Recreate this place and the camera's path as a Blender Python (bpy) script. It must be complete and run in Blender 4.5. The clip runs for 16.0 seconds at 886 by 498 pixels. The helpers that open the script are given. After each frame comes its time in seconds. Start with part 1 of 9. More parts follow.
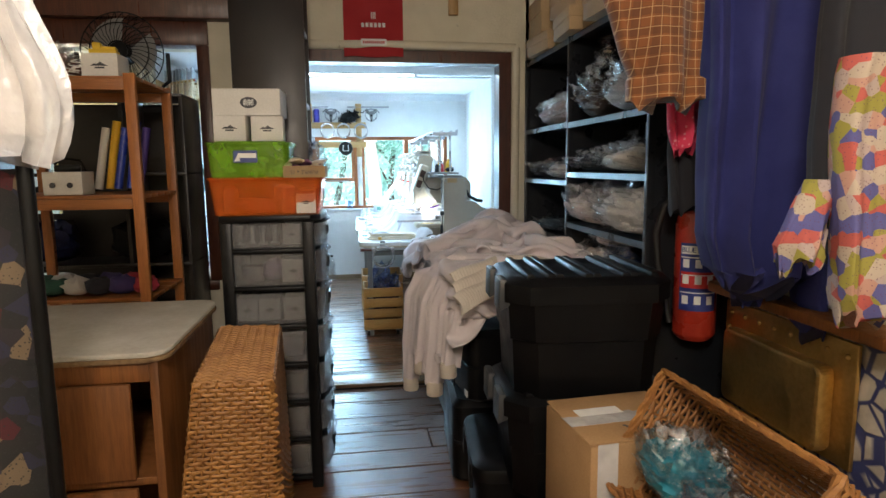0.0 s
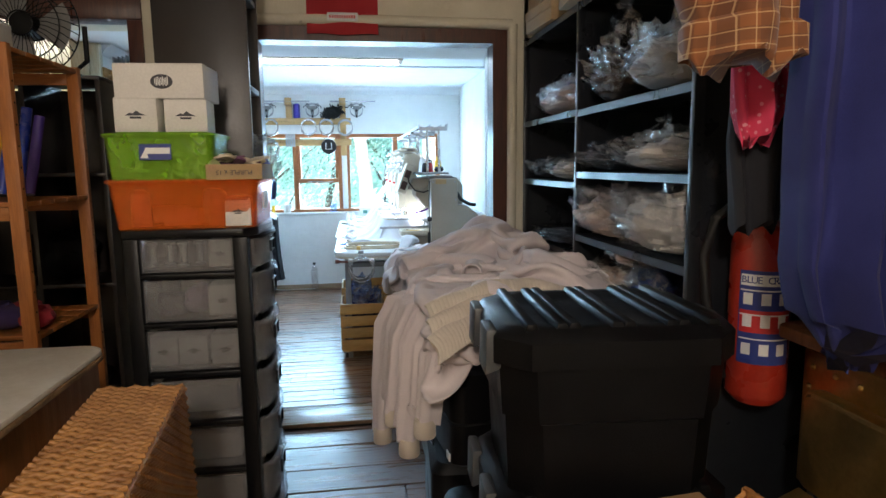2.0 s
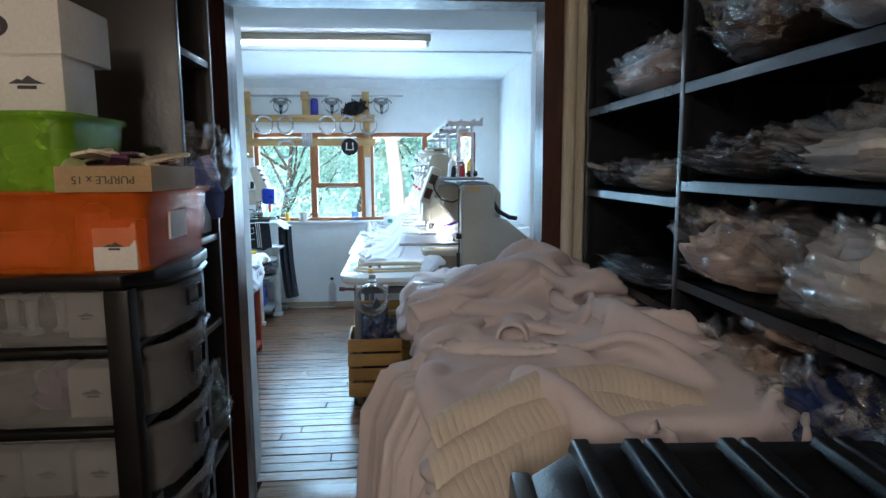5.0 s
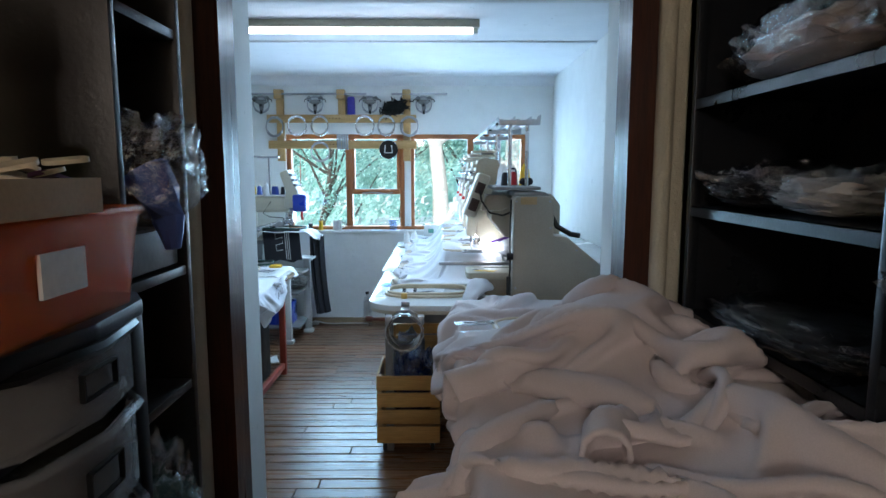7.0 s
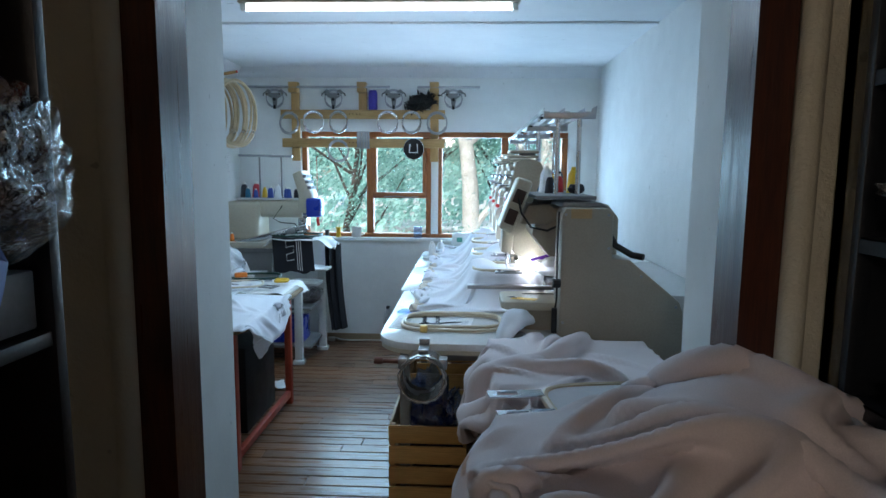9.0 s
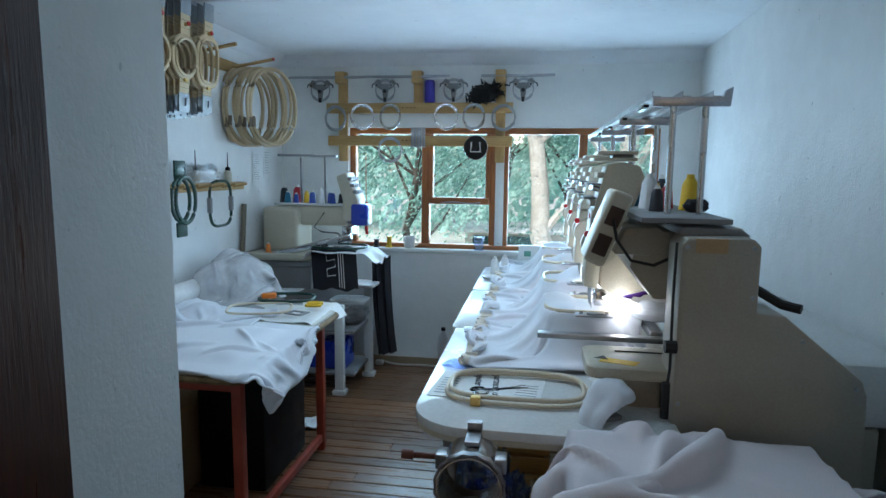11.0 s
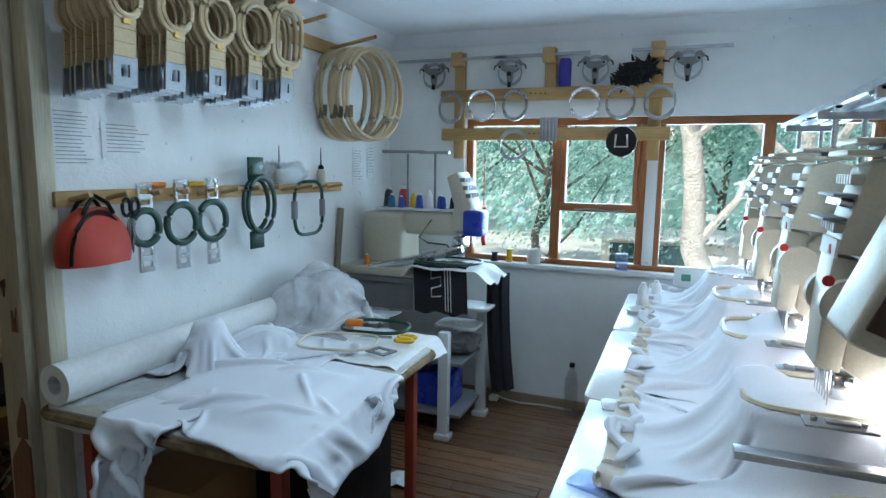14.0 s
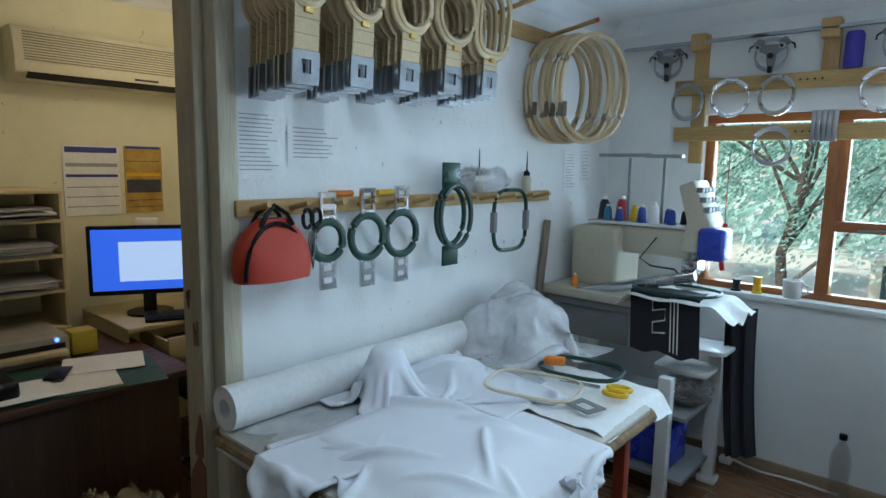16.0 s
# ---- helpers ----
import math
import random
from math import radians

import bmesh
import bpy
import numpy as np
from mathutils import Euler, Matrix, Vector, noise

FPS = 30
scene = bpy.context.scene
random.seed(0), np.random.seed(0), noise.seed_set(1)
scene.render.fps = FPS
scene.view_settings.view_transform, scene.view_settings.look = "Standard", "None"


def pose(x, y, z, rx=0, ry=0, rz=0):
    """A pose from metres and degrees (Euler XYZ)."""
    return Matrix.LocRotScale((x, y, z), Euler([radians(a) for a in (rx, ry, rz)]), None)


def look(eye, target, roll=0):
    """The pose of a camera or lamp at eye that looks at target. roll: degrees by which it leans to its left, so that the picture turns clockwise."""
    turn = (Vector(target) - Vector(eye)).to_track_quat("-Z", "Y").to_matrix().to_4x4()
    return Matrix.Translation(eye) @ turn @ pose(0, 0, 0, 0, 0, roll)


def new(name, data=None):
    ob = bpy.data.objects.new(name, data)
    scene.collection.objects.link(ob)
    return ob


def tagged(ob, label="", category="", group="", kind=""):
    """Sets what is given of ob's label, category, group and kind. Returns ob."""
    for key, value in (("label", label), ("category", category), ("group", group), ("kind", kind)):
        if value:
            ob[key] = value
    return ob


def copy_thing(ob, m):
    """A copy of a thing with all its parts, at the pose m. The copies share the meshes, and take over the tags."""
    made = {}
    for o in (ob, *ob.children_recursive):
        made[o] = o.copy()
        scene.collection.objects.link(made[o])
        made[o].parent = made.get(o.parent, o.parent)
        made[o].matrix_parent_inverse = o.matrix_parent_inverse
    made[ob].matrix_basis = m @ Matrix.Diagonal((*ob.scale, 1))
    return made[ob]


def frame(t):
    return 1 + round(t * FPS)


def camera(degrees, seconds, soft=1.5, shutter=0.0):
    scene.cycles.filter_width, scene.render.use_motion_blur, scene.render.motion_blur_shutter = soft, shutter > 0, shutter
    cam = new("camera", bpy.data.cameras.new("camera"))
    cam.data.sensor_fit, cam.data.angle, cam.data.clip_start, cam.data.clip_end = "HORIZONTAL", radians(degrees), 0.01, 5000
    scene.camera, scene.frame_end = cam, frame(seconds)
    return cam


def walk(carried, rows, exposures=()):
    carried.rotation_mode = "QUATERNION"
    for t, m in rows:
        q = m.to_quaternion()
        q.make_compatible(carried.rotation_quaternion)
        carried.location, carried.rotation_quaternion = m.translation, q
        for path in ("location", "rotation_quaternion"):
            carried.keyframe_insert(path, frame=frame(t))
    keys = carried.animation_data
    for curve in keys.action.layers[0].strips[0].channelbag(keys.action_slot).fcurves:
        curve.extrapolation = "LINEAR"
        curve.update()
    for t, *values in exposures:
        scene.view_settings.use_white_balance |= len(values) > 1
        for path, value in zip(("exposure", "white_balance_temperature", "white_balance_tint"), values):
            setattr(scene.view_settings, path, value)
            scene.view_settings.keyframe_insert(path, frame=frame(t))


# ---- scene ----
cam = camera(72.4, 16.0)
PATH = [
    (0, (0.253, 0.085, 1.458), (0.534, 2.046, 1.185), -0.6),
    (0.5, (0.307, 0.238, 1.456), (0.593, 2.198, 1.181), -0.5),
    (1, (0.345, 0.374, 1.448), (0.633, 2.334, 1.172), -0.6),
    (1.5, (0.378, 0.532, 1.444), (0.664, 2.492, 1.171), -0.6),
    (2, (0.429, 0.694, 1.45), (0.712, 2.655, 1.177), -0.7),
    (2.5, (0.472, 0.833, 1.441), (0.744, 2.796, 1.17), -0.7),
    (3, (0.498, 1.004, 1.441), (0.762, 2.967, 1.165), -0.6),
    (5.5, (0.607, 1.728, 1.464), (0.724, 3.708, 1.207), -0.3),
    (6, (0.613, 1.884, 1.474), (0.688, 3.866, 1.22), -0.2),
    (6.5, (0.611, 2.017, 1.467), (0.651, 3.999, 1.21), -0.1),
    (7, (0.619, 2.165, 1.47), (0.633, 4.15, 1.22), 0.0),
    (7.5, (0.616, 2.315, 1.482), (0.612, 4.3, 1.234), 0.1),
    (8, (0.616, 2.452, 1.469), (0.589, 4.436, 1.223), 0.3),
    (10.5, (0.634, 3.291, 1.522), (0.402, 5.261, 1.263), 0.6),
    (11, (0.605, 3.469, 1.524), (0.302, 5.429, 1.264), 0.7),
    (11.5, (0.593, 3.619, 1.536), (0.233, 5.569, 1.275), 0.7),
    (12, (0.598, 3.763, 1.535), (0.191, 5.704, 1.272), 0.8),
    (12.5, (0.596, 3.899, 1.532), (0.133, 5.827, 1.27), 0.7),
    (13, (0.591, 3.987, 1.518), (0.038, 5.89, 1.252), 0.8),
    (13.5, (0.54, 4.099, 1.518), (-0.096, 5.977, 1.254), 0.8),
    (14, (0.488, 4.24, 1.525), (-0.232, 6.086, 1.256), 0.9),
    (14.5, (0.432, 4.358, 1.521), (-0.362, 6.174, 1.252), 0.9),
    (15, (0.388, 4.475, 1.53), (-0.525, 6.235, 1.261), 0.9),
    (15.5, (0.343, 4.576, 1.535), (-0.763, 6.221, 1.267), 1.0),
    (16, (0.281, 4.641, 1.541), (-1.025, 6.131, 1.269), 1.1),
]
EXPOSURES = [(0.0, 1.55, 6150, 10), (3.0, 1.35, 6000, 12), (5.5, 0.85, 5900, 12), (8.0, 0.47, 5950, 12), (10.5, 0.0, 6180, 12), (12.5, 0.02, 6250, 13), (14.5, 0.15, 6480, 13), (15.5, 0.13, 6600, 13), (16.0, 0.08, 6650, 14)]
walk(cam, [(t, look(eye, target, roll)) for t, eye, target, roll in PATH], EXPOSURES)

# ---- world and lights ----
world = bpy.data.worlds.new("sky")
scene.world = world
world.use_nodes = True
wn = world.node_tree
sky = wn.nodes.new("ShaderNodeTexSky")
sky.sky_type, sky.sun_disc = "NISHITA", False
sky.sun_elevation, sky.sun_rotation = radians(48), radians(201)
wn.links.new(sky.outputs[0], wn.nodes["Background"].inputs[0])
wn.nodes["Background"].inputs[1].default_value = 0.15


def lamp(name, kind, m, energy, color, **extra):
    data = bpy.data.lights.new(name, kind)
    data.energy, data.color = energy, color
    for key in extra:
        if key == "size":
            data.size = extra[key]
        elif key == "size_y":
            data.shape, data.size_y = "RECTANGLE", extra[key]
        elif key == "radius":
            data.shadow_soft_size = extra[key]
        elif key == "angle":
            data.angle = radians(extra[key])
    ob = new(name, data)
    ob.matrix_world = m
    return ob


lamp("sun", "SUN", look((0, 0, 10), (1.6, 4.2, 5.4)), 5.0, (1, 0.95, 0.88), angle=0.6)
# daylight in the opening of the workroom window
lamp("window_daylight", "AREA", look((0.31, 8.14, 1.40), (0.31, 4.0, 1.0)), 64, (0.50, 0.77, 1.0), size=2.2, size_y=0.85)
# fluorescent tube of the workroom
lamp("tube_light", "AREA", look((0.16, 5.87, 2.295), (0.16, 5.87, 0)), 22, (0.55, 0.81, 1.0), size=1.3, size_y=0.06)
# warm ceiling lamp of the store room, and a dim fill lamp added in the office
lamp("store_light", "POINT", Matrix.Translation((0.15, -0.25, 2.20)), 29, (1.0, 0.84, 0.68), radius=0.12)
lamp("office_fill", "POINT", Matrix.Translation((-2.3, 6.1, 2.22)), 6.5, (1.0, 0.90, 0.66), radius=0.12)


# ---- materials ----
def node_mat(name):
    m = bpy.data.materials.new(name)
    m.use_nodes = True
    t = m.node_tree
    return m, t, t.nodes["Principled BSDF"]


def mapped(t, scale=(1, 1, 1), rot=(0, 0, 0)):
    co = t.nodes.new("ShaderNodeTexCoord")
    mp = t.nodes.new("ShaderNodeMapping")
    mp.inputs["Scale"].default_value = scale
    mp.inputs["Rotation"].default_value = rot
    t.links.new(co.outputs["Object"], mp.inputs[0])
    return mp.outputs[0]


def noise_fac(t, vec, scale, detail=4, rough=0.55, lo=0.35, hi=0.65):
    n = t.nodes.new("ShaderNodeTexNoise")
    n.inputs["Scale"].default_value, n.inputs["Detail"].default_value, n.inputs["Roughness"].default_value = scale, detail, rough
    t.links.new(vec, n.inputs["Vector"])
    r = t.nodes.new("ShaderNodeMapRange")
    r.inputs[1].default_value, r.inputs[2].default_value = lo, hi
    t.links.new(n.outputs["Fac"], r.inputs[0])
    return r.outputs[0]


def mix_col(t, fac, a, b, how="MIX"):
    n = t.nodes.new("ShaderNodeMix")
    n.data_type, n.blend_type = "RGBA", how
    for sock, v in ((n.inputs[0], fac), (n.inputs[6], a), (n.inputs[7], b)):
        if isinstance(v, (int, float)):
            sock.default_value = v
        elif isinstance(v, tuple):
            sock.default_value = (*v[:3], 1)
        else:
            t.links.new(v, sock)
    return n.outputs[2]


def bump(t, b, height, strength, dist=0.002):
    n = t.nodes.new("ShaderNodeBump")
    n.inputs["Strength"].default_value, n.inputs["Distance"].default_value = strength, dist
    t.links.new(height, n.inputs["Height"])
    t.links.new(n.outputs[0], b.inputs["Normal"])


def vary(t, col, amount):
    """A shade of its own for every piece that shares the material."""
    o = t.nodes.new("ShaderNodeObjectInfo")
    r = t.nodes.new("ShaderNodeMapRange")
    r.inputs[3].default_value, r.inputs[4].default_value = 1 - amount, 1 + amount
    t.links.new(o.outputs["Random"], r.inputs[0])
    return mix_col(t, 1.0, col, r.outputs[0], "MULTIPLY")


def surf(name, a, b=None, scale=6.0, rough=0.6, grain=60.0, relief=0.15, metal=0.0, stretch=(1, 1, 1), spread=0.0, sheen=0.0, dist=0.002, coat=0.0, spec=0.5):
    """A surface whose colour drifts between a and b at two scales, with fine relief."""
    m, t, bs = node_mat(name)
    b = b or tuple(c * 0.8 for c in a)
    vec = mapped(t, stretch)
    big = noise_fac(t, vec, scale)
    fine = noise_fac(t, vec, grain, 3)
    col = mix_col(t, big, a, b)
    col = mix_col(t, 0.25, col, mix_col(t, fine, a, tuple(c * 0.75 for c in b)))
    if spread:
        col = vary(t, col, spread)
    t.links.new(col, bs.inputs["Base Color"])
    rr = t.nodes.new("ShaderNodeMapRange")
    rr.inputs[3].default_value, rr.inputs[4].default_value = max(0.03, rough - 0.08), min(1, rough + 0.08)
    t.links.new(big, rr.inputs[0])
    t.links.new(rr.outputs[0], bs.inputs["Roughness"])
    bs.inputs["Metallic"].default_value = metal
    bs.inputs["Specular IOR Level"].default_value = spec
    bs.inputs["Sheen Weight"].default_value = sheen
    bs.inputs["Coat Weight"].default_value = coat
    if relief:
        bump(t, bs, fine, relief, dist)
    return m


def wood(name, a, b, axis=0, rough=0.45, spread=0.15, scale=1.0, coat=0.0, knots=True):
    """Timber with its grain along one axis (0 x, 1 y, 2 z)."""
    m, t, bs = node_mat(name)
    st = [14 * scale] * 3
    st[axis] = 0.9 * scale
    vec = mapped(t, tuple(st))
    g1 = noise_fac(t, vec, 2.2, 6, 0.6, 0.3, 0.7)
    g2 = noise_fac(t, mapped(t, tuple(5 * s for s in st)), 3, 3, 0.6)
    col = mix_col(t, g1, a, b)
    col = mix_col(t, 0.35, col, mix_col(t, g2, a, tuple(c * 0.55 for c in b)))
    if knots:
        st2 = [3.0] * 3
        st2[axis] = 1.2
        k = noise_fac(t, mapped(t, tuple(st2)), 1.8, 2, 0.5, 0.62, 0.78)
        col = mix_col(t, k, col, tuple(c * 0.5 for c in b))
    if spread:
        col = vary(t, col, spread)
    t.links.new(col, bs.inputs["Base Color"])
    rr = t.nodes.new("ShaderNodeMapRange")
    rr.inputs[3].default_value, rr.inputs[4].default_value = rough - 0.1, rough + 0.12
    t.links.new(g1, rr.inputs[0])
    t.links.new(rr.outputs[0], bs.inputs["Roughness"])
    bs.inputs["Coat Weight"].default_value = coat
    bs.inputs["Coat Roughness"].default_value = 0.25
    bump(t, bs, g2, 0.25, 0.001)
    return m


def clear(name, color, rough=0.08, alpha=0.25, fac=None):
    """Thin clear or tinted film: light passes, with a gloss on top."""
    m, t, bs = node_mat(name)
    bs.inputs["Base Color"].default_value = (*color, 1)
    bs.inputs["Roughness"].default_value = rough
    bs.inputs["Specular IOR Level"].default_value = 0.9
    tr = t.nodes.new("ShaderNodeBsdfTransparent")
    tr.inputs[0].default_value = (*[min(1, 0.55 + 0.45 * c) for c in color], 1)
    mx = t.nodes.new("ShaderNodeMixShader")
    vec = mapped(t)
    f = noise_fac(t, vec, 14, 3)
    r = t.nodes.new("ShaderNodeMapRange")
    r.inputs[3].default_value, r.inputs[4].default_value = alpha * 0.88, min(1, alpha * 1.12)
    t.links.new(f, r.inputs[0])
    t.links.new(r.outputs[0], mx.inputs[0])
    t.links.new(tr.outputs[0], mx.inputs[1])
    t.links.new(bs.outputs[0], mx.inputs[2])
    t.links.new(mx.outputs[0], t.nodes["Material Output"].inputs[0])
    bump(t, bs, noise_fac(t, vec, 30, 3), 0.4, 0.004)
    return m


def film(name, tint=(1, 1, 1), gloss=0.16, rough=0.14):
    """Thin crumpled film: mostly clear, with sharp glints."""
    m, t, bs = node_mat(name)
    tr = t.nodes.new("ShaderNodeBsdfTransparent")
    tr.inputs[0].default_value = (*tint, 1)
    gl = t.nodes.new("ShaderNodeBsdfGlossy")
    gl.inputs["Roughness"].default_value = rough
    mx = t.nodes.new("ShaderNodeMixShader")
    mx.inputs[0].default_value = gloss
    vec = mapped(t)
    bp = t.nodes.new("ShaderNodeBump")
    bp.inputs["Strength"].default_value, bp.inputs["Distance"].default_value = 0.9, 0.012
    t.links.new(noise_fac(t, vec, 22, 4, 0.6, 0.2, 0.8), bp.inputs["Height"])
    t.links.new(bp.outputs[0], gl.inputs["Normal"])
    t.links.new(tr.outputs[0], mx.inputs[1])
    t.links.new(gl.outputs[0], mx.inputs[2])
    t.links.new(mx.outputs[0], t.nodes["Material Output"].inputs[0])
    return m


def leaf(name, color):
    """Leaf that lets some light through."""
    m, t, bs = node_mat(name)
    bs.inputs["Base Color"].default_value = (*color, 1)
    bs.inputs["Roughness"].default_value = 0.5
    tl = t.nodes.new("ShaderNodeBsdfTranslucent")
    vec = mapped(t)
    t.links.new(mix_col(t, noise_fac(t, vec, 2.0), color, tuple(c * 1.5 for c in color)), bs.inputs["Base Color"])
    tl.inputs[0].default_value = (*[min(1, c * 1.6) for c in color], 1)
    mx = t.nodes.new("ShaderNodeMixShader")
    mx.inputs[0].default_value = 0.4
    t.links.new(bs.outputs[0], mx.inputs[1])
    t.links.new(tl.outputs[0], mx.inputs[2])
    t.links.new(mx.outputs[0], t.nodes["Material Output"].inputs[0])
    return m


def glass(name, tint=(1, 1, 1)):
    m, t, bs = node_mat(name)
    bs.inputs["Base Color"].default_value = (*tint, 1)
    bs.inputs["Roughness"].default_value = 0.02
    tr = t.nodes.new("ShaderNodeBsdfTransparent")
    tr.inputs[0].default_value = (*tint, 1)
    gl = t.nodes.new("ShaderNodeBsdfGlossy")
    gl.inputs["Roughness"].default_value = 0.03
    mx = t.nodes.new("ShaderNodeMixShader")
    fr = t.nodes.new("ShaderNodeFresnel")
    t.links.new(fr.outputs[0], mx.inputs[0])
    t.links.new(tr.outputs[0], mx.inputs[1])
    t.links.new(gl.outputs[0], mx.inputs[2])
    t.links.new(mx.outputs[0], t.nodes["Material Output"].inputs[0])
    return m


def glow(name, color, strength):
    m, t, bs = node_mat(name)
    bs.inputs["Base Color"].default_value = (*color, 1)
    bs.inputs["Emission Color"].default_value = (*color, 1)
    bs.inputs["Emission Strength"].default_value = strength
    return m


def fabric(name, a, b=None, rough=0.9, weave=900.0, scale=5.0):
    return surf(name, a, b, scale=scale, rough=rough, grain=weave * 0.4, relief=0.25, sheen=0.03 if min(a) < 0.2 else 0.2, dist=0.0006)


def plaster(name, a, b, lumps=0.35):
    m, t, bs = node_mat(name)
    vec = mapped(t)
    big = noise_fac(t, vec, 1.3, 5, 0.6)
    mid = noise_fac(t, vec, 7, 5, 0.6)
    fine = noise_fac(t, vec, 90, 3)
    col = mix_col(t, big, a, b)
    col = mix_col(t, 0.3, col, mix_col(t, mid, a, tuple(c * 0.9 for c in b)))
    spots = noise_fac(t, vec, 23, 2, 0.5, 0.72, 0.76)
    col = mix_col(t, spots, col, tuple(c * 0.72 for c in b))
    t.links.new(col, bs.inputs["Base Color"])
    bs.inputs["Roughness"].default_value = 0.75
    bump(t, bs, mix_col(t, 0.25, mid, fine), lumps, 0.006)
    return m


def plaid(name):
    """Brown and orange checked cloth with pale lines."""
    m, t, bs = node_mat(name)
    vec = mapped(t, (1, 1, 1), (0, 0, 0.12))
    sep = t.nodes.new("ShaderNodeSeparateXYZ")
    t.links.new(vec, sep.inputs[0])

    def lines(sock, period, width, offset=0.0):
        a = t.nodes.new("ShaderNodeMath")
        a.operation = "MULTIPLY_ADD"
        a.inputs[1].default_value, a.inputs[2].default_value = 1 / period, offset
        t.links.new(sock, a.inputs[0])
        f = t.nodes.new("ShaderNodeMath")
        f.operation = "FRACT"
        t.links.new(a.outputs[0], f.inputs[0])
        c = t.nodes.new("ShaderNodeMath")
        c.operation = "LESS_THAN"
        c.inputs[1].default_value = width
        t.links.new(f.outputs[0], c.inputs[0])
        return c.outputs[0]

    col = mix_col(t, noise_fac(t, vec, 8), (0.24, 0.085, 0.022), (0.19, 0.065, 0.018))
    for sock in (sep.outputs["X"], sep.outputs["Z"]):
        col = mix_col(t, mix_col(t, 0.5, (0, 0, 0), lines(sock, 0.05, 0.45)), col, (0.10, 0.035, 0.015))
    for sock in (sep.outputs["X"], sep.outputs["Z"]):
        col = mix_col(t, mix_col(t, 0.55, (0, 0, 0), lines(sock, 0.025, 0.09, 0.3)), col, (0.55, 0.36, 0.18))
    t.links.new(col, bs.inputs["Base Color"])
    bs.inputs["Roughness"].default_value = 0.9
    bs.inputs["Sheen Weight"].default_value = 0.2
    return m


def printed(name, colors, scale, rough=0.85, marks=(0.1, 0.1, 0.12), spots=0.5):
    """Patchwork print: patches of several colours with small marks in them."""
    m, t, bs = node_mat(name)
    vec = mapped(t)
    v = t.nodes.new("ShaderNodeTexVoronoi")
    v.inputs["Scale"].default_value = scale
    t.links.new(vec, v.inputs["Vector"])
    sep = t.nodes.new("ShaderNodeSeparateColor")
    t.links.new(v.outputs["Color"], sep.inputs[0])
    ramp = t.nodes.new("ShaderNodeValToRGB")
    ramp.color_ramp.interpolation = "CONSTANT"
    while len(ramp.color_ramp.elements) < len(colors):
        ramp.color_ramp.elements.new(0.5)
    for i, c in enumerate(colors):
        ramp.color_ramp.elements[i].position = i / len(colors)
        ramp.color_ramp.elements[i].color = (*c, 1)
    t.links.new(sep.outputs[0], ramp.inputs[0])
    v2 = t.nodes.new("ShaderNodeTexVoronoi")
    v2.inputs["Scale"].default_value = scale * 4.5
    t.links.new(vec, v2.inputs["Vector"])
    r = t.nodes.new("ShaderNodeMapRange")
    r.inputs[1].default_value, r.inputs[2].default_value, r.inputs[3].default_value, r.inputs[4].default_value = 0.18, 0.26, spots, 0
    t.links.new(v2.outputs["Distance"], r.inputs[0])
    col = mix_col(t, r.outputs[0], ramp.outputs[0], marks)
    t.links.new(col, bs.inputs["Base Color"])
    bs.inputs["Roughness"].default_value = rough
    bump(t, bs, noise_fac(t, vec, 300, 2), 0.2, 0.0006)
    return m


def crackle(name, a, b, scale, edge):
    """Irregular pieces in a with veins of b between them."""
    m, t, bs = node_mat(name)
    vec = mapped(t)
    v = t.nodes.new("ShaderNodeTexVoronoi")
    v.feature = "DISTANCE_TO_EDGE"
    v.inputs["Scale"].default_value = scale
    t.links.new(vec, v.inputs["Vector"])
    r = t.nodes.new("ShaderNodeMapRange")
    r.inputs[1].default_value, r.inputs[2].default_value = edge, edge * 2.2
    t.links.new(v.outputs["Distance"], r.inputs[0])
    col = mix_col(t, r.outputs[0], b, mix_col(t, noise_fac(t, vec, 12), a, tuple(c * 0.6 for c in a)))
    t.links.new(col, bs.inputs["Base Color"])
    bs.inputs["Roughness"].default_value = 0.3
    bump(t, bs, r.outputs[0], 0.5, 0.003)
    return m


WHITE_WALL = plaster("white_wall_paint", (0.80, 0.81, 0.80), (0.74, 0.75, 0.74))
CREAM_WALL = plaster("cream_wall_paint", (0.74, 0.69, 0.55), (0.66, 0.61, 0.47), 0.5)
REVEAL = plaster("reveal_paint", (0.76, 0.77, 0.75), (0.70, 0.71, 0.68), 0.2)
OFFICE_WALL = plaster("office_wall_paint", (0.74, 0.71, 0.52), (0.68, 0.65, 0.46), 0.2)
CEILING = plaster("ceiling_paint", (0.78, 0.80, 0.82), (0.74, 0.76, 0.79), 0.15)
BROWN_FRAME = wood("dark_stained_wood", (0.11, 0.032, 0.014), (0.05, 0.015, 0.008), 2, 0.35)
PEELING = wood("peeling_painted_wood", (0.50, 0.44, 0.33), (0.42, 0.33, 0.22), 2, 0.7)
BOARD = wood("worn_floor_board", (0.24, 0.115, 0.05), (0.12, 0.05, 0.022), 0, 0.30, 0.28, coat=0.25)
STORE_BOARD = wood("dark_floor_board", (0.17, 0.075, 0.032), (0.085, 0.035, 0.017), 0, 0.30, 0.22, coat=0.3)
GAP = surf("dark_gap", (0.012, 0.010, 0.008), rough=0.9, relief=0)
THRESHOLD = wood("threshold_board", (0.30, 0.19, 0.10), (0.18, 0.10, 0.05), 0, 0.28, 0.1, coat=0.3)
WINDOW_WOOD = wood("orange_varnished_wood", (0.42, 0.15, 0.045), (0.28, 0.09, 0.025), 0, 0.35, 0.1)
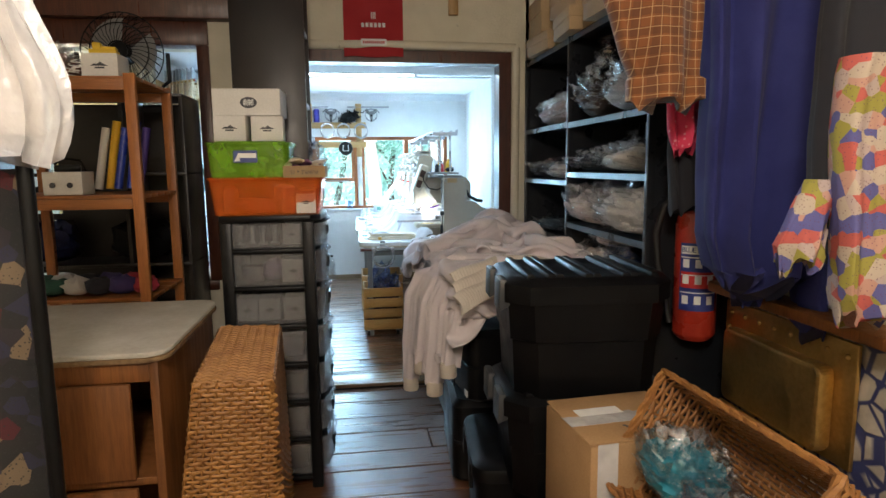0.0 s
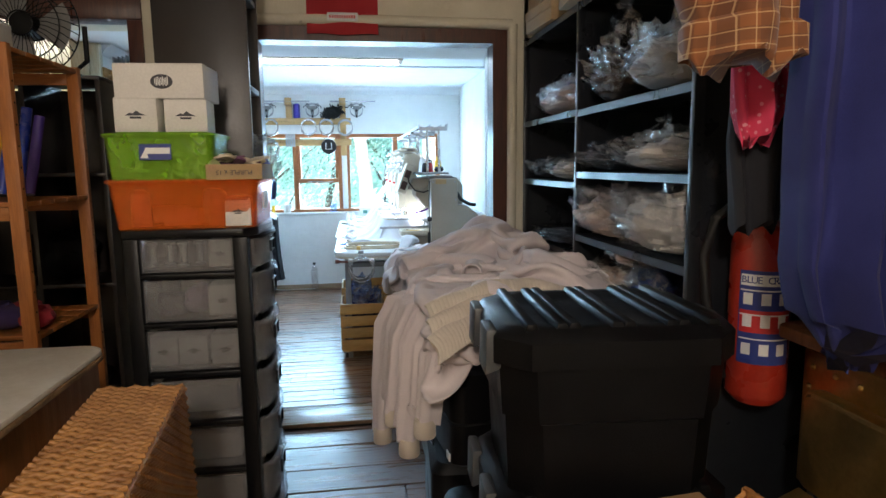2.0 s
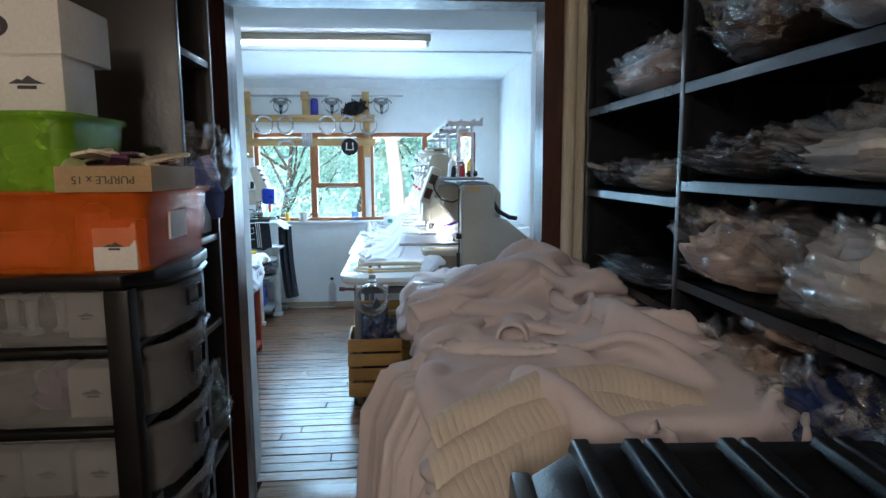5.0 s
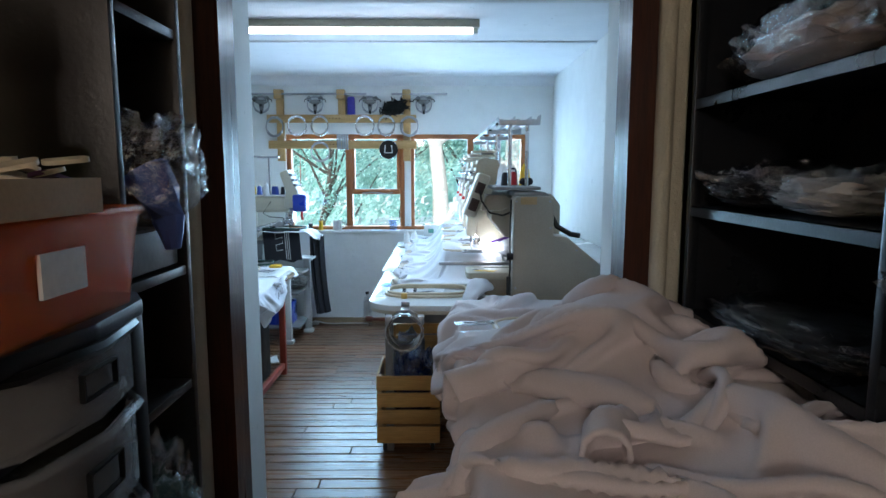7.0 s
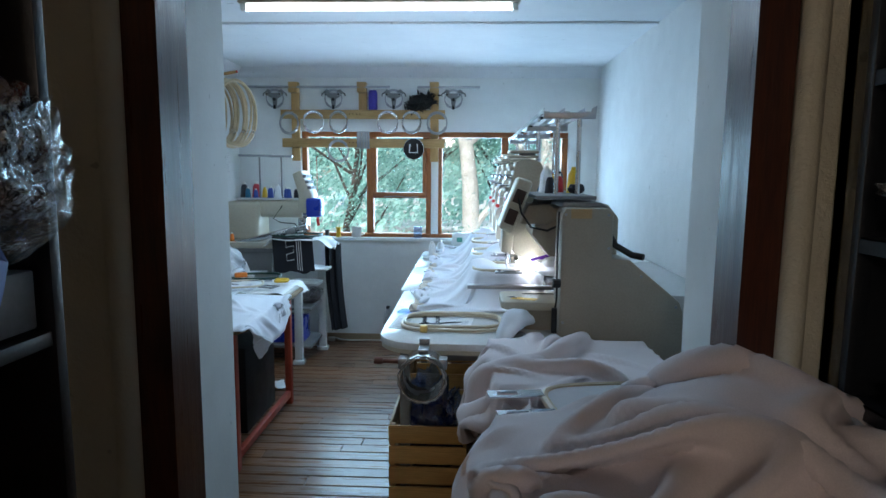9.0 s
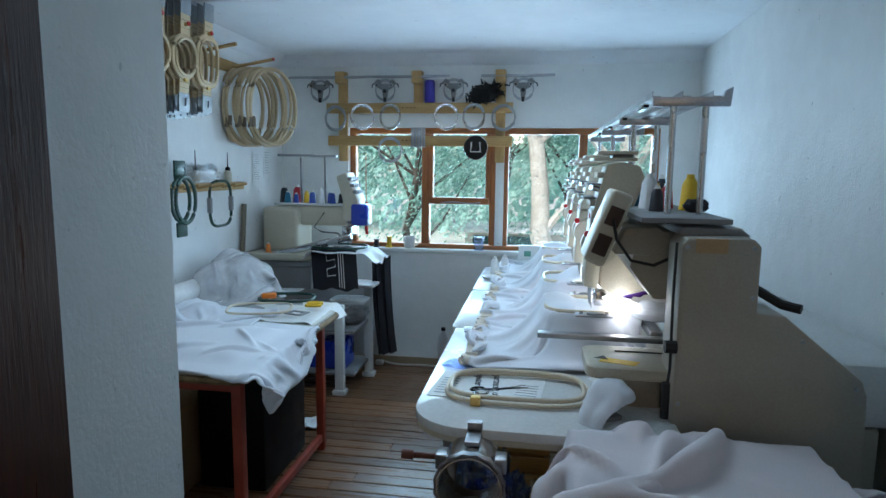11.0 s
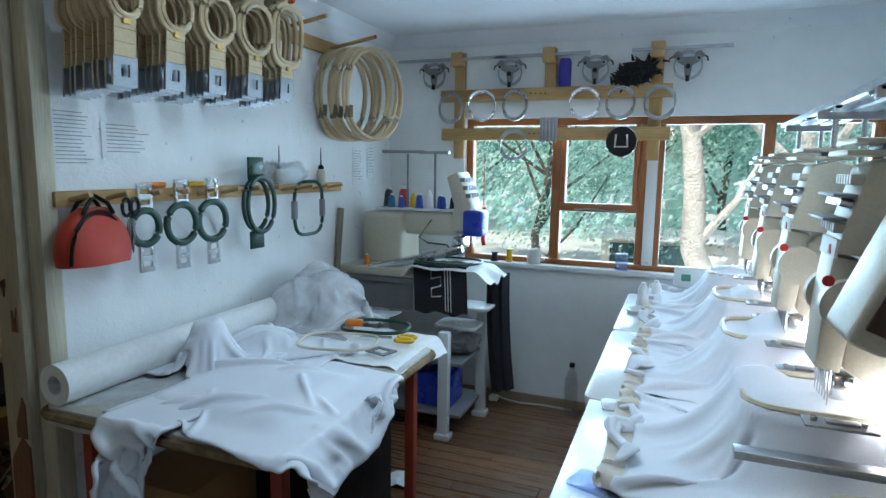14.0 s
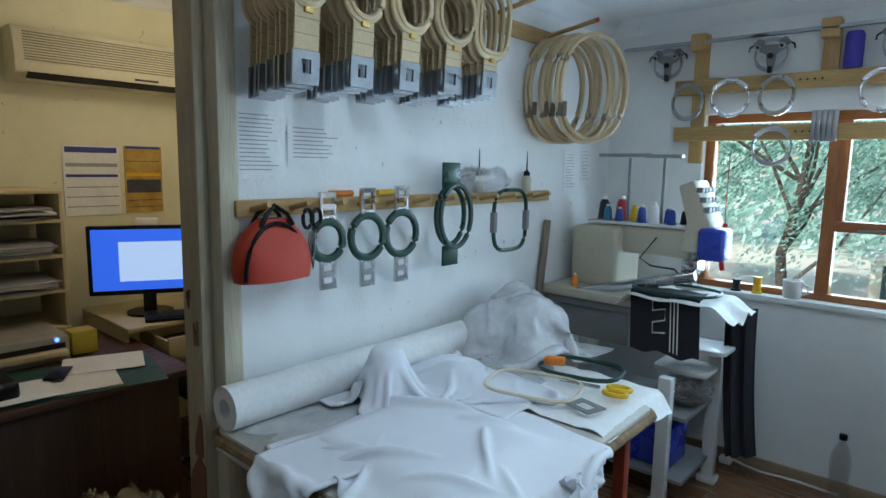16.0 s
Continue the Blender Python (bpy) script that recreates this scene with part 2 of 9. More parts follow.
WINDOW_WOOD_V = wood("orange_varnished_wood_upright", (0.42, 0.15, 0.045), (0.28, 0.09, 0.025), 2, 0.35, 0.1)
PINE = wood("pine", (0.55, 0.35, 0.14), (0.42, 0.24, 0.08), 0, 0.5, 0.1)
PINE_Y = wood("pine_lengthwise", (0.55, 0.35, 0.14), (0.42, 0.24, 0.08), 1, 0.5, 0.1)
PINE_V = wood("pine_upright", (0.55, 0.35, 0.14), (0.42, 0.24, 0.08), 2, 0.5, 0.1)
ORANGE_PINE = wood("aged_pine", (0.42, 0.155, 0.035), (0.30, 0.10, 0.022), 0, 0.4, 0.08)
ORANGE_PINE_V = wood("aged_pine_upright", (0.42, 0.155, 0.035), (0.30, 0.10, 0.022), 2, 0.4, 0.08)
CABINET_PINE = wood("cabinet_pine", (0.27, 0.105, 0.028), (0.17, 0.062, 0.017), 2, 0.45, 0.1)
CRATE_WOOD = wood("crate_pine", (0.58, 0.33, 0.10), (0.42, 0.21, 0.055), 0, 0.5, 0.15)
BLACK_LAMINATE = surf("black_brown_laminate", (0.022, 0.016, 0.014), (0.014, 0.011, 0.010), 4, 0.36, 80, 0.1)
SHELF_STEEL = surf("dark_enamelled_steel", (0.016, 0.018, 0.022), (0.010, 0.012, 0.015), 5, 0.34, 120, 0.08)
BLACK_PLASTIC = surf("black_plastic", (0.004, 0.004, 0.0045), (0.006, 0.006, 0.0065), 6, 0.42, 220, 0.15, spec=0.14)
BLACK_GLOSS = surf("glossy_black_plastic", (0.004, 0.004, 0.0045), (0.006, 0.006, 0.0065), 6, 0.38, 200, 0.08, spec=0.25)
GREY_LATCH = surf("grey_latch_plastic", (0.055, 0.060, 0.065), None, 8, 0.4, 200, 0.1)
WICKER = surf("honey_wicker", (0.40, 0.19, 0.050), (0.22, 0.09, 0.022), 9, 0.45, 140, 0.3)
WICKER_DARK = surf("dark_wicker", (0.36, 0.165, 0.045), (0.22, 0.09, 0.025), 9, 0.5, 140, 0.3)
CARDBOARD = surf("brown_cardboard", (0.40, 0.24, 0.11), (0.33, 0.19, 0.085), 4, 0.8, 160, 0.12)
KRAFT = surf("kraft_box_board", (0.46, 0.32, 0.17), (0.40, 0.27, 0.14), 4, 0.8, 160, 0.1)
WHITE_CARD = surf("white_card", (0.78, 0.76, 0.72), (0.72, 0.70, 0.66), 5, 0.6, 120, 0.06)
PAPER = surf("paper", (0.82, 0.82, 0.80), (0.76, 0.76, 0.75), 8, 0.7, 60, 0.06)
INK = surf("printed_ink", (0.06, 0.06, 0.07), None, 8, 0.6, 60, 0)
INK_GREY = surf("grey_print", (0.38, 0.38, 0.40), None, 8, 0.6, 60, 0)
ORANGE_TUB = clear("orange_clear_plastic", (0.90, 0.20, 0.012), 0.20, 0.38)
GREEN_TUB = clear("green_clear_plastic", (0.32, 0.62, 0.03), 0.22, 0.42)
FROSTED = clear("frosted_drawer_plastic", (0.46, 0.46, 0.47), 0.32, 0.27)
FILM = film("clear_plastic_film", (0.98, 0.99, 1.0), 0.28, 0.11)
FILM_THICK = clear("milky_plastic_film", (0.86, 0.86, 0.87), 0.25, 0.50)
FILM_BLUE = film("bluish_plastic_film", (0.55, 0.68, 0.92), 0.25, 0.12)
GLASS = glass("window_glass", (0.97, 1.0, 0.99))
SWEATER = fabric("white_fleece", (0.77, 0.69, 0.70), (0.71, 0.63, 0.64))
SHIRT = fabric("white_jersey", (0.78, 0.79, 0.83), (0.73, 0.74, 0.79))
CREAM_CLOTH = fabric("cream_ribbing", (0.70, 0.62, 0.52), (0.62, 0.54, 0.45))
BLUE_CLOTH = fabric("royal_blue_cloth", (0.022, 0.028, 0.16), (0.017, 0.021, 0.12))
NAVY = fabric("black_jersey", (0.012, 0.012, 0.016), (0.018, 0.018, 0.024))
PINK = printed("pink_spotted_cloth", [(0.75, 0.06, 0.14), (0.70, 0.05, 0.12)], 12, marks=(0.9, 0.6, 0.65))
DARK_CHECK = printed("dark_checked_cloth", [(0.02, 0.018, 0.02), (0.04, 0.03, 0.03)], 9, marks=(0.08, 0.06, 0.06))
PLAID = plaid("brown_plaid_cloth")
FLORAL = printed("patchwork_print", [(0.46, 0.10, 0.08), (0.46, 0.38, 0.30), (0.10, 0.10, 0.28), (0.46, 0.26, 0.20), (0.30, 0.27, 0.05), (0.42, 0.33, 0.30)], 34, marks=(0.12, 0.05, 0.10), spots=0.6)
PATCH = printed("dark_patch_textile", [(0.015, 0.014, 0.014), (0.02, 0.016, 0.02), (0.06, 0.010, 0.014), (0.015, 0.014, 0.014), (0.14, 0.10, 0.06), (0.02, 0.02, 0.04), (0.012, 0.012, 0.012)], 30, marks=(0.02, 0.02, 0.02), spots=0.9)
RED_CLOTH = fabric("red_banner_cloth", (0.42, 0.025, 0.03), (0.36, 0.02, 0.025))
RED_BAG = fabric("orange_red_nylon", (0.50, 0.040, 0.014), (0.42, 0.030, 0.012), 0.6)
RED_PAINT = surf("red_enamel", (0.42, 0.035, 0.018), (0.36, 0.028, 0.015), 6, 0.30, 90, 0.05, coat=0.3)
TABLE_RED = surf("red_oxide_steel", (0.40, 0.055, 0.022), (0.30, 0.04, 0.02), 8, 0.5, 80, 0.15)
BRASS = surf("aged_brass", (0.78, 0.54, 0.20), (0.58, 0.37, 0.11), 7, 0.46, 60, 0.2, metal=1.0)
TILE = crackle("mosaic_tile", (0.60, 0.54, 0.44), (0.05, 0.06, 0.16), 15, 0.05)
CHROME = surf("polished_steel", (0.60, 0.61, 0.62), (0.52, 0.53, 0.55), 9, 0.22, 80, 0.05, metal=1.0)
STEEL = surf("brushed_steel", (0.42, 0.43, 0.45), (0.34, 0.35, 0.37), 9, 0.36, 120, 0.12, metal=1.0)
GREY_STEEL = surf("grey_painted_steel", (0.22, 0.22, 0.22), (0.18, 0.18, 0.18), 5, 0.5, 90, 0.08)
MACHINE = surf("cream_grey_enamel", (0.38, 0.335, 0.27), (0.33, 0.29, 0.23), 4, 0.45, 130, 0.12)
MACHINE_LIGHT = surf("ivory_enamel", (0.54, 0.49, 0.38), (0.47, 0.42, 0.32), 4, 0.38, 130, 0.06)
LAMINATE = surf("white_laminate", (0.74, 0.74, 0.72), (0.68, 0.68, 0.66), 4, 0.20, 90, 0.04)
WORN_TOP = surf("worn_grey_laminate", (0.56, 0.54, 0.49), (0.47, 0.44, 0.38), 5, 0.5, 60, 0.1)
PLY_EDGE = surf("worn_ply_edge", (0.30, 0.19, 0.09), (0.14, 0.085, 0.04), 14, 0.8, 60, 0.6)
HOOP_WOOD = surf("pale_hoop_plastic", (0.62, 0.47, 0.28), (0.54, 0.40, 0.23), 9, 0.45, 120, 0.1, spread=0.1)
HOOP_CREAM = surf("cream_hoop_plastic", (0.70, 0.60, 0.44), (0.62, 0.52, 0.37), 9, 0.4, 120, 0.08)
HOOP_GREEN = surf("dark_green_hoop_plastic", (0.006, 0.048, 0.030), (0.005, 0.036, 0.024), 9, 0.35, 120, 0.08)
RIM_BLUE = surf("blue_plastic", (0.02, 0.05, 0.42), (0.015, 0.04, 0.34), 8, 0.3, 120, 0.05)
YELLOW = surf("yellow_thread", (0.80, 0.48, 0.01), (0.70, 0.40, 0.01), 8, 0.5, 300, 0.3)
RED_PLASTIC = surf("red_plastic", (0.62, 0.02, 0.02), None, 8, 0.35, 120, 0.05)
ORANGE_PLASTIC = surf("orange_plastic", (0.85, 0.22, 0.02), None, 8, 0.4, 120, 0.05)
BLUE_THREAD = surf("blue_thread", (0.02, 0.06, 0.35), None, 8, 0.5, 300, 0.3)
TEAL_THREAD = surf("teal_thread", (0.02, 0.18, 0.30), None, 8, 0.5, 300, 0.3)
WHITE_THREAD = surf("white_thread", (0.80, 0.80, 0.80), None, 8, 0.5, 300, 0.3)
RED_THREAD = surf("red_thread", (0.50, 0.015, 0.03), None, 8, 0.5, 300, 0.3)
DARK_THREAD = surf("dark_thread", (0.015, 0.015, 0.025), None, 8, 0.5, 300, 0.3)
RUBBER = surf("black_rubber", (0.012, 0.012, 0.012), None, 8, 0.6, 120, 0.1)
FUR = surf("black_fluff", (0.008, 0.008, 0.008), None, 8, 0.95, 300, 0.4)
LABEL_BLUE = surf("blue_label", (0.03, 0.05, 0.25), None, 8, 0.4, 60, 0)
LABEL_RED = surf("red_label", (0.60, 0.03, 0.03), None, 8, 0.4, 60, 0)
FOIL = surf("crumpled_blue_foil", (0.02, 0.03, 0.12), (0.01, 0.015, 0.06), 9, 0.18, 60, 0.6)
TUBE_GLOW = glow("lit_tube", (0.86, 0.94, 1.0), 9.0)
BULB_GLOW = glow("lit_globe", (1.0, 0.82, 0.60), 6.0)
SCREEN_BLUE = glow("lit_screen_blue", (0.02, 0.10, 0.62), 1.1)
SCREEN_WHITE = glow("lit_screen_window", (0.32, 0.48, 0.75), 1.0)
BARK = surf("pale_bark", (0.74, 0.70, 0.63), (0.56, 0.51, 0.44), 6, 0.9, 30, 0.6, dist=0.02)
GROUND = surf("dry_ground", (0.58, 0.58, 0.52), (0.66, 0.65, 0.60), 0.7, 0.95, 12, 0.4)


# ---- building helpers ----
def part(name, bm, material, parent=None, label="", smooth=True, angle=38):
    me = bpy.data.meshes.new(name)
    bm.normal_update()
    bm.to_mesh(me)
    bm.free()
    for m in (material if isinstance(material, (list, tuple)) else (material,)):
        me.materials.append(m)
    if smooth:
        me.shade_smooth()
        me.set_sharp_from_angle(angle=radians(angle))
    ob = new(name, me)
    if parent:
        ob.parent = parent
    if label:
        ob["label"] = label
    return ob


def twin(name, src, parent, at=(0, 0, 0), rot=(0, 0, 0)):
    """Another part that shares the mesh of src."""
    ob = new(name, src.data)
    ob.parent = parent
    ob.matrix_basis = pose(*at, *rot)
    return ob


def thing(name, label, category, at=(0, 0, 0), rz=0, group="", rx=0, ry=0):
    ob = new(name)
    ob.empty_display_size = 0.1
    ob.matrix_basis = pose(*at, rx, ry, rz)
    return tagged(ob, label, category, group)


def one(name, bm, material, label, category, at=(0, 0, 0), rz=0, group="", rx=0, ry=0, smooth=True):
    ob = part(name, bm, material, None, "", smooth)
    ob.matrix_basis = pose(*at, rx, ry, rz)
    return tagged(ob, label, category, group)


def structure(name, bm, material, label, smooth=False):
    return tagged(part(name, bm, material, None, "", smooth), label, name.split("_")[0], kind="structure")


def B():
    return bmesh.new()


def box(bm, a, b, bev=0.0, seg=2):
    """A box between two corners, its edges rounded by bev."""
    x0, y0, z0 = (min(p, q) for p, q in zip(a, b))
    x1, y1, z1 = (max(p, q) for p, q in zip(a, b))
    vs = [bm.verts.new(p) for p in ((x0, y0, z0), (x1, y0, z0), (x1, y1, z0), (x0, y1, z0), (x0, y0, z1), (x1, y0, z1), (x1, y1, z1), (x0, y1, z1))]
    fs = [bm.faces.new([vs[i] for i in f]) for f in ((0, 3, 2, 1), (4, 5, 6, 7), (0, 1, 5, 4), (1, 2, 6, 5), (2, 3, 7, 6), (3, 0, 4, 7))]
    if bev:
        bmesh.ops.bevel(bm, geom=list({e for f in fs for e in f.edges}), offset=bev, segments=seg, affect="EDGES", profile=0.5)
    return bm


def tilted(bm, verts_before, m):
    """Turns all that was added after verts_before by the matrix m."""
    new_vs = [v for i, v in enumerate(bm.verts) if i >= verts_before]
    bmesh.ops.transform(bm, matrix=m, verts=new_vs)
    return bm


def loft(bm, rings, closed=True, caps=True, loop=False):
    """A skin over rings of points."""
    vr = [[bm.verts.new(p) for p in r] for r in rings]
    n = len(vr[0])
    pairs = list(zip(vr, vr[1:])) + ([(vr[-1], vr[0])] if loop else [])
    for a, b in pairs:
        for i in range(n if closed else n - 1):
            j = (i + 1) % n
            bm.faces.new((a[i], a[j], b[j], b[i]))
    if caps and closed and not loop:
        bm.faces.new(vr[0][::-1])
        bm.faces.new(vr[-1])
    return bm


def rod(bm, p0, p1, r0, r1=None, n=12, caps=True):
    p0, p1 = Vector(p0), Vector(p1)
    r1 = r0 if r1 is None else r1
    q = (p1 - p0).to_track_quat("Z", "Y")
    ring = [Vector((math.cos(math.tau * i / n), math.sin(math.tau * i / n), 0)) for i in range(n)]
    return loft(bm, [[p0 + q @ (v * r0) for v in ring], [p1 + q @ (v * r1) for v in ring]], caps=caps)


def sweep(bm, pts, r, n=6, loop=False, flat=1.0):
    """A tube of radius r along points."""
    pts = [Vector(p) for p in pts]
    rings = []
    k = len(pts)
    for i, p in enumerate(pts):
        a = pts[(i - 1) % k] if (loop or i) else p
        b = pts[(i + 1) % k] if (loop or i < k - 1) else p
        d = (b - a).normalized()
        up = Vector((0, 0, 1)) if abs(d.z) < 0.9 else Vector((0, 1, 0))
        s = d.cross(up).normalized()
        u = s.cross(d)
        rr = r(i / max(1, k - 1)) if callable(r) else r
        rings.append([p + s * rr * math.cos(math.tau * j / n) + u * rr * flat * math.sin(math.tau * j / n) for j in range(n)])
    return loft(bm, rings, caps=not loop, loop=loop)


def turned(bm, profile, n=20, at=(0, 0, 0)):
    """A body of revolution about z from (radius, height) pairs."""
    rings = [[(at[0] + max(r, 1e-4) * math.cos(math.tau * i / n), at[1] + max(r, 1e-4) * math.sin(math.tau * i / n), at[2] + z) for i in range(n)] for r, z in profile]
    return loft(bm, rings)


def prism(bm, outline, axis, lo, hi, bev=0.0):
    """An outline in the two other axes (in order), pulled along one axis."""
    def at(p, h):
        q = list(p)
        q.insert("xyz".index(axis), h)
        return q
    a = [bm.verts.new(at(p, lo)) for p in outline]
    b = [bm.verts.new(at(p, hi)) for p in outline]
    n = len(a)
    fs = [bm.faces.new(a[::-1]), bm.faces.new(b)]
    fs += [bm.faces.new((a[i], a[(i + 1) % n], b[(i + 1) % n], b[i])) for i in range(n)]
    bmesh.ops.recalc_face_normals(bm, faces=fs)
    if bev:
        bmesh.ops.bevel(bm, geom=list({e for f in fs for e in f.edges}), offset=bev, segments=2, affect="EDGES", profile=0.5)
    return bm


def rounded(w, d, r, n=5, cx=0.0, cy=0.0):
    """The outline of a rounded rectangle."""
    pts = []
    for sx, sy, a0 in ((1, 1, 0), (-1, 1, 90), (-1, -1, 180), (1, -1, 270)):
        for i in range(n + 1):
            a = radians(a0 + 90 * i / n)
            pts.append((cx + sx * (w / 2 - r) + r * math.cos(a), cy + sy * (d / 2 - r) + r * math.sin(a)))
    return pts


def sheet(bm, fn, nu, nv, thick=0.0):
    """A surface of points fn(u, v), with an underside when it has a thickness."""
    grid = [[Vector(fn(i / nu, j / nv)) for j in range(nv + 1)] for i in range(nu + 1)]
    top = [[bm.verts.new(p) for p in row] for row in grid]
    for i in range(nu):
        for j in range(nv):
            bm.faces.new((top[i][j], top[i + 1][j], top[i + 1][j + 1], top[i][j + 1]))
    if thick:
        bm.normal_update()
        low = [[bm.verts.new(v.co - v.normal * thick) for v in row] for row in top]
        for i in range(nu):
            for j in range(nv):
                bm.faces.new((low[i][j], low[i][j + 1], low[i + 1][j + 1], low[i + 1][j]))
        edge = [(i, 0) for i in range(nu)] + [(nu, j) for j in range(nv)] + [(i, nv) for i in range(nu, 0, -1)] + [(0, j) for j in range(nv, 0, -1)]
        for p, q in zip(edge, edge[1:] + edge[:1]):
            bm.faces.new((top[p[0]][p[1]], low[p[0]][p[1]], low[q[0]][q[1]], top[q[0]][q[1]]))
    return bm


def hoop(bm, rx, ry, r, square=2.0, n=36, m=8, flat=1.0, at=(0, 0, 0)):
    """A hoop in the x-y plane, round (square 2) or with square-ish corners (4)."""
    pts = []
    for i in range(n):
        a = math.tau * i / n
        c, s = math.cos(a), math.sin(a)
        pts.append((at[0] + rx * math.copysign(abs(c) ** (2 / square), c), at[1] + ry * math.copysign(abs(s) ** (2 / square), s), at[2]))
    return sweep(bm, pts, r, m, loop=True, flat=flat)


def ns(x, y, z=0.0):
    return noise.noise(Vector((x, y, z)))


def step(x, a, b):
    t = min(1, max(0, (x - a) / (b - a)))
    return t * t * (3 - 2 * t)


def words(parent, text, size, material, m, align="CENTER", name="lettering"):
    """Raised letters as a mesh."""
    cu = bpy.data.curves.new("text", "FONT")
    cu.body, cu.size, cu.extrude, cu.align_x, cu.align_y, cu.resolution_u = text, size, 0.0006, align, "CENTER", 2
    tmp = bpy.data.objects.new("text", cu)
    scene.collection.objects.link(tmp)
    me = bpy.data.meshes.new_from_object(tmp.evaluated_get(bpy.context.evaluated_depsgraph_get()))
    bpy.data.objects.remove(tmp)
    me.materials.clear()
    me.materials.append(material)
    ob = new(name, me)
    ob.parent = parent
    ob.matrix_basis = m
    return ob


def bag_shape(bm, w, d, h, seed, nu=22, nv=14, lump=0.22, base=0.0, crumple=0.0):
    """A lumpy closed pillow that sits on z = base."""
    rings = []
    for j in range(nv + 1):
        b = math.pi * j / nv
        ring = []
        for i in range(nu):
            a = math.tau * i / nu
            x, y, z = math.sin(b) * math.cos(a), math.sin(b) * math.sin(a), -math.cos(b)
            k = 1 + lump * ns(x * 1.7 + seed, y * 1.7, z * 1.7) + lump * 0.5 * ns(x * 5 + seed, y * 5, z * 5) + lump * 0.35 * (1 - 3 * abs(ns(x * 4 + seed, y * 4 + 9, z * 4)))
            if crumple:
                k += crumple * (0.6 - 2.2 * abs(ns(x * 3.3 + seed, y * 3.3, z * 3.3 + 5))) + crumple * 0.6 * (0.6 - 2.2 * abs(ns(x * 7 + seed, y * 7, z * 7 + 5)))
            x = math.copysign(abs(x) ** 0.75, x)
            y = math.copysign(abs(y) ** 0.75, y)
            zz = (z * 0.5 + 0.5) * k
            ring.append((x * w / 2 * k, y * d / 2 * k, base + max(0, zz) * h))
        rings.append(ring)
    return loft(bm, rings)


def drape(start, size, nx, ny, ground, steps=90, seed=0, pin=None, ruffle=0.02, grip=0.75, bend=0.22, passes=5, low=0.0):
    """Cloth of a given size that falls from start(u, v) onto ground(x, y): a grid of points at rest."""
    rnd = np.random.default_rng(seed)
    U, V = np.meshgrid(np.linspace(0, 1, nx + 1), np.linspace(0, 1, ny + 1), indexing="ij")
    P = np.stack(np.broadcast_arrays(*start(U, V)), -1).astype(float)
    for _ in range(14):
        a, f, ph = rnd.uniform(0, math.tau), rnd.uniform(9, 34), rnd.uniform(0, math.tau, 3)
        wave = math.cos(a) * P[..., 0] * f + math.sin(a) * P[..., 1] * f
        P[..., 2] += ruffle * 0.42 * np.sin(wave + ph[0] + 1.5 * np.sin(P[..., 0] * 5 + ph[1]) + 1.5 * np.sin(P[..., 1] * 5 + ph[2]))
    P[..., 2] = np.maximum(P[..., 2], ground(P[..., 0], P[..., 1]) + 0.003)
    lx, ly = size[0] / nx, size[1] / ny
    ld = math.hypot(lx, ly)
    ties = [(np.s_[:-1, :], np.s_[1:, :], lx, 0.9), (np.s_[:, :-1], np.s_[:, 1:], ly, 0.9), (np.s_[:-1, :-1], np.s_[1:, 1:], ld, 0.35), (np.s_[1:, :-1], np.s_[:-1, 1:], ld, 0.35),
            (np.s_[:-2, :], np.s_[2:, :], 2 * lx, bend), (np.s_[:, :-2], np.s_[:, 2:], 2 * ly, bend), (np.s_[:-4, :], np.s_[4:, :], 4 * lx, bend * 0.3), (np.s_[:, :-4], np.s_[:, 4:], 4 * ly, bend * 0.3)]
    held = None if pin is None else pin(U, V)
    fixed = None if pin is None else P[held].copy()
    last = P.copy()
    for n in range(steps):
        move = np.clip((P - last) * 0.94, -0.012, 0.012)
        last = P.copy()
        P = P + move
        P[..., 2] -= 0.0011
        for _ in range(passes):
            for a, b, rest, k in ties:
                d = P[b] - P[a]
                L = np.sqrt((d * d).sum(-1, keepdims=True)) + 1e-9
                c = d * (0.5 * k * (L - rest) / L)
                P[a] += c
                P[b] -= c
            if held is not None:
                P[held] = fixed
        h = np.maximum(ground(P[..., 0], P[..., 1]) + 0.003, low)
        hit = P[..., 2] < h
        P[..., 2] = np.where(hit, h, P[..., 2])
        for q in (0, 1):
            P[..., q] = np.where(hit, last[..., q] + (P[..., q] - last[..., q]) * (1 - grip), P[..., q])
    return P


def cloth(G, thick=0.004):
    """A mesh over a grid of points."""
    nx, ny = G.shape[0] - 1, G.shape[1] - 1
    return sheet(B(), lambda u, v: tuple(G[round(u * nx), round(v * ny)]), nx, ny, thick)


def sstep(x, a, b):
    t = np.clip((x - a) / (b - a), 0, 1)
    return t * t * (3 - 2 * t)


def plateau(x, y, x0, x1, y0, y1, soft=0.05):
    """1 inside a rectangle, falling to 0 within soft outside its edge."""
    return sstep(x, x0 - soft, x0) * (1 - sstep(x, x1, x1 + soft)) * sstep(y, y0 - soft, y0) * (1 - sstep(y, y1, y1 + soft))


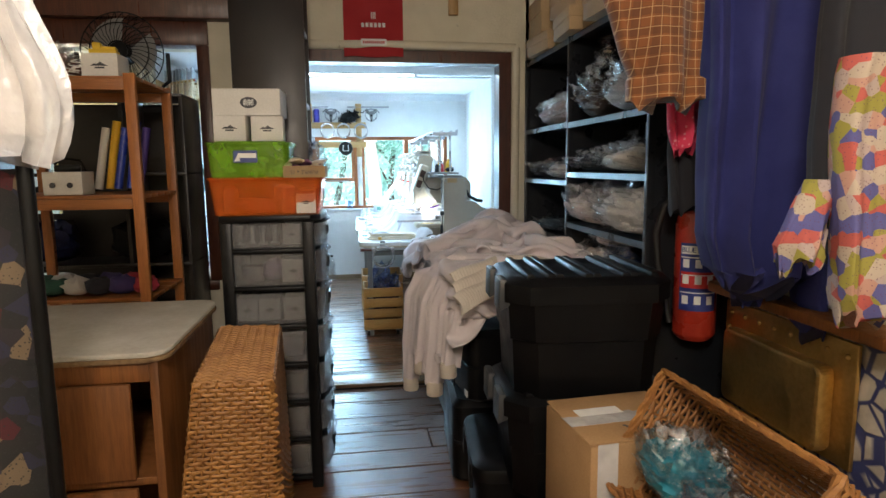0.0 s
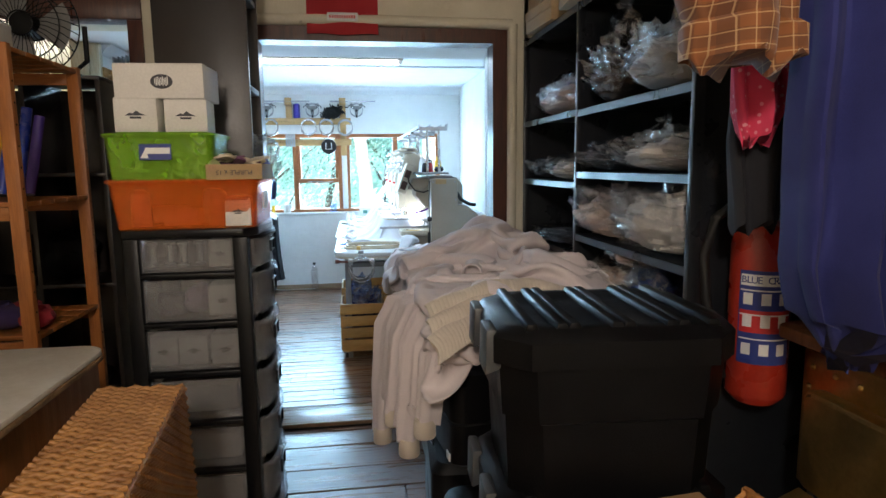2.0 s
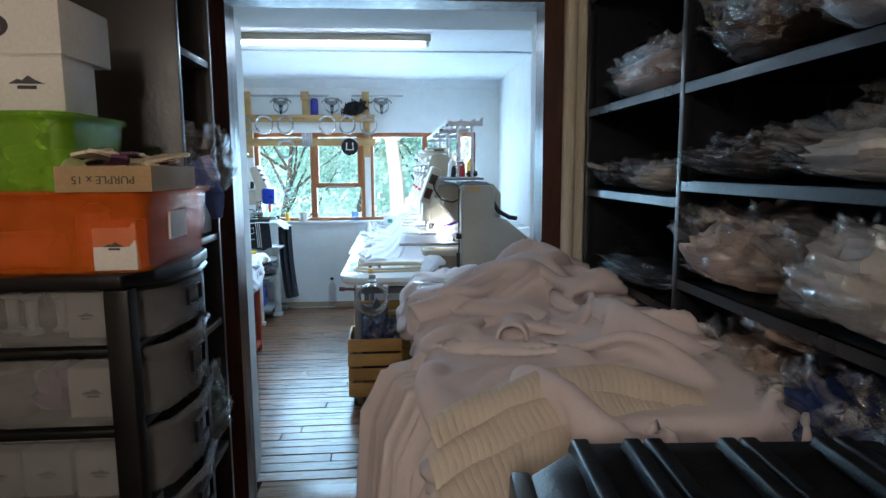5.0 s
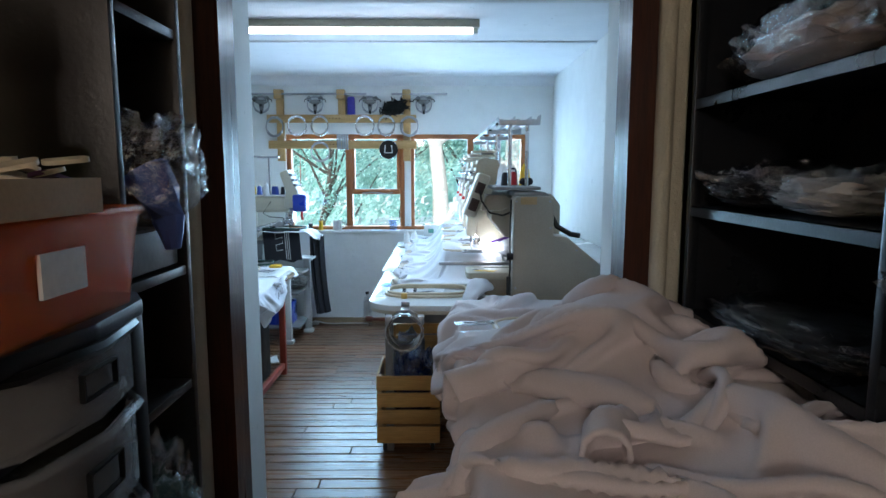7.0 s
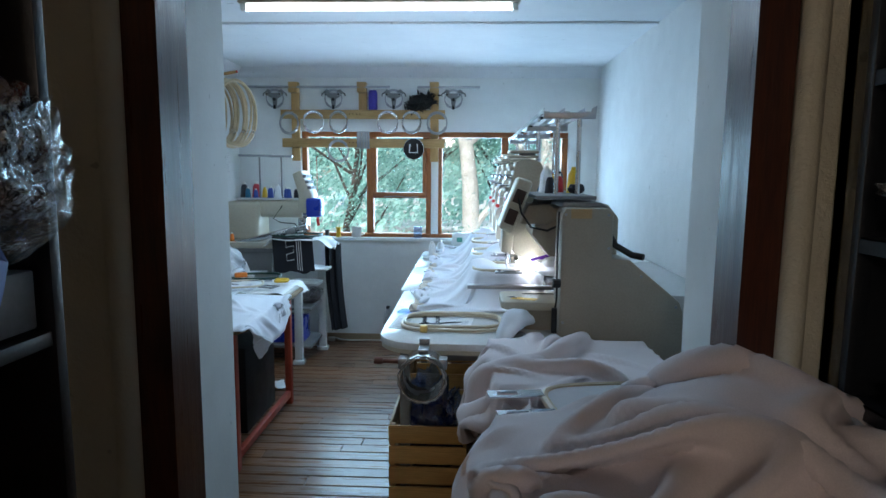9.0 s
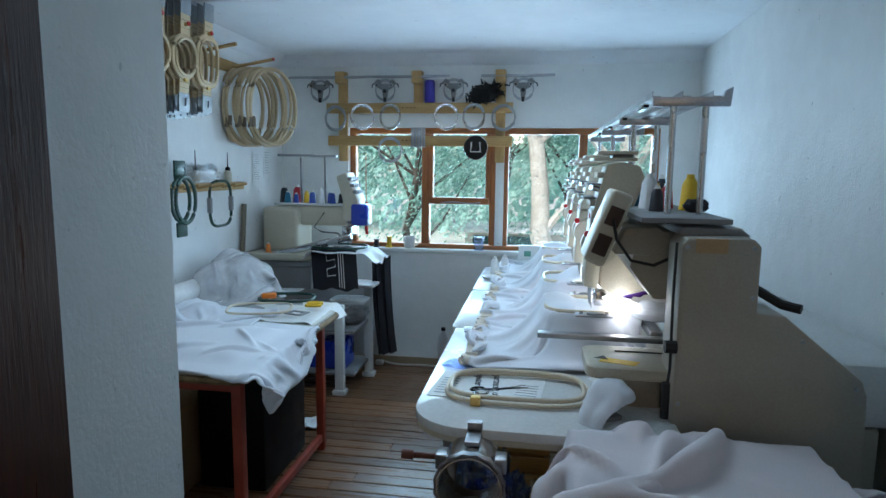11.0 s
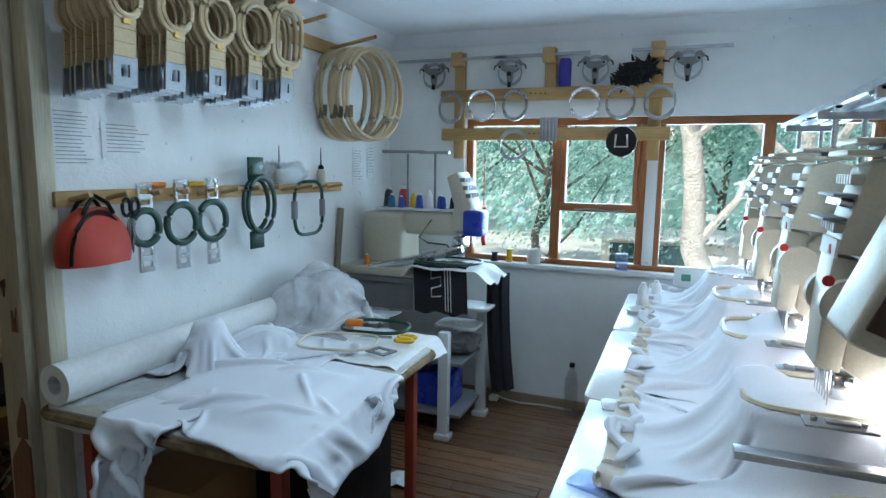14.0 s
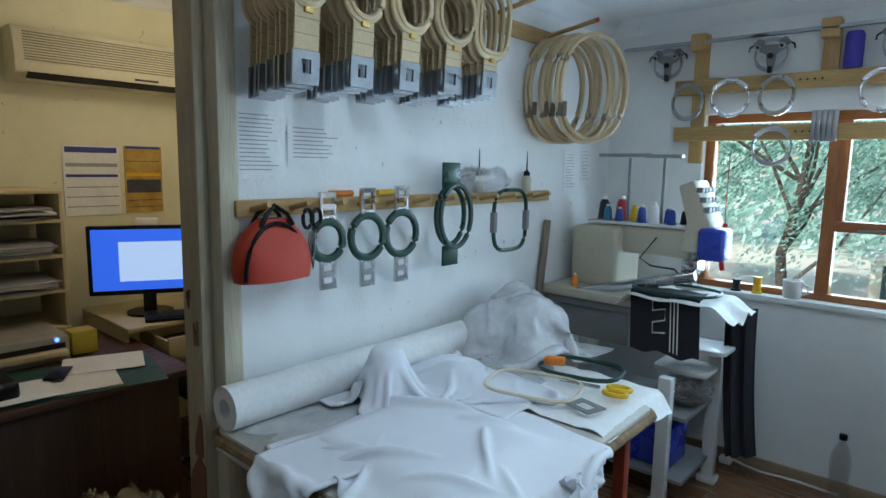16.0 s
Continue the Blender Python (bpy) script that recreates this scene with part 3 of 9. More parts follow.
def tube_cloth(name, pts, r, seed, mat, parent):
    bm = B()
    P = []
    V = [Vector(p) for p in pts]
    for a, b in zip(V, V[1:]):
        P += [a.lerp(b, s / 6) for s in range(6)]
    P.append(V[-1])
    rings = []
    n = 28
    for i, p in enumerate(P):
        u = i / (len(P) - 1)
        d = (P[min(i + 1, len(P) - 1)] - P[max(i - 1, 0)]).normalized()
        side = d.cross(Vector((0, 0, 1)))
        side = side.normalized() if side.length > 0.1 else Vector((1, 0, 0))
        up = side.cross(d)
        ring = []
        for j in range(n):
            a = math.tau * j / n
            rr = (r(u) if callable(r) else r) * (1 + 0.16 * math.sin(3 * a + seed + 5 * u) + 0.25 * ns(math.cos(a) * 1.5 + seed, math.sin(a) * 1.5, u * 5))
            ring.append(p + side * rr * math.cos(a) + up * rr * 0.72 * math.sin(a))
        rings.append(ring)
    loft(bm, rings)
    return part(name, bm, mat, parent, angle=75)


# ---- structure: store room (y < 4.05), workroom (y > 4.55), office (x < -1.5) ----
FZ = -0.03   # store room floor
WX0, WX1, WY0, WY1, WZ = -1.38, 1.70, 4.55, 8.0, 2.36   # workroom
SX0, SX1, SY0, SZ = -2.1, 1.80, -1.3, 2.75   # store room
OX0, OY1, OZ = -3.2, 7.3, 2.42   # office
DX0, DX1, DZ = -0.04, 1.20, 2.11   # doorway, clear
LX0, LX1, LZ0, LZ1 = -1.75, -0.62, 0.75, 2.24   # inner window beside the doorway


def slab(*boxes):
    bm = B()
    for a, b in boxes:
        box(bm, a, b)
    return bm


wall_door = structure("wall_north", slab(
    ((SX0 - 0.2, 4.05, -0.1), (LX0, 4.55, SZ)), ((LX0, 4.05, -0.1), (LX1, 4.55, LZ0)), ((LX0, 4.05, LZ1), (LX1, 4.55, SZ)),
    ((LX1, 4.05, -0.1), (DX0 - 0.09, 4.20, SZ)), ((LX1, 4.20, -0.1), (DX0 - 0.178, 4.55, SZ)), ((DX0 - 0.09, 4.05, DZ + 0.08), (DX1 + 0.09, 4.55, SZ)),
    ((DX1 + 0.09, 4.05, -0.1), (DX1 + 0.2, 4.20, SZ)), ((DX1 + 0.178, 4.05, -0.1), (SX1 + 0.2, 4.55, SZ))), CREAM_WALL, "thick cream plastered wall with a wide doorway and inner window")
# white lining behind the door frame
bm = B()
prism(bm, [(DX0 - 0.18, 4.20), (DX0 - 0.018, 4.20), (DX0 - 0.062, 4.556), (DX0 - 0.18, 4.556)], "z", 0, DZ)
prism(bm, [(DX1 + 0.18, 4.20), (DX1 + 0.022, 4.20), (DX1 + 0.066, 4.556), (DX1 + 0.18, 4.556)], "z", 0, DZ)
box(bm, (DX0 - 0.18, 4.20, DZ), (DX1 + 0.18, 4.556, DZ + 0.08))
structure("trim_reveal", bm, REVEAL, "white painted lining of the doorway")
structure("wall_workroom_south", slab(((WX0 - 0.1, 4.552, 0), (DX0 - 0.09, 4.575, LZ0)), ((LX1, 4.552, LZ0), (DX0 - 0.09, 4.575, WZ)), ((WX0 - 0.1, 4.552, LZ1), (LX1, 4.575, WZ)),
                                      ((DX0 - 0.09, 4.552, DZ + 0.08), (DX1 + 0.09, 4.575, WZ)), ((DX1 + 0.09, 4.552, 0), (WX1, 4.575, WZ))), WHITE_WALL, "white painted face of the wall round the doorway")

# dark door frame, set into the plaster
door_frame = structure("door_1", slab(((DX0 - 0.085, 4.06, FZ), (DX0 - 0.005, 4.20, DZ)), ((DX1 + 0.005, 4.06, FZ), (DX1 + 0.085, 4.20, DZ)),
                                      ((DX0 - 0.085, 4.06, DZ), (DX1 + 0.085, 4.20, DZ + 0.075))), BROWN_FRAME, "open doorway with a dark brown stained wooden frame")
# rounded plaster edges in front of the frame
bm = B()
for x in (DX0 - 0.11, DX1 + 0.11):
    sweep(bm, [(x, 4.052, FZ), (x, 4.052, 1.0), (x + 0.004, 4.052, DZ + 0.10)], 0.028, 10)
sweep(bm, [(DX0 - 0.11, 4.052, DZ + 0.10), (0.5, 4.052, DZ + 0.108), (DX1 + 0.11, 4.052, DZ + 0.10)], 0.028, 10)
structure("trim_plaster_edge", bm, CREAM_WALL, "rounded uneven plaster edge round the doorway", True)

# inner window frame
bm = B()
for a, b in (((LX0, 4.03, LZ1 - 0.05), (LX1 + 0.02, 4.16, LZ1 + 0.09)), ((LX1 - 0.05, 4.03, LZ0), (LX1 + 0.02, 4.16, LZ1 - 0.05)), ((LX0 - 0.02, 4.03, LZ0), (LX0 + 0.05, 4.16, LZ1 - 0.05)), ((LX0, 4.03, LZ0 - 0.06), (LX1, 4.16, LZ0))):
    box(bm, a, b, 0.006)
structure("window_1", bm, BROWN_FRAME, "inner window opening with a dark brown wooden frame", True)
bm = B()
box(bm, (-1.95, 3.96, 2.33), (-0.30, 4.05, 2.60), 0.008)
structure("trim_lintel", bm, BROWN_FRAME, "dark brown wooden beam over the inner window", True)

structure("wall_west", slab(((SX0 - 0.2, SY0 - 0.2, -0.1), (SX0, 4.05, SZ))), CREAM_WALL, "cream plastered store room wall")
structure("wall_south", slab(((SX0, SY0 - 0.2, -0.1), (SX1 + 0.2, SY0, SZ))), CREAM_WALL, "cream plastered wall behind the store room")
structure("wall_east", slab(((SX1, SY0, -0.1), (SX1 + 0.2, 4.05, SZ))), CREAM_WALL, "cream plastered store room wall")
structure("ceiling_store", slab(((SX0 - 0.2, SY0 - 0.2, SZ), (SX1 + 0.2, 4.55, SZ + 0.1))), CEILING, "plain store room ceiling")

# workroom walls; the window wall has an opening
VX0, VX1, VZ0, VZ1 = -0.84, 1.46, 0.92, 1.835
structure("wall_window", slab(((WX0 - 0.12, WY1, -0.1), (VX0, WY1 + 0.22, WZ + 0.1)), ((VX1, WY1, -0.1), (WX1 + 0.2, WY1 + 0.22, WZ + 0.1)),
                              ((VX0, WY1, -0.1), (VX1, WY1 + 0.22, VZ0)), ((VX0, WY1, VZ1), (VX1, WY1 + 0.22, WZ + 0.1))), WHITE_WALL, "white painted wall with a wide wooden window")
structure("wall_workroom_east", slab(((WX1, 4.55, -0.1), (WX1 + 0.2, WY1, WZ + 0.1))), WHITE_WALL, "white painted workroom wall")
structure("wall_workroom_west", slab(((WX0 - 0.12, 5.60, -0.1), (WX0, WY1, OZ))), WHITE_WALL, "white painted wall with racks of hoops")
structure("ceiling_workroom", slab(((WX0 - 0.12, WY0, WZ), (WX1 + 0.2, WY1 + 0.22, WZ + 0.1))), CEILING, "flat pale ceiling boards")
bm = B()
box(bm, (WX0, 6.42, WZ - 0.012), (WX1, 6.47, WZ), 0.003)
structure("trim_ceiling_strip", bm, CEILING, "painted cover strip across the ceiling", True)
bm = B()
cove = [(0, 0), (0.075, 0), (0.062, -0.012), (0.036, -0.028), (0.018, -0.05), (0.006, -0.075), (0, -0.078)]
prism(bm, [(WY1 - y, WZ + z) for y, z in cove], "x", WX0, WX1)
prism(bm, [(WX0 + x, WZ + z) for x, z in cove], "y", 5.60, WY1)
structure("trim_cornice", bm, CEILING, "curved plaster cornice", True)
bm = B()
box(bm, (WX0, WY1 - 0.014, 0), (WX1, WY1, 0.06), 0.004)
structure("baseboard_window_wall", bm, wood("worn_skirting", (0.40, 0.30, 0.19), (0.26, 0.17, 0.09), 0, 0.6), "worn wooden skirting board", True)

# peeling post at the end of the partition
post = structure("trim_post", B(), PEELING, "old door post with peeling cream paint over brown")
bm = B()
box(bm, (WX0 - 0.175, 5.50, -0.02), (WX0 - 0.055, 5.60, 2.42), 0.012)
part("jamb", bm, PEELING, post)
bm = B()
box(bm, (WX0 - 0.06, 5.535, -0.02), (WX0 + 0.012, 5.60, 2.36), 0.010)
part("inner_jamb", bm, wood("old_cream_wood", (0.60, 0.55, 0.42), (0.50, 0.43, 0.30), 2, 0.6), post)
bm = B()
for z0, z1, x0, x1 in ((0.0, 0.62, -0.150, -0.062), (0.62, 0.76, -0.115, -0.07), (0.98, 1.06, -0.10, -0.075), (1.12, 1.15, -0.14, -0.12)):
    pts = [(WX0 + x0, z0), (WX0 + x1, z0), (WX0 + x1, z1 - 0.03), (WX0 + (x0 + x1) / 2 + 0.01, z1), (WX0 + x0 + 0.012, z1 - 0.06), (WX0 + x0, z1 - 0.09 if z1 - z0 > 0.1 else z1 - 0.01)]
    prism(bm, pts, "y", 5.495, 5.502)
part("bare_wood", bm, wood("bare_brown_wood", (0.20, 0.085, 0.04), (0.12, 0.05, 0.025), 2, 0.6), post, "brown wood where the paint has peeled", False)

# office shell
structure("wall_office_west", slab(((OX0 - 0.1, 3.6, -0.1), (OX0, OY1, OZ))), OFFICE_WALL, "yellowish painted office wall")
structure("wall_office_north", slab(((OX0, OY1, -0.1), (WX0 - 0.12, OY1 + 0.1, OZ))), OFFICE_WALL, "yellowish painted office wall")
structure("wall_office_south", slab(((OX0 - 0.1, 4.45, -0.1), (SX0 - 0.2, 4.55, OZ))), OFFICE_WALL, "yellowish painted office wall")
structure("wall_office_east", slab(((WX0 - 0.14, 5.60, -0.1), (WX0 - 0.12, OY1, OZ))), OFFICE_WALL, "yellowish painted partition")
structure("ceiling_office", slab(((OX0 - 0.1, 4.45, OZ), (WX0 - 0.12, OY1 + 0.1, OZ + 0.1))), CEILING, "pale office ceiling")
bm = B()
prism(bm, [(OX0 + x, OZ + z * 0.8) for x, z in cove], "y", 4.55, OY1)
structure("trim_office_cornice", bm, CEILING, "curved plaster cornice of the office", True)

# window of the workroom: frame, posts, panes
win = structure("window_2", B(), WINDOW_WOOD, "wide window with orange varnished wooden frames", False)


def bar(name, a, b, mat, bev=0.004, label=""):
    bm = B()
    box(bm, a, b, bev)
    return part(name, bm, mat, win, label)


wy0, wy1 = 8.05, 8.12
bar("window_frame", (VX0, wy0, VZ1 - 0.045), (VX1, wy1, VZ1), WINDOW_WOOD)
bar("window_frame", (VX0, wy0, VZ0), (VX1, wy1, VZ0 + 0.035), WINDOW_WOOD)
for x0, x1 in ((VX0, VX0 + 0.045), (-0.275, -0.215), (0.245, 0.290), (0.352, 0.385), (0.895, 0.955), (VX1 - 0.05, VX1)):
    bar("window_frame", (x0, wy0, VZ0 + 0.035), (x1, wy1, VZ1 - 0.045), WINDOW_WOOD_V)
bar("post", (0.290, wy0 - 0.02, VZ0 + 0.035), (0.352, wy1, VZ1 - 0.045), REVEAL, label="white painted post between the windows")
bar("sash", (-0.215, wy0 - 0.012, 1.265), (0.245, wy1 - 0.02, 1.315), WINDOW_WOOD, label="top-hung sash rail")
for x0, x1 in ((-0.215, -0.185), (0.215, 0.245)):
    bar("sash", (x0, wy0 - 0.012, 1.315), (x1, wy1 - 0.02, VZ1 - 0.045), WINDOW_WOOD_V)
bar("window_sill", (VX0 - 0.01, WY1 - 0.03, VZ0 - 0.03), (VX1 + 0.01, wy0, VZ0 + 0.002), REVEAL, 0.006, "white painted sill")
for x0, x1, z0, z1 in ((VX0 + 0.045, -0.275, VZ0 + 0.035, VZ1 - 0.045), (-0.215, 0.245, VZ0 + 0.035, 1.265), (-0.185, 0.215, 1.315, VZ1 - 0.045), (0.385, 0.895, VZ0 + 0.035, VZ1 - 0.045), (0.955, VX1 - 0.05, VZ0 + 0.035, VZ1 - 0.045)):
    bm = B()
    box(bm, (x0, 8.083, z0), (x1, 8.088, z1))
    part("pane", bm, GLASS, win, smooth=False).visible_shadow = False
bm = B()
sweep(bm, [(-0.12, 8.035, 1.275), (-0.02, 8.02, 1.283), (0.1, 8.02, 1.272), (0.18, 8.03, 1.28)], 0.006, 6)
part("window_stay", bm, STEEL, win, "metal window stay")

# sub-floors under the boards
structure("floor_base", slab(((SX0 - 0.2, SY0 - 0.2, -0.12), (SX1 + 0.2, 4.05, FZ - 0.022)), ((OX0 - 0.1, 4.05, -0.12), (WX1 + 0.2, WY1, -0.022))), GAP, "dark void under the floor boards")
bm = B()
box(bm, (OX0 - 0.1, 4.56, -0.020), (WX0 - 0.12, OY1, 0.0))
structure("floor_office", bm, STORE_BOARD, "dark office floor")

# ---- outdoors ----
bm = B()
box(bm, (-300, 8.4, -1.2), (300, 600, -0.7))
structure("ground", bm, GROUND, "bright dry ground with sparse grass")

DARK_BARK = surf("dark_bark", (0.10, 0.085, 0.07), (0.06, 0.05, 0.04), 6, 0.9, 30, 0.6, dist=0.02)
# leaf colours raised and blued, with the outdoor glare and haze put into them
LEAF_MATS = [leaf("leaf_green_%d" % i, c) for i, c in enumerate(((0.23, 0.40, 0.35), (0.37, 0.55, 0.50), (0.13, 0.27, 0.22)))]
rng = random.Random(5)


def tree(at, height, lean, limbs, crown, leaves, size, label, trunk_r=0.16, spread=1.0, bark=None):
    """A tree of a tapered trunk with limbs and a crown of many small leaves in clumps."""
    t = thing("tree", label, "tree", at)
    bm = B()
    top = Vector((lean[0], lean[1], height))
    spine = [Vector((0, 0, 0)).lerp(top, k / 7) + Vector((0.18 * ns(k * 0.7, at[0]), 0.12 * ns(k * 0.7, at[1], 4), 0)) * (0 if k == 0 else 1) for k in range(8)]
    sweep(bm, spine, lambda u: trunk_r * (1.15 - 0.75 * u), 10)
    ends = [spine[-1]]
    for i in range(limbs):
        k = rng.uniform(0.30, 0.95)
        p = spine[int(k * 7)]
        a = rng.uniform(0, math.tau)
        d = Vector((math.cos(a), 0.7 * math.sin(a), rng.uniform(0.5, 1.2))) * rng.uniform(0.7, 1.6) * spread
        q = [p, p + d * 0.5 + Vector((0, 0, 0.1)), p + d + Vector((rng.uniform(-.2, .2), 0, 0.3))]
        sweep(bm, q, lambda u: trunk_r * (0.42 - 0.30 * u), 7)
        ends += [q[1], q[2]]
    part("trunk", bm, bark or BARK, t)
    groups = [[], [], []]
    for c in range(crown):
        e = rng.choice(ends)
        cen = e + Vector((rng.gauss(0, 0.75), rng.gauss(0, 0.6), rng.gauss(0.1, 0.55))) * spread
        for _ in range(leaves):
            p = cen + Vector((rng.gauss(0, 0.24), rng.gauss(0, 0.22), rng.gauss(0, 0.18)))
            n = Vector((rng.gauss(0, 1), rng.gauss(0, 1), rng.gauss(0.4, 1))).normalized()
            groups[c % 3].append((p, n, size * rng.uniform(0.6, 1.4)))
    for g, mat in zip(groups, LEAF_MATS):
        vs, fs = [], []
        for p, n, s in g:
            a = n.orthogonal().normalized()
            b = n.cross(a)
            i = len(vs)
            vs += [p - a * s, p + b * s * 0.42, p + a * s, p - b * s * 0.42]
            fs.append((i, i + 1, i + 2, i + 3))
        me = bpy.data.meshes.new("crown")
        me.from_pydata(vs, [], fs)
        me.materials.append(mat)
        crown_ob = new("crown", me)
        crown_ob.parent = t
        tagged(crown_ob, kind="stuff")
    return t


tree((0.95, 12.0, -0.72), 4.6, (-0.75, 0.3), 7, 30, 170, 0.032, "tree with a smooth pale leaning trunk and fine leaves", 0.15)
tree((1.85, 12.4, -0.72), 5.0, (0.15, 0.2), 7, 30, 170, 0.032, "tree with an upright pale trunk", 0.17)
tree((-1.5, 12.6, -0.72), 3.0, (0.3, 0.4), 12, 75, 210, 0.032, "dense leafy tree close to the window", 0.07, 1.0, DARK_BARK)
tree((-0.3, 16.5, -0.72), 4.4, (0.5, 0.0), 12, 95, 200, 0.055, "dense green tree behind the yard", 0.09, 1.3, DARK_BARK)
tree((3.2, 16.8, -0.72), 4.8, (-0.3, 0.0), 12, 95, 200, 0.055, "dense green tree behind the yard", 0.09, 1.3, DARK_BARK)
tree((-4.2, 15.5, -0.72), 4.6, (0.3, 0.0), 12, 95, 200, 0.055, "dense green tree beside the yard", 0.09, 1.3, DARK_BARK)
tree((1.4, 20.5, -0.72), 5.2, (0.3, 0.0), 12, 100, 170, 0.075, "tall tree at the far side of the yard", 0.10, 1.6, DARK_BARK)
tree((6.5, 19.5, -0.72), 5.2, (0.3, 0.0), 12, 100, 170, 0.075, "tall tree at the far side of the yard", 0.10, 1.6, DARK_BARK)
# far woods behind the yard
rw = random.Random(31)
vs, fs = [], []
for n in range(15000):
    p = Vector((rw.uniform(-16, 20), rw.uniform(23, 30), 0))
    top = 5.2 + 1.8 * ns(p.x * 0.35, p.y * 0.35, 2)
    p.z = -0.7 + top * rw.random() ** 0.8
    nrm = Vector((rw.gauss(0, 0.6), -1, rw.gauss(0.3, 0.6))).normalized()
    a = nrm.orthogonal().normalized()
    b = nrm.cross(a)
    k = rw.uniform(0.10, 0.26)
    i = len(vs)
    vs += [p - a * k, p + b * k * 0.55, p + a * k, p - b * k * 0.55]
    fs.append((i, i + 1, i + 2, i + 3))
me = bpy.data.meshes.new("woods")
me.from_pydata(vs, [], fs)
# palest leaf colour, in place of haze over the distance
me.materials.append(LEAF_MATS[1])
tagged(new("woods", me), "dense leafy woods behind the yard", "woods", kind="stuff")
# low shed with a dark green door, and a pale car roof, seen through the lower panes
shed = thing("shed", "low pale outbuilding with a dark green tarpaulin front", "shed", (0.55, 15.0, -0.7))
bm = B()
box(bm, (-1.3, 0, 0), (1.9, 1.6, 1.05), 0.01)
part("wall", bm, surf("pale_render", (0.74, 0.70, 0.62), (0.66, 0.62, 0.54), 2, 0.9, 20, 0.3), shed)
bm = B()
box(bm, (-1.15, -0.06, 0.05), (0.15, -0.005, 0.98), 0.01)
part("tarpaulin", bm, surf("dark_green_tarp", (0.008, 0.06, 0.055), None, 3, 0.5, 30, 0.2), shed, "dark green tarpaulin")
bm = B()
box(bm, (-1.4, -0.2, 1.052), (2.0, 1.7, 1.12), 0.01)
part("roof", bm, surf("pale_roof_sheet", (0.70, 0.72, 0.74), None, 3, 0.5, 30, 0.2), shed)

# ---- store room, side of the doorway with drawers, shelves and baskets ----
# tall black bookcase beside the doorway; open side faces the passage
bc = thing("bookcase", "tall black-brown bookcase standing end-on beside the doorway", "bookcase", (-0.34, 3.31, FZ))
BW, BD, BH = 0.36, 0.31, 2.62
for y0 in (0.0, BD - 0.022):
    bm = B()
    box(bm, (0, y0, 0), (BW, y0 + 0.022, BH), 0.002)
    part("side_panel", bm, BLACK_LAMINATE, bc)
bm = B()
box(bm, (0, 0.022, 0.002), (0.012, BD - 0.022, BH), 0)
part("back_panel", bm, BLACK_LAMINATE, bc, smooth=False)
for z in (0.06, 0.55, 0.98, 1.26, 1.80, 2.18, BH - 0.03):
    bm = B()
    box(bm, (0.013, 0.0225, z), (BW - 0.004, BD - 0.0225, z + 0.022), 0.002)
    part("shelf", bm, BLACK_LAMINATE, bc)


def film_bag(name, label, at, size, seed, inner=None, mat=FILM, rz=0, lump=0.3, inner_label="", crumple=0.16):
    """Folded goods in a loose clear plastic bag."""
    w, d, h = size
    t = thing(name, label, "plastic bag", at, rz)
    if inner:
        bm = B()
        n0 = len(bm.verts)
        bag_shape(bm, w * 0.90, d * 0.88, h * 0.80, seed + 3, 40, 24, 0.14, 0.0, 0.14)
        part("folded_cloth", bm, inner, t, inner_label, angle=60)
    bm = B()
    bag_shape(bm, w, d, h, seed, 56, 34, lump * 0.7, 0.0, crumple)
    part("bag", bm, mat, t, angle=60)
    return t


film_bag("clear_bag", "clear plastic bag with a blue glove on a dark shelf", (-0.05, 3.46, 1.347), (0.31, 0.25, 0.23), 2.3, None, FILM, 0, 0.3, crumple=0.06)
# pale grey block put in for the side light on the shelf edge
bm = B()
box(bm, (-0.30, 3.345, 1.259), (0.004, 3.585, 1.345), 0.004)
one("lit_shelf_edge", bm, GREY_STEEL, "pale grey block standing for the lit shelf edge of the dark bookcase", "box")
bm = B()
sweep(bm, [(0, 0, 0.1), (0.03, 0.0, 0.05), (0.05, -0.01, 0.0), (0.056, -0.015, -0.03), (0.06, -0.02, -0.06)], lambda u: 0.05 - 0.035 * u, 9)
one("blue_glove", bm, fabric("pale_blue_rubber", (0.10, 0.17, 0.52), None, 0.6), "pale blue rubber glove hanging over the shelf edge", "glove", (0.015, 3.42, 1.375))
film_bag("clear_bag", "clear plastic bag on the lower shelf", (-0.06, 3.46, 0.575), (0.22, 0.25, 0.26), 6.1, surf("greenish_goods", (0.10, 0.16, 0.12)), FILM)

# plastic drawer tower: drawers open to the passage
tower = thing("drawer_tower", "black-framed plastic drawer tower with frosted drawers", "drawer unit", (-0.335, 2.80, FZ))
TW, TD, TH = 0.40, 0.48, 1.28
for x, y in ((0.0, 0.0), (TW - 0.05, 0.0), (0.0, TD - 0.045), (TW - 0.05, TD - 0.045)):
    bm = B()
    box(bm, (x, y, 0.0), (x + 0.05, y + 0.045, TH - 0.03), 0.006)
    part("post", bm, BLACK_GLOSS, tower)
zs = [0.06, 0.245, 0.425, 0.605, 0.785, 0.96, 1.13]
for i, z in enumerate(zs):
    bm = B()
    box(bm, (0.004, 0.004, z - 0.018), (TW - 0.004, TD - 0.004, z), 0.004)
    part("rail", bm, BLACK_GLOSS, tower)
bm = B()
prism(bm, [(0, -0.005), (TW - 0.01, -0.005), (TW + 0.03, 0.06), (TW + 0.05, TD / 2), (TW + 0.03, TD - 0.06), (TW - 0.01, TD + 0.005), (0, TD + 0.005)], "z", TH - 0.03, TH, 0.006)
part("top", bm, BLACK_GLOSS, tower)
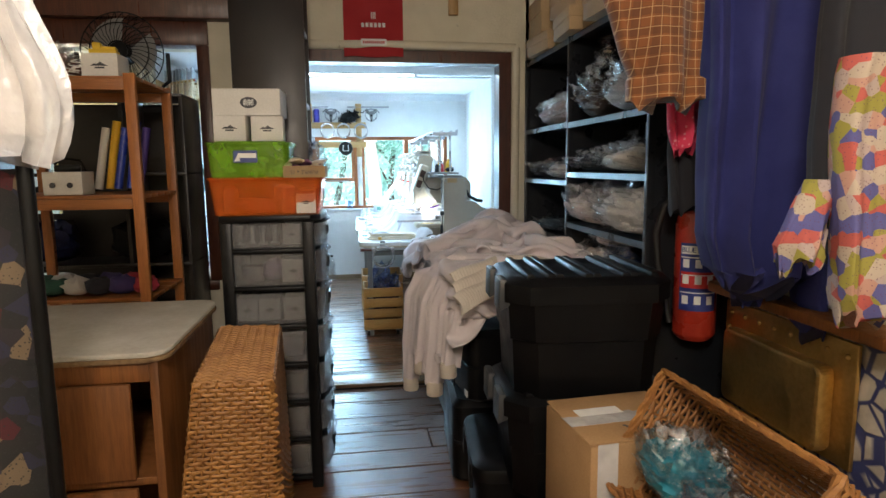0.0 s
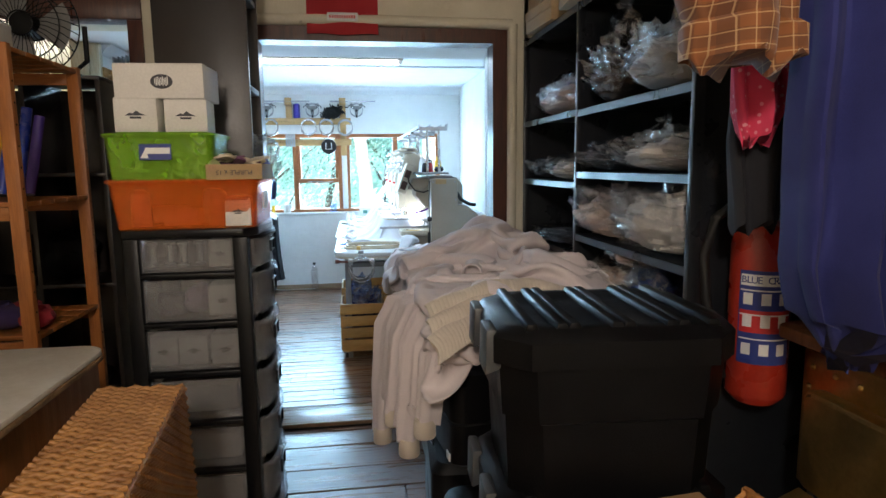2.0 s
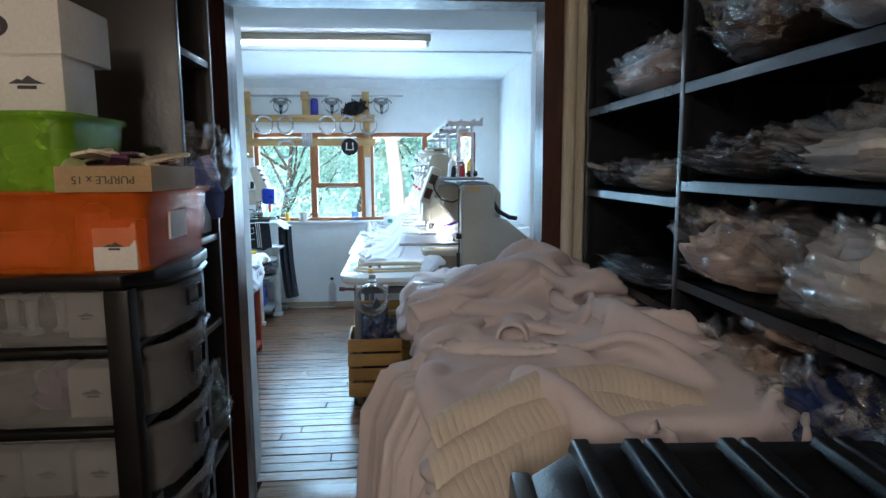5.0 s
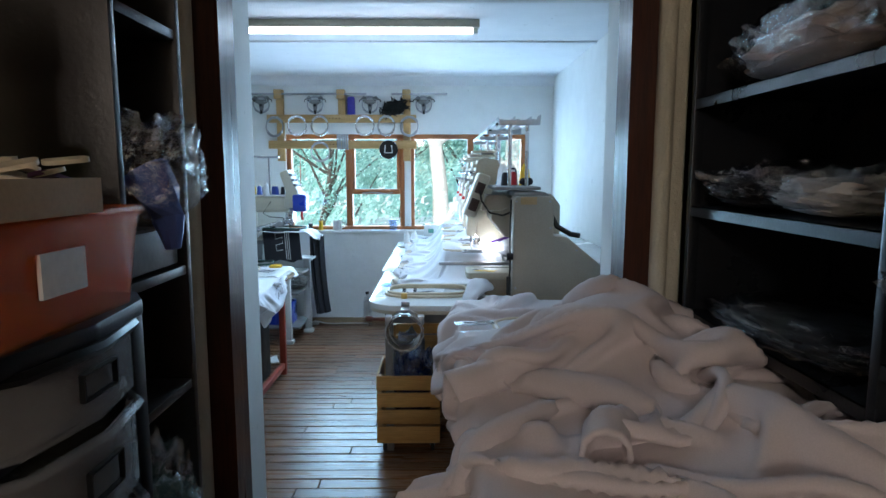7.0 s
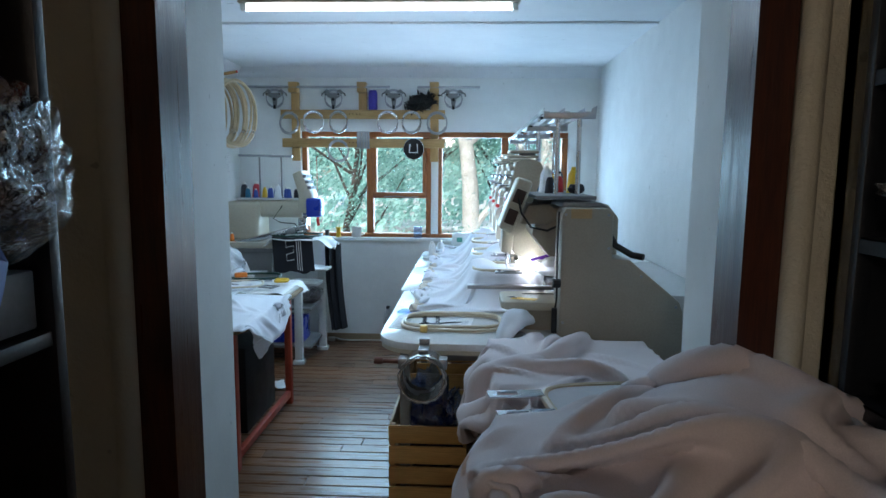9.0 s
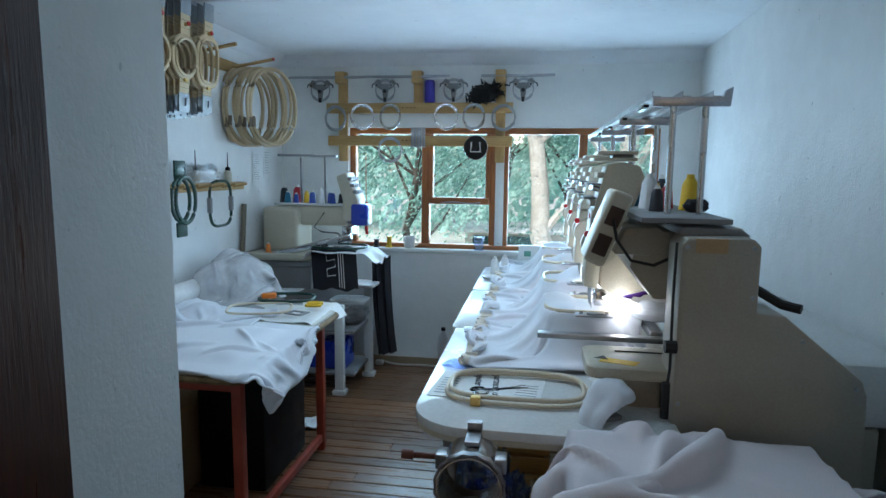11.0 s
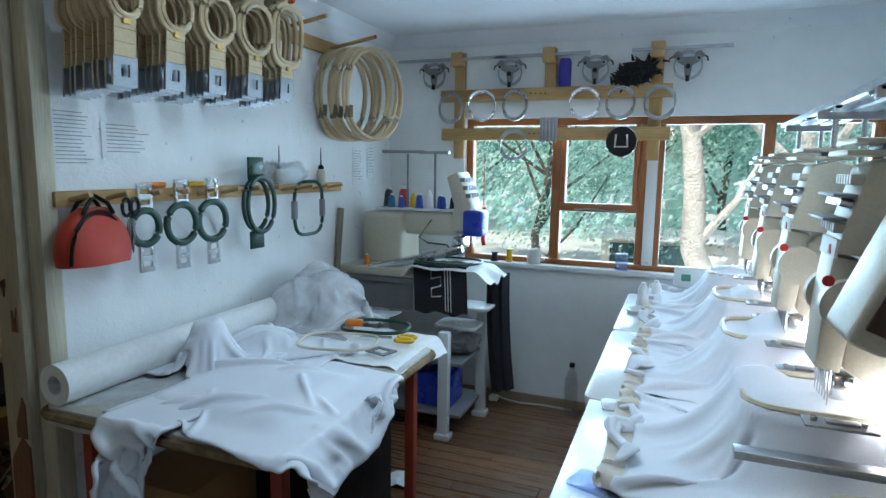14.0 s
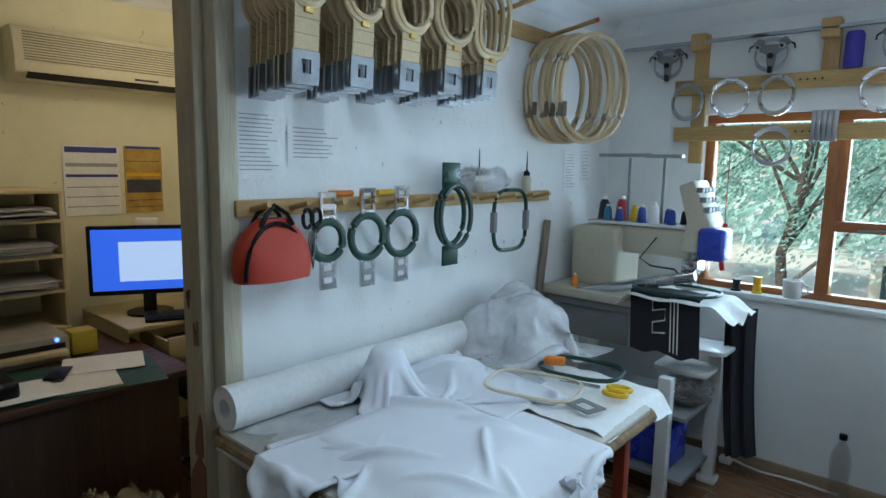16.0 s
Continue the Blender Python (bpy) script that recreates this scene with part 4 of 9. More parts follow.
for i, z in enumerate(zs):
    h = 0.145 if i < 6 else 0.115
    dr = B()
    # hollow frosted tub, its front bowed towards the passage
    front = [(TW - 0.02, 0.055), (TW + 0.025, 0.10), (TW + 0.048, TD / 2), (TW + 0.025, TD - 0.10), (TW - 0.02, TD - 0.055)]
    outer = [(0.02, 0.02)] + [(TW - 0.055, 0.02)] + front + [(TW - 0.055, TD - 0.02), (0.02, TD - 0.02)]
    cx, cy = TW / 2, TD / 2
    inner = [(cx + (px - cx) * 0.975, cy + (py - cy) * 0.98) for px, py in outer]
    loft(dr, [[(*p, z + 0.004) for p in outer], [(*p, z + h) for p in outer], [(*p, z + h) for p in inner], [(*p, z + 0.012) for p in inner]])
    drawer = part("drawer", dr, FROSTED, tower)
    bm = B()
    sweep(bm, [(px + 0.006, py, z + h) for px, py in front], 0.010, 6)
    part("lip", bm, BLACK_GLOSS if i == 6 else FROSTED, drawer)
    bm = B()
    n0 = len(bm.verts)
    box(bm, (TW + 0.044, TD / 2 - 0.045, z + h * 0.38), (TW + 0.053, TD / 2 + 0.045, z + h * 0.40), 0)
    box(bm, (TW + 0.044, TD / 2 - 0.045, z + h * 0.72), (TW + 0.053, TD / 2 + 0.045, z + h * 0.74), 0)
    box(bm, (TW + 0.044, TD / 2 - 0.045, z + h * 0.40), (TW + 0.053, TD / 2 - 0.042, z + h * 0.72), 0)
    box(bm, (TW + 0.044, TD / 2 + 0.042, z + h * 0.40), (TW + 0.053, TD / 2 + 0.045, z + h * 0.72), 0)
    part("label_holder", bm, BLACK_GLOSS, drawer, smooth=False)


def mountain_mark(parent, m, s):
    """A small dark mountain emblem with a bar of writing below."""
    bm = B()
    prism(bm, [(-0.5 * s, 0), (-0.25 * s, 0.14 * s), (-0.12 * s, 0.10 * s), (0.05 * s, 0.24 * s), (0.22 * s, 0.12 * s), (0.5 * s, 0)], "z", 0, 0.0008)
    box(bm, (-0.26 * s, -0.15 * s, 0), (0.26 * s, -0.05 * s, 0.0008))
    ob = part("emblem", bm, INK, parent, smooth=False)
    ob.matrix_basis = m
    return ob


def card_box(name, label, at, size, rz=0, mat=WHITE_CARD, mark="mountain", group="", tilt=0):
    """A closed carton with lid flaps and a slit along its top."""
    w, d, h = size
    t = thing(name, label, "box", at, rz, group, 0, tilt)
    bm = B()
    box(bm, (-w / 2, -d / 2, 0), (w / 2, d / 2, h - 0.003), 0.003)
    part("body", bm, mat, t)
    for s in (-1, 1):
        bm = B()
        box(bm, (-w / 2 + 0.001, 0.001 if s > 0 else -d / 2 + 0.001, h - 0.003), (w / 2 - 0.001, d / 2 - 0.001 if s > 0 else -0.001, h), 0.001)
        part("flap", bm, mat, t)
    if mark == "mountain":
        mountain_mark(t, pose(0, -d / 2 - 0.0005, h * 0.48, 90, 0, 0), w * 0.5)
    return t


# goods that show through the drawers
def inside(name, label, category, bm, mat, at, rz=0):
    return one(name, bm, mat, label, category, at, rz)


tx, ty = -0.335, 2.80
for i, z in ((6, 1.146), (5, 0.976), (4, 0.801)):
    zz = FZ + z
    w, h = (0.075, 0.092) if i == 6 else (0.095, 0.105)
    card_box("small_box", "small white card box inside a frosted drawer", (tx + 0.30, ty + 0.09, zz), (w, 0.11, h), 0, group="boxes in the drawers")
for k in range(4):
    bm = B()
    turned(bm, [(0.0, 0), (0.02, 0), (0.02, 0.006), (0.010, 0.012), (0.012, 0.07), (0.02, 0.076), (0.02, 0.082), (0, 0.082)], 12)
    one("thread_spool", bm, WHITE_THREAD, "empty white thread spool in the top drawer", "spool", (tx + 0.07 + 0.05 * k, ty + 0.08 + 0.02 * (k % 2), FZ + 1.1465), group="spools in the drawer")
bm = B()
turned(bm, [(0, 0), (0.048, 0), (0.05, 0.02), (0.05, 0.06), (0.044, 0.07), (0, 0.07)], 20)
one("thread_roll", bm, surf("plum_thread", (0.10, 0.05, 0.10)), "plum coloured roll in a frosted drawer", "roll", (tx + 0.12, ty + 0.10, FZ + 0.976))
bm = B()
bag_shape(bm, 0.09, 0.10, 0.09, 3.3)
one("thread_bundle", bm, surf("lilac_goods", (0.42, 0.26, 0.45)), "lilac bundle in a frosted drawer", "bundle", (tx + 0.205, ty + 0.10, FZ + 0.976))
for x in (0.09, 0.19):
    card_box("small_box", "small white card box inside a frosted drawer", (tx + x, ty + 0.10, FZ + 0.801), (0.095, 0.11, 0.10), 0, group="boxes in the drawers")
for z in (0.621, 0.441, 0.261, 0.076):
    bm = B()
    box(bm, (-0.14, -0.14, 0), (0.14, 0.10, 0.10 + 0.02 * (z < 0.3)), 0.012)
    one("packed_cloth", bm, fabric("packed_beige_cloth_%d" % (z * 100), (0.52, 0.46, 0.40), (0.42, 0.36, 0.31)), "packed pale cloth filling a frosted drawer", "cloth", (tx + 0.19, ty + 0.19, FZ + z))


def tub(name, label, at, size, mat, lid=None, lid_label="", rz=0, wall=0.004):
    """A tapered clear plastic storage tub with a rolled rim."""
    w, d, h = size
    t = thing(name, label, "storage box", at, rz)
    bm = B()
    lo, hi = rounded(w * 0.90, d * 0.88, 0.03), rounded(w * 0.97, d * 0.96, 0.035)
    li, hj = rounded(w * 0.90 - 2 * wall, d * 0.88 - 2 * wall, 0.028), rounded(w * 0.97 - 2 * wall, d * 0.96 - 2 * wall, 0.033)
    loft(bm, [[(*p, 0) for p in lo], [(*p, h * 0.96) for p in hi], [(*p, h * 0.96) for p in hj], [(*p, wall) for p in li]])
    part("tub", bm, mat, t)
    bm = B()
    sweep(bm, [(*p, h * 0.96) for p in rounded(w * 0.985, d * 0.975, 0.04)], 0.008, 6, loop=True)
    part("rim", bm, mat, t)
    if lid:
        bm = B()
        prism(bm, rounded(w, d, 0.04), "z", h * 0.97, h, 0.004)
        prism(bm, rounded(w * 0.8, d * 0.75, 0.04), "z", h, h + 0.006, 0.002)
        part("lid", bm, lid, t, lid_label)
    return t


orange = tub("orange_storage_tub", "clear orange plastic tub of white spools on the drawer tower", (-0.135, 3.02, FZ + TH), (0.50, 0.43, 0.165), ORANGE_TUB)
bm = B()
box(bm, (-0.05, -0.003, -0.03), (0.05, 0.003, 0.03))
lab = part("label", bm, PAPER, orange, "white paper label", False)
lab.matrix_basis = pose(0.238, -0.03, 0.085, 0, 0, 90)
for k, (x, y) in enumerate(((-0.16, -0.08), (-0.02, -0.10), (0.09, -0.06), (-0.1, 0.05), (0.04, 0.06))):
    bm = B()
    if k % 2:
        sweep(bm, [(-0.06, 0, 0.032), (0.0, 0.01, 0.034), (0.06, 0, 0.032)], 0.03, 12)
    else:
        turned(bm, [(0, 0), (0.032, 0), (0.030, 0.11), (0.012, 0.125), (0, 0.125)], 14)
    one("thread_cone", bm, WHITE_THREAD, "white thread cone inside the orange tub", "thread cone", (-0.135 + x, 2.97 + y, FZ + TH + 0.005), group="cones in the orange tub")
card_box("small_box", "small white box standing in the orange tub", (0.035, 2.855, FZ + TH + 0.005), (0.085, 0.06, 0.10))
green = tub("green_storage_tub", "clear lime green tub with lid and a white label", (-0.20, 2.94, 1.415), (0.36, 0.28, 0.150), GREEN_TUB, GREEN_TUB)
bm = B()
box(bm, (-0.05, -0.002, -0.026), (0.05, 0.002, 0.026))
lab = part("label", bm, LABEL_BLUE, green, "white and blue paper label", False)
lab.matrix_basis = pose(-0.01, -0.134, 0.09, -6, 0, 0)
bm = B()
box(bm, (-0.03, -0.0035, -0.006), (0.046, 0.0032, 0.014))
prism(bm, [(-0.045, -0.02), (-0.02, -0.02), (-0.03, 0.01)], "y", -0.0035, -0.0025)
part("label_field", bm, PAPER, lab, smooth=False)
for k, (x, y) in enumerate(((-0.09, -0.05), (0.05, -0.07), (0.10, -0.03), (0.12, -0.08), (0.0, 0.03))):
    bm = B()
    n0 = len(bm.verts)
    turned(bm, [(0, 0), (0.026, 0), (0.026, 0.008), (0.012, 0.012), (0.012, 0.05), (0.026, 0.054), (0.026, 0.062), (0, 0.062)], 14)
    one("bobbin", bm, surf("lime_bobbin_%d" % k, (0.60, 0.66, 0.30)), "pale green bobbin inside the green tub", "bobbin", (-0.20 + x, 2.94 + y, 1.44), 20 * k, group="bobbins in the green tub", rx=25 * k)
card_box("small_box", "small white card box with a mountain emblem on the green tub", (-0.278, 2.93, 1.572), (0.135, 0.15, 0.112), group="white boxes on the green tub")
card_box("small_box", "small white card box with a mountain emblem on the green tub", (-0.125, 2.935, 1.572), (0.135, 0.15, 0.108), 3, group="white boxes on the green tub")
big = card_box("white_box", "larger white card box with a dark oval stamp stacked on top", (-0.205, 2.99, 1.685), (0.29, 0.20, 0.115), -2, mark="")
bm = B()
prism(bm, [(0.036 * math.cos(math.tau * i / 28), 0.024 * math.sin(math.tau * i / 28)) for i in range(28)], "z", 0, 0.0012)
st = part("stamp", bm, INK, big, "dark oval stamp", False)
st.matrix_basis = pose(0.01, -0.1003, 0.055, 90, 0, 0)
bm = B()
for i in range(9):
    box(bm, (-0.022 + 0.005 * i, -0.010 - 0.004 * (i % 2), 0.0012), (-0.019 + 0.005 * i, 0.010 + 0.003 * (i % 3), 0.0016))
sm = part("stamp_lines", bm, PAPER, st, smooth=False)
bm = B()
box(bm, (-0.145, -0.10, 0.112), (0.145, -0.097, 0.118), 0.001)
tray = thing("card_tray", "shallow cardboard tray heaped with small pale tags", "tray", (0.035, 2.93, 1.413), 0)
for a, b in (((-0.09, -0.13, 0), (0.09, 0.13, 0.003)), ((-0.09, -0.13, 0.003), (-0.087, 0.13, 0.05)), ((0.087, -0.13, 0.003), (0.09, 0.13, 0.05)), ((-0.087, -0.13, 0.003), (0.087, -0.127, 0.05)), ((-0.087, 0.127, 0.003), (0.087, 0.13, 0.05))):
    bm = B()
    box(bm, a, b)
    part("panel", bm, KRAFT, tray, smooth=False)
words(tray, "PURPLE x 15", 0.022, INK, pose(0, -0.1308, 0.024, 90, 180, 0), name="handwriting")
rr = random.Random(11)
for i in range(26):
    bm = B()
    prism(bm, rounded(0.058, 0.034, 0.012, 3), "z", 0, 0.006)
    tg = part("tag", bm, HOOP_CREAM if i % 4 else surf("plum_tag_%d" % i, (0.16, 0.05, 0.13)), tray)
    tg.matrix_basis = pose(rr.uniform(-0.06, 0.06), rr.uniform(-0.10, 0.10), 0.046 + 0.030 * rr.random(), rr.uniform(-18, 18), rr.uniform(-18, 18), rr.uniform(0, 180))


# ---- wicker ----
def wicker_basket(name, label, at, rz, low, high, h, mat, row=0.0125, rx=0, ry=0, hem=True, closed_top=False):
    """A woven basket: uprights, wavy weavers in rows and a braided border. low, high: (width, depth) below and above."""
    t = thing(name, label, "basket", at, rz, "", rx, ry)
    def outline(k, n):
        w, d = (low[j] + (high[j] - low[j]) * k for j in (0, 1))
        per = 2 * (w + d)
        pts = []
        for i in range(n):
            s = per * i / n
            if s < w:
                p = (-w / 2 + s, -d / 2)
            elif s < w + d:
                p = (w / 2, -d / 2 + s - w)
            elif s < 2 * w + d:
                p = (w / 2 - (s - w - d), d / 2)
            else:
                p = (-w / 2, d / 2 - (s - 2 * w - d))
            pts.append(p)
        return pts
    n = int(2 * (low[0] + low[1]) / 0.026) // 2 * 2 + 1
    rows = int(h / row)
    bm = B()
    for j in range(rows):
        k = (j + 0.5) / rows
        pts = outline(k, n)
        ring = []
        for i, (x, y) in enumerate(pts):
            o = 0.0055 * (1 if (i + j) % 2 else -1)
            L = math.hypot(x / max(low[0], high[0]), y / max(low[1], high[1])) or 1
            ax, ay = abs(x) / ((low[0] + (high[0] - low[0]) * k) / 2), abs(y) / ((low[1] + (high[1] - low[1]) * k) / 2)
            nx, ny = (math.copysign(1, x), 0) if ax > ay else (0, math.copysign(1, y))
            ring.append((x + nx * o, y + ny * o, h * k + 0.0015 * ns(i * 0.9, j * 0.7)))
        sweep(bm, ring, 0.0046, 5, loop=True, flat=1.25)
    part("weave", bm, mat, t, angle=80)
    a, b = outline(0, n), outline(1, n)
    for p, q in zip(a, b):
        bm = B()
        sweep(bm, [(*p, 0.0), (*q, h)], 0.0038, 4)
        part("upright", bm, mat, t)
    if hem:
        bm = B()
        for ph in (0, 1):
            ring = []
            m = n * 2
            for i, (x, y) in enumerate(outline(1, m)):
                ring.append((x * (1 + 0.012 * math.sin(i * 1.1 + ph * math.pi)), y * (1 + 0.012 * math.sin(i * 1.1 + ph * math.pi)), h + 0.006 * math.cos(i * 1.1 + ph * math.pi)))
            sweep(bm, ring, 0.0075, 5, loop=True)
        part("border", bm, mat, t)
    bm = B()
    z0 = h if closed_top else 0.0
    w, d = (high if closed_top else low)
    lines = int(d / row)
    for j in range(lines):
        y = -d / 2 + d * (j + 0.5) / lines
        m = int(w / 0.026)
        sweep(bm, [(-w / 2 + w * i / m, y, z0 + 0.005 * (1 if (i + j) % 2 else -1)) for i in range(m + 1)], 0.0058, 5, flat=1.2)
    m = int(w / 0.026)
    for i in range(m + 1):
        sweep(bm, [(-w / 2 + w * i / m, -d / 2, z0), (-w / 2 + w * i / m, d / 2, z0)], 0.0036, 4)
    part("bottom", bm, mat, t, angle=80)
    return t


wicker_basket("wicker_basket", "honey coloured wicker basket standing upside down on the floor", (-0.165, 2.02, FZ + 0.012), 5, (0.35, 0.70), (0.205, 0.60), 0.90, WICKER, ry=3.2, hem=False, closed_top=True)
rb = wicker_basket("wicker_basket", "brown wicker basket lying tilted on its side, full of bagged goods", (1.18, 1.28, 0.65), 0, (0.48, 0.26), (0.58, 0.34), 0.21, WICKER_DARK)
ax = Vector((0.05, -1, 0)).normalized()
az = Vector((-0.87, -0.04, 0.49)).normalized()
ay = az.cross(ax)
rb.matrix_basis = Matrix.Translation((1.18, 1.28, 0.65)) @ Matrix((ax, ay, az)).transposed().to_4x4()

# ---- cabinet with a pale worn top ----
cab = thing("cabinet", "low pine cabinet with a worn pale laminate top", "cabinet", (-0.64, 2.18, FZ))
for a, b in (((-0.34, -0.33, 0), (-0.32, 0.33, 0.945)), ((0.295, -0.33, 0), (0.32, 0.33, 0.945)), ((-0.32, 0.31, 0), (0.295, 0.33, 0.945)), ((-0.32, -0.33, 0.06), (0.295, 0.31, 0.08)), ((-0.32, -0.33, 0.573), (0.295, 0.31, 0.597)), ((-0.32, -0.33, 0.885), (0.295, -0.31, 0.945))):
    bm = B()
    box(bm, a, b, 0.003)
    part("panel", bm, CABINET_PINE, cab)
bm = B()
prism(bm, rounded(0.70, 0.70, 0.07, 6), "z", 0.945, 0.960, 0.003)
part("edge_board", bm, PLY_EDGE, cab, "dark worn board edge")
bm = B()
prism(bm, rounded(0.696, 0.696, 0.07, 6), "z", 0.960, 0.976, 0.004)
part("top", bm, WORN_TOP, cab, "pale worn laminate top")
for z0, z1 in ((0.60, 0.885), (0.09, 0.57)):
    bm = B()
    box(bm, (-0.315, -0.35, z0), (0.245, -0.331, z1), 0.004)
    part("door", bm, CABINET_PINE, cab)

# ---- tall pine shelf unit ----
pine = thing("shelf_unit", "open orange pine shelf unit with drilled posts", "shelf", (-1.32, 2.88, FZ))
PW, PD, PH = 0.66, 0.54, 1.89
for x in (0, PW - 0.045):
    for y in (0, PD - 0.03):
        bm = B()
        box(bm, (x, y, 0), (x + 0.045, y + 0.03, PH), 0.003)
        pp = part("post", bm, ORANGE_PINE_V, pine)
        bm = B()
        for k in range(22):
            rod(bm, (x + 0.0452, y + 0.015, 0.3 + 0.07 * k), (x + 0.0458, y + 0.015, 0.3 + 0.07 * k), 0.004, n=8)
        part("peg_hole", bm, GAP, pp)
for z in (0.42, 0.90, 1.36, 1.865):
    for y0, y1 in ((0.001, 0.02), (PD - 0.02, PD - 0.001)):
        bm = B()
        box(bm, (0.0455, y0, z - 0.045), (PW - 0.0455, y1, z), 0.002)
        part("shelf_rail", bm, ORANGE_PINE, pine)
    for k in range(5):
        bm = B()
        box(bm, (0.002, 0.031 + k * 0.097, z), (PW - 0.002, 0.031 + k * 0.097 + 0.09, z + 0.016), 0.002)
        part("shelf_board", bm, ORANGE_PINE, pine)
# goods on the shelf unit
card_box("small_box", "white card box on top of the pine shelf", (-0.83, 3.05, 1.852), (0.15, 0.14, 0.105))
bm = B()
box(bm, (-0.055, -0.04, 0), (0.055, 0.04, 0.022), 0.005)
box(bm, (-0.045, -0.02, 0.022), (-0.01, 0.02, 0.055), 0.008)
box(bm, (-0.01, -0.025, 0.022), (0.05, 0.025, 0.036), 0.005)
one("yellow_tape_gun", bm, surf("yellow_plastic", (0.75, 0.50, 0.02)), "yellow and lime plastic tape tool on the white box", "tape tool", (-0.83, 3.05, 1.957), 8)
film_bag("clear_bag", "clear plastic bag of cables on the pine shelf", (-1.08, 3.07, 1.852), (0.26, 0.24, 0.14), 9.2, surf("cable_bundle", (0.30, 0.16, 0.13)), FILM)
bm = B()
for k in range(3):
    sweep(bm, [(0.03 * math.cos(a * 0.7 + k) + 0.01 * k, 0.02 * math.sin(a * 0.7), 0.004 + 0.018 * k + 0.003 * a) for a in range(14)], 0.003, 5)
one("white_cable", bm, WHITE_CARD, "coiled thin white cable", "cable", (-0.945, 2.99, 1.852))
card_box("small_machine_box", "white box with dark holes beside other small parts", (-1.0, 2.99, 1.348), (0.16, 0.13, 0.10), 0, mark="")
bm = B()
for x in (-0.04, 0.03):
    rod(bm, (x, 0, 0), (x, -0.004, 0), 0.012, n=14)
one("socket_cover", bm, INK, "dark round sockets on a white box", "socket", (-1.0, 2.9245, 1.39))
bm = B()
box(bm, (-0.05, -0.04, 0), (0.05, 0.04, 0.03), 0.006)
sweep(bm, [(-0.05, 0, 0.03), (-0.02, 0, 0.06), (0.05, 0, 0.05), (0.07, 0.0, 0.0)], 0.006, 6)
one("stapler", bm, BLACK_GLOSS, "black desk stapler on the pine shelf", "stapler", (-1.0, 2.99, 1.448), 20)
for k, (dx, m) in enumerate(((0.0, WHITE_CARD), (0.05, YELLOW), (0.085, RIM_BLUE), (0.14, RIM_BLUE), (0.18, surf("violet_roll", (0.06, 0.03, 0.22))))):
    bm = B()
    rod(bm, (0, 0, 0.018), (0.035, 0.05, 0.30 + 0.03 * (k % 2)), 0.018, n=14)
    one("vinyl_roll", bm, m, "rolled sheet of coloured vinyl leaning on the shelf", "roll", (-0.93 + dx, 3.12, 1.348), group="rolls on the pine shelf")
rr = random.Random(3)
for k in range(11):
    bm = B()
    bag_shape(bm, 0.11, 0.12, 0.075, k * 1.7, 14, 9)
    c = [(0.35, 0.02, 0.04), (0.03, 0.10, 0.07), (0.55, 0.53, 0.50), (0.02, 0.02, 0.03), (0.06, 0.04, 0.16)][k % 5]
    one("yarn_ball", bm, fabric("yarn_%d" % k, c), "small bundle of coloured yarn on the shelf", "yarn", (-1.22 + 0.1 * (k % 6), 3.02 + 0.12 * (k // 6), 0.888), rr.uniform(0, 180), group="yarn on the pine shelf")
for k in range(3):
    bm = B()
    sheet(bm, lambda u, v, k=k: (0.5 * u - 0.25, 0.3 * v - 0.15, 0.004 + 0.006 * k + 0.006 * ns(u * 4, v * 4, k)), 10, 8, 0.003)
    one("pattern_sheet", bm, CARDBOARD if k == 0 else PAPER, "flat sheet of card lying on the shelf", "sheet", (-1.0, 3.15, 0.408 + 0.010 * k), 10 * k)

# ---- fan behind the pine shelf ----
fan = thing("fan", "round black wire floor fan", "fan", (-0.99, 3.74, 1.86), 0)
bm = B()
R = 0.215
for s in (-1, 1):
    for i in range(34):
        a = math.tau * i / 34
        sweep(bm, [(R * q * math.cos(a + 0.5 * (1 - q)), s * 0.065 * (1 - q ** 3), 0.23 + R * q * math.sin(a + 0.5 * (1 - q))) for q in (0.22, 0.5, 0.75, 0.92, 1.0)], 0.0018, 4)
for r, y in ((R, 0), (R * 0.7, 0.045), (R * 0.7, -0.045), (R * 0.24, 0.065), (R * 0.24, -0.065)):
    sweep(bm, [(r * math.cos(math.tau * i / 40), y, 0.23 + r * math.sin(math.tau * i / 40)) for i in range(40)], 0.0035, 5, loop=True)
part("cage", bm, BLACK_PLASTIC, fan)
bm = B()
rod(bm, (0, -0.055, 0.23), (0, 0.09, 0.23), 0.05, n=18)
part("motor", bm, BLACK_PLASTIC, fan)
for i in range(3):
    a0 = math.tau * i / 3
    bm = B()
    sheet(bm, lambda u, v, a0=a0: ((0.05 + 0.13 * u) * math.cos(a0 + (v - 0.5) * 1.3), 0.02 * (v - 0.5) * 2, 0.23 + (0.05 + 0.13 * u) * math.sin(a0 + (v - 0.5) * 1.3)), 4, 6, 0.002)
    part("blade", bm, GREY_STEEL, fan)
bm = B()
sweep(bm, [(-0.235, 0, 0.23), (-0.235, 0.0, 0.08), (-0.16, 0.0, 0.012), (0.16, 0.0, 0.012), (0.235, 0, 0.08), (0.235, 0, 0.23)], 0.012, 8)
sweep(bm, [(-0.2, -0.16, 0.012), (-0.2, 0.16, 0.012)], 0.012, 8)
sweep(bm, [(0.2, -0.16, 0.012), (0.2, 0.16, 0.012)], 0.012, 8)
part("stand", bm, BLACK_PLASTIC, fan)
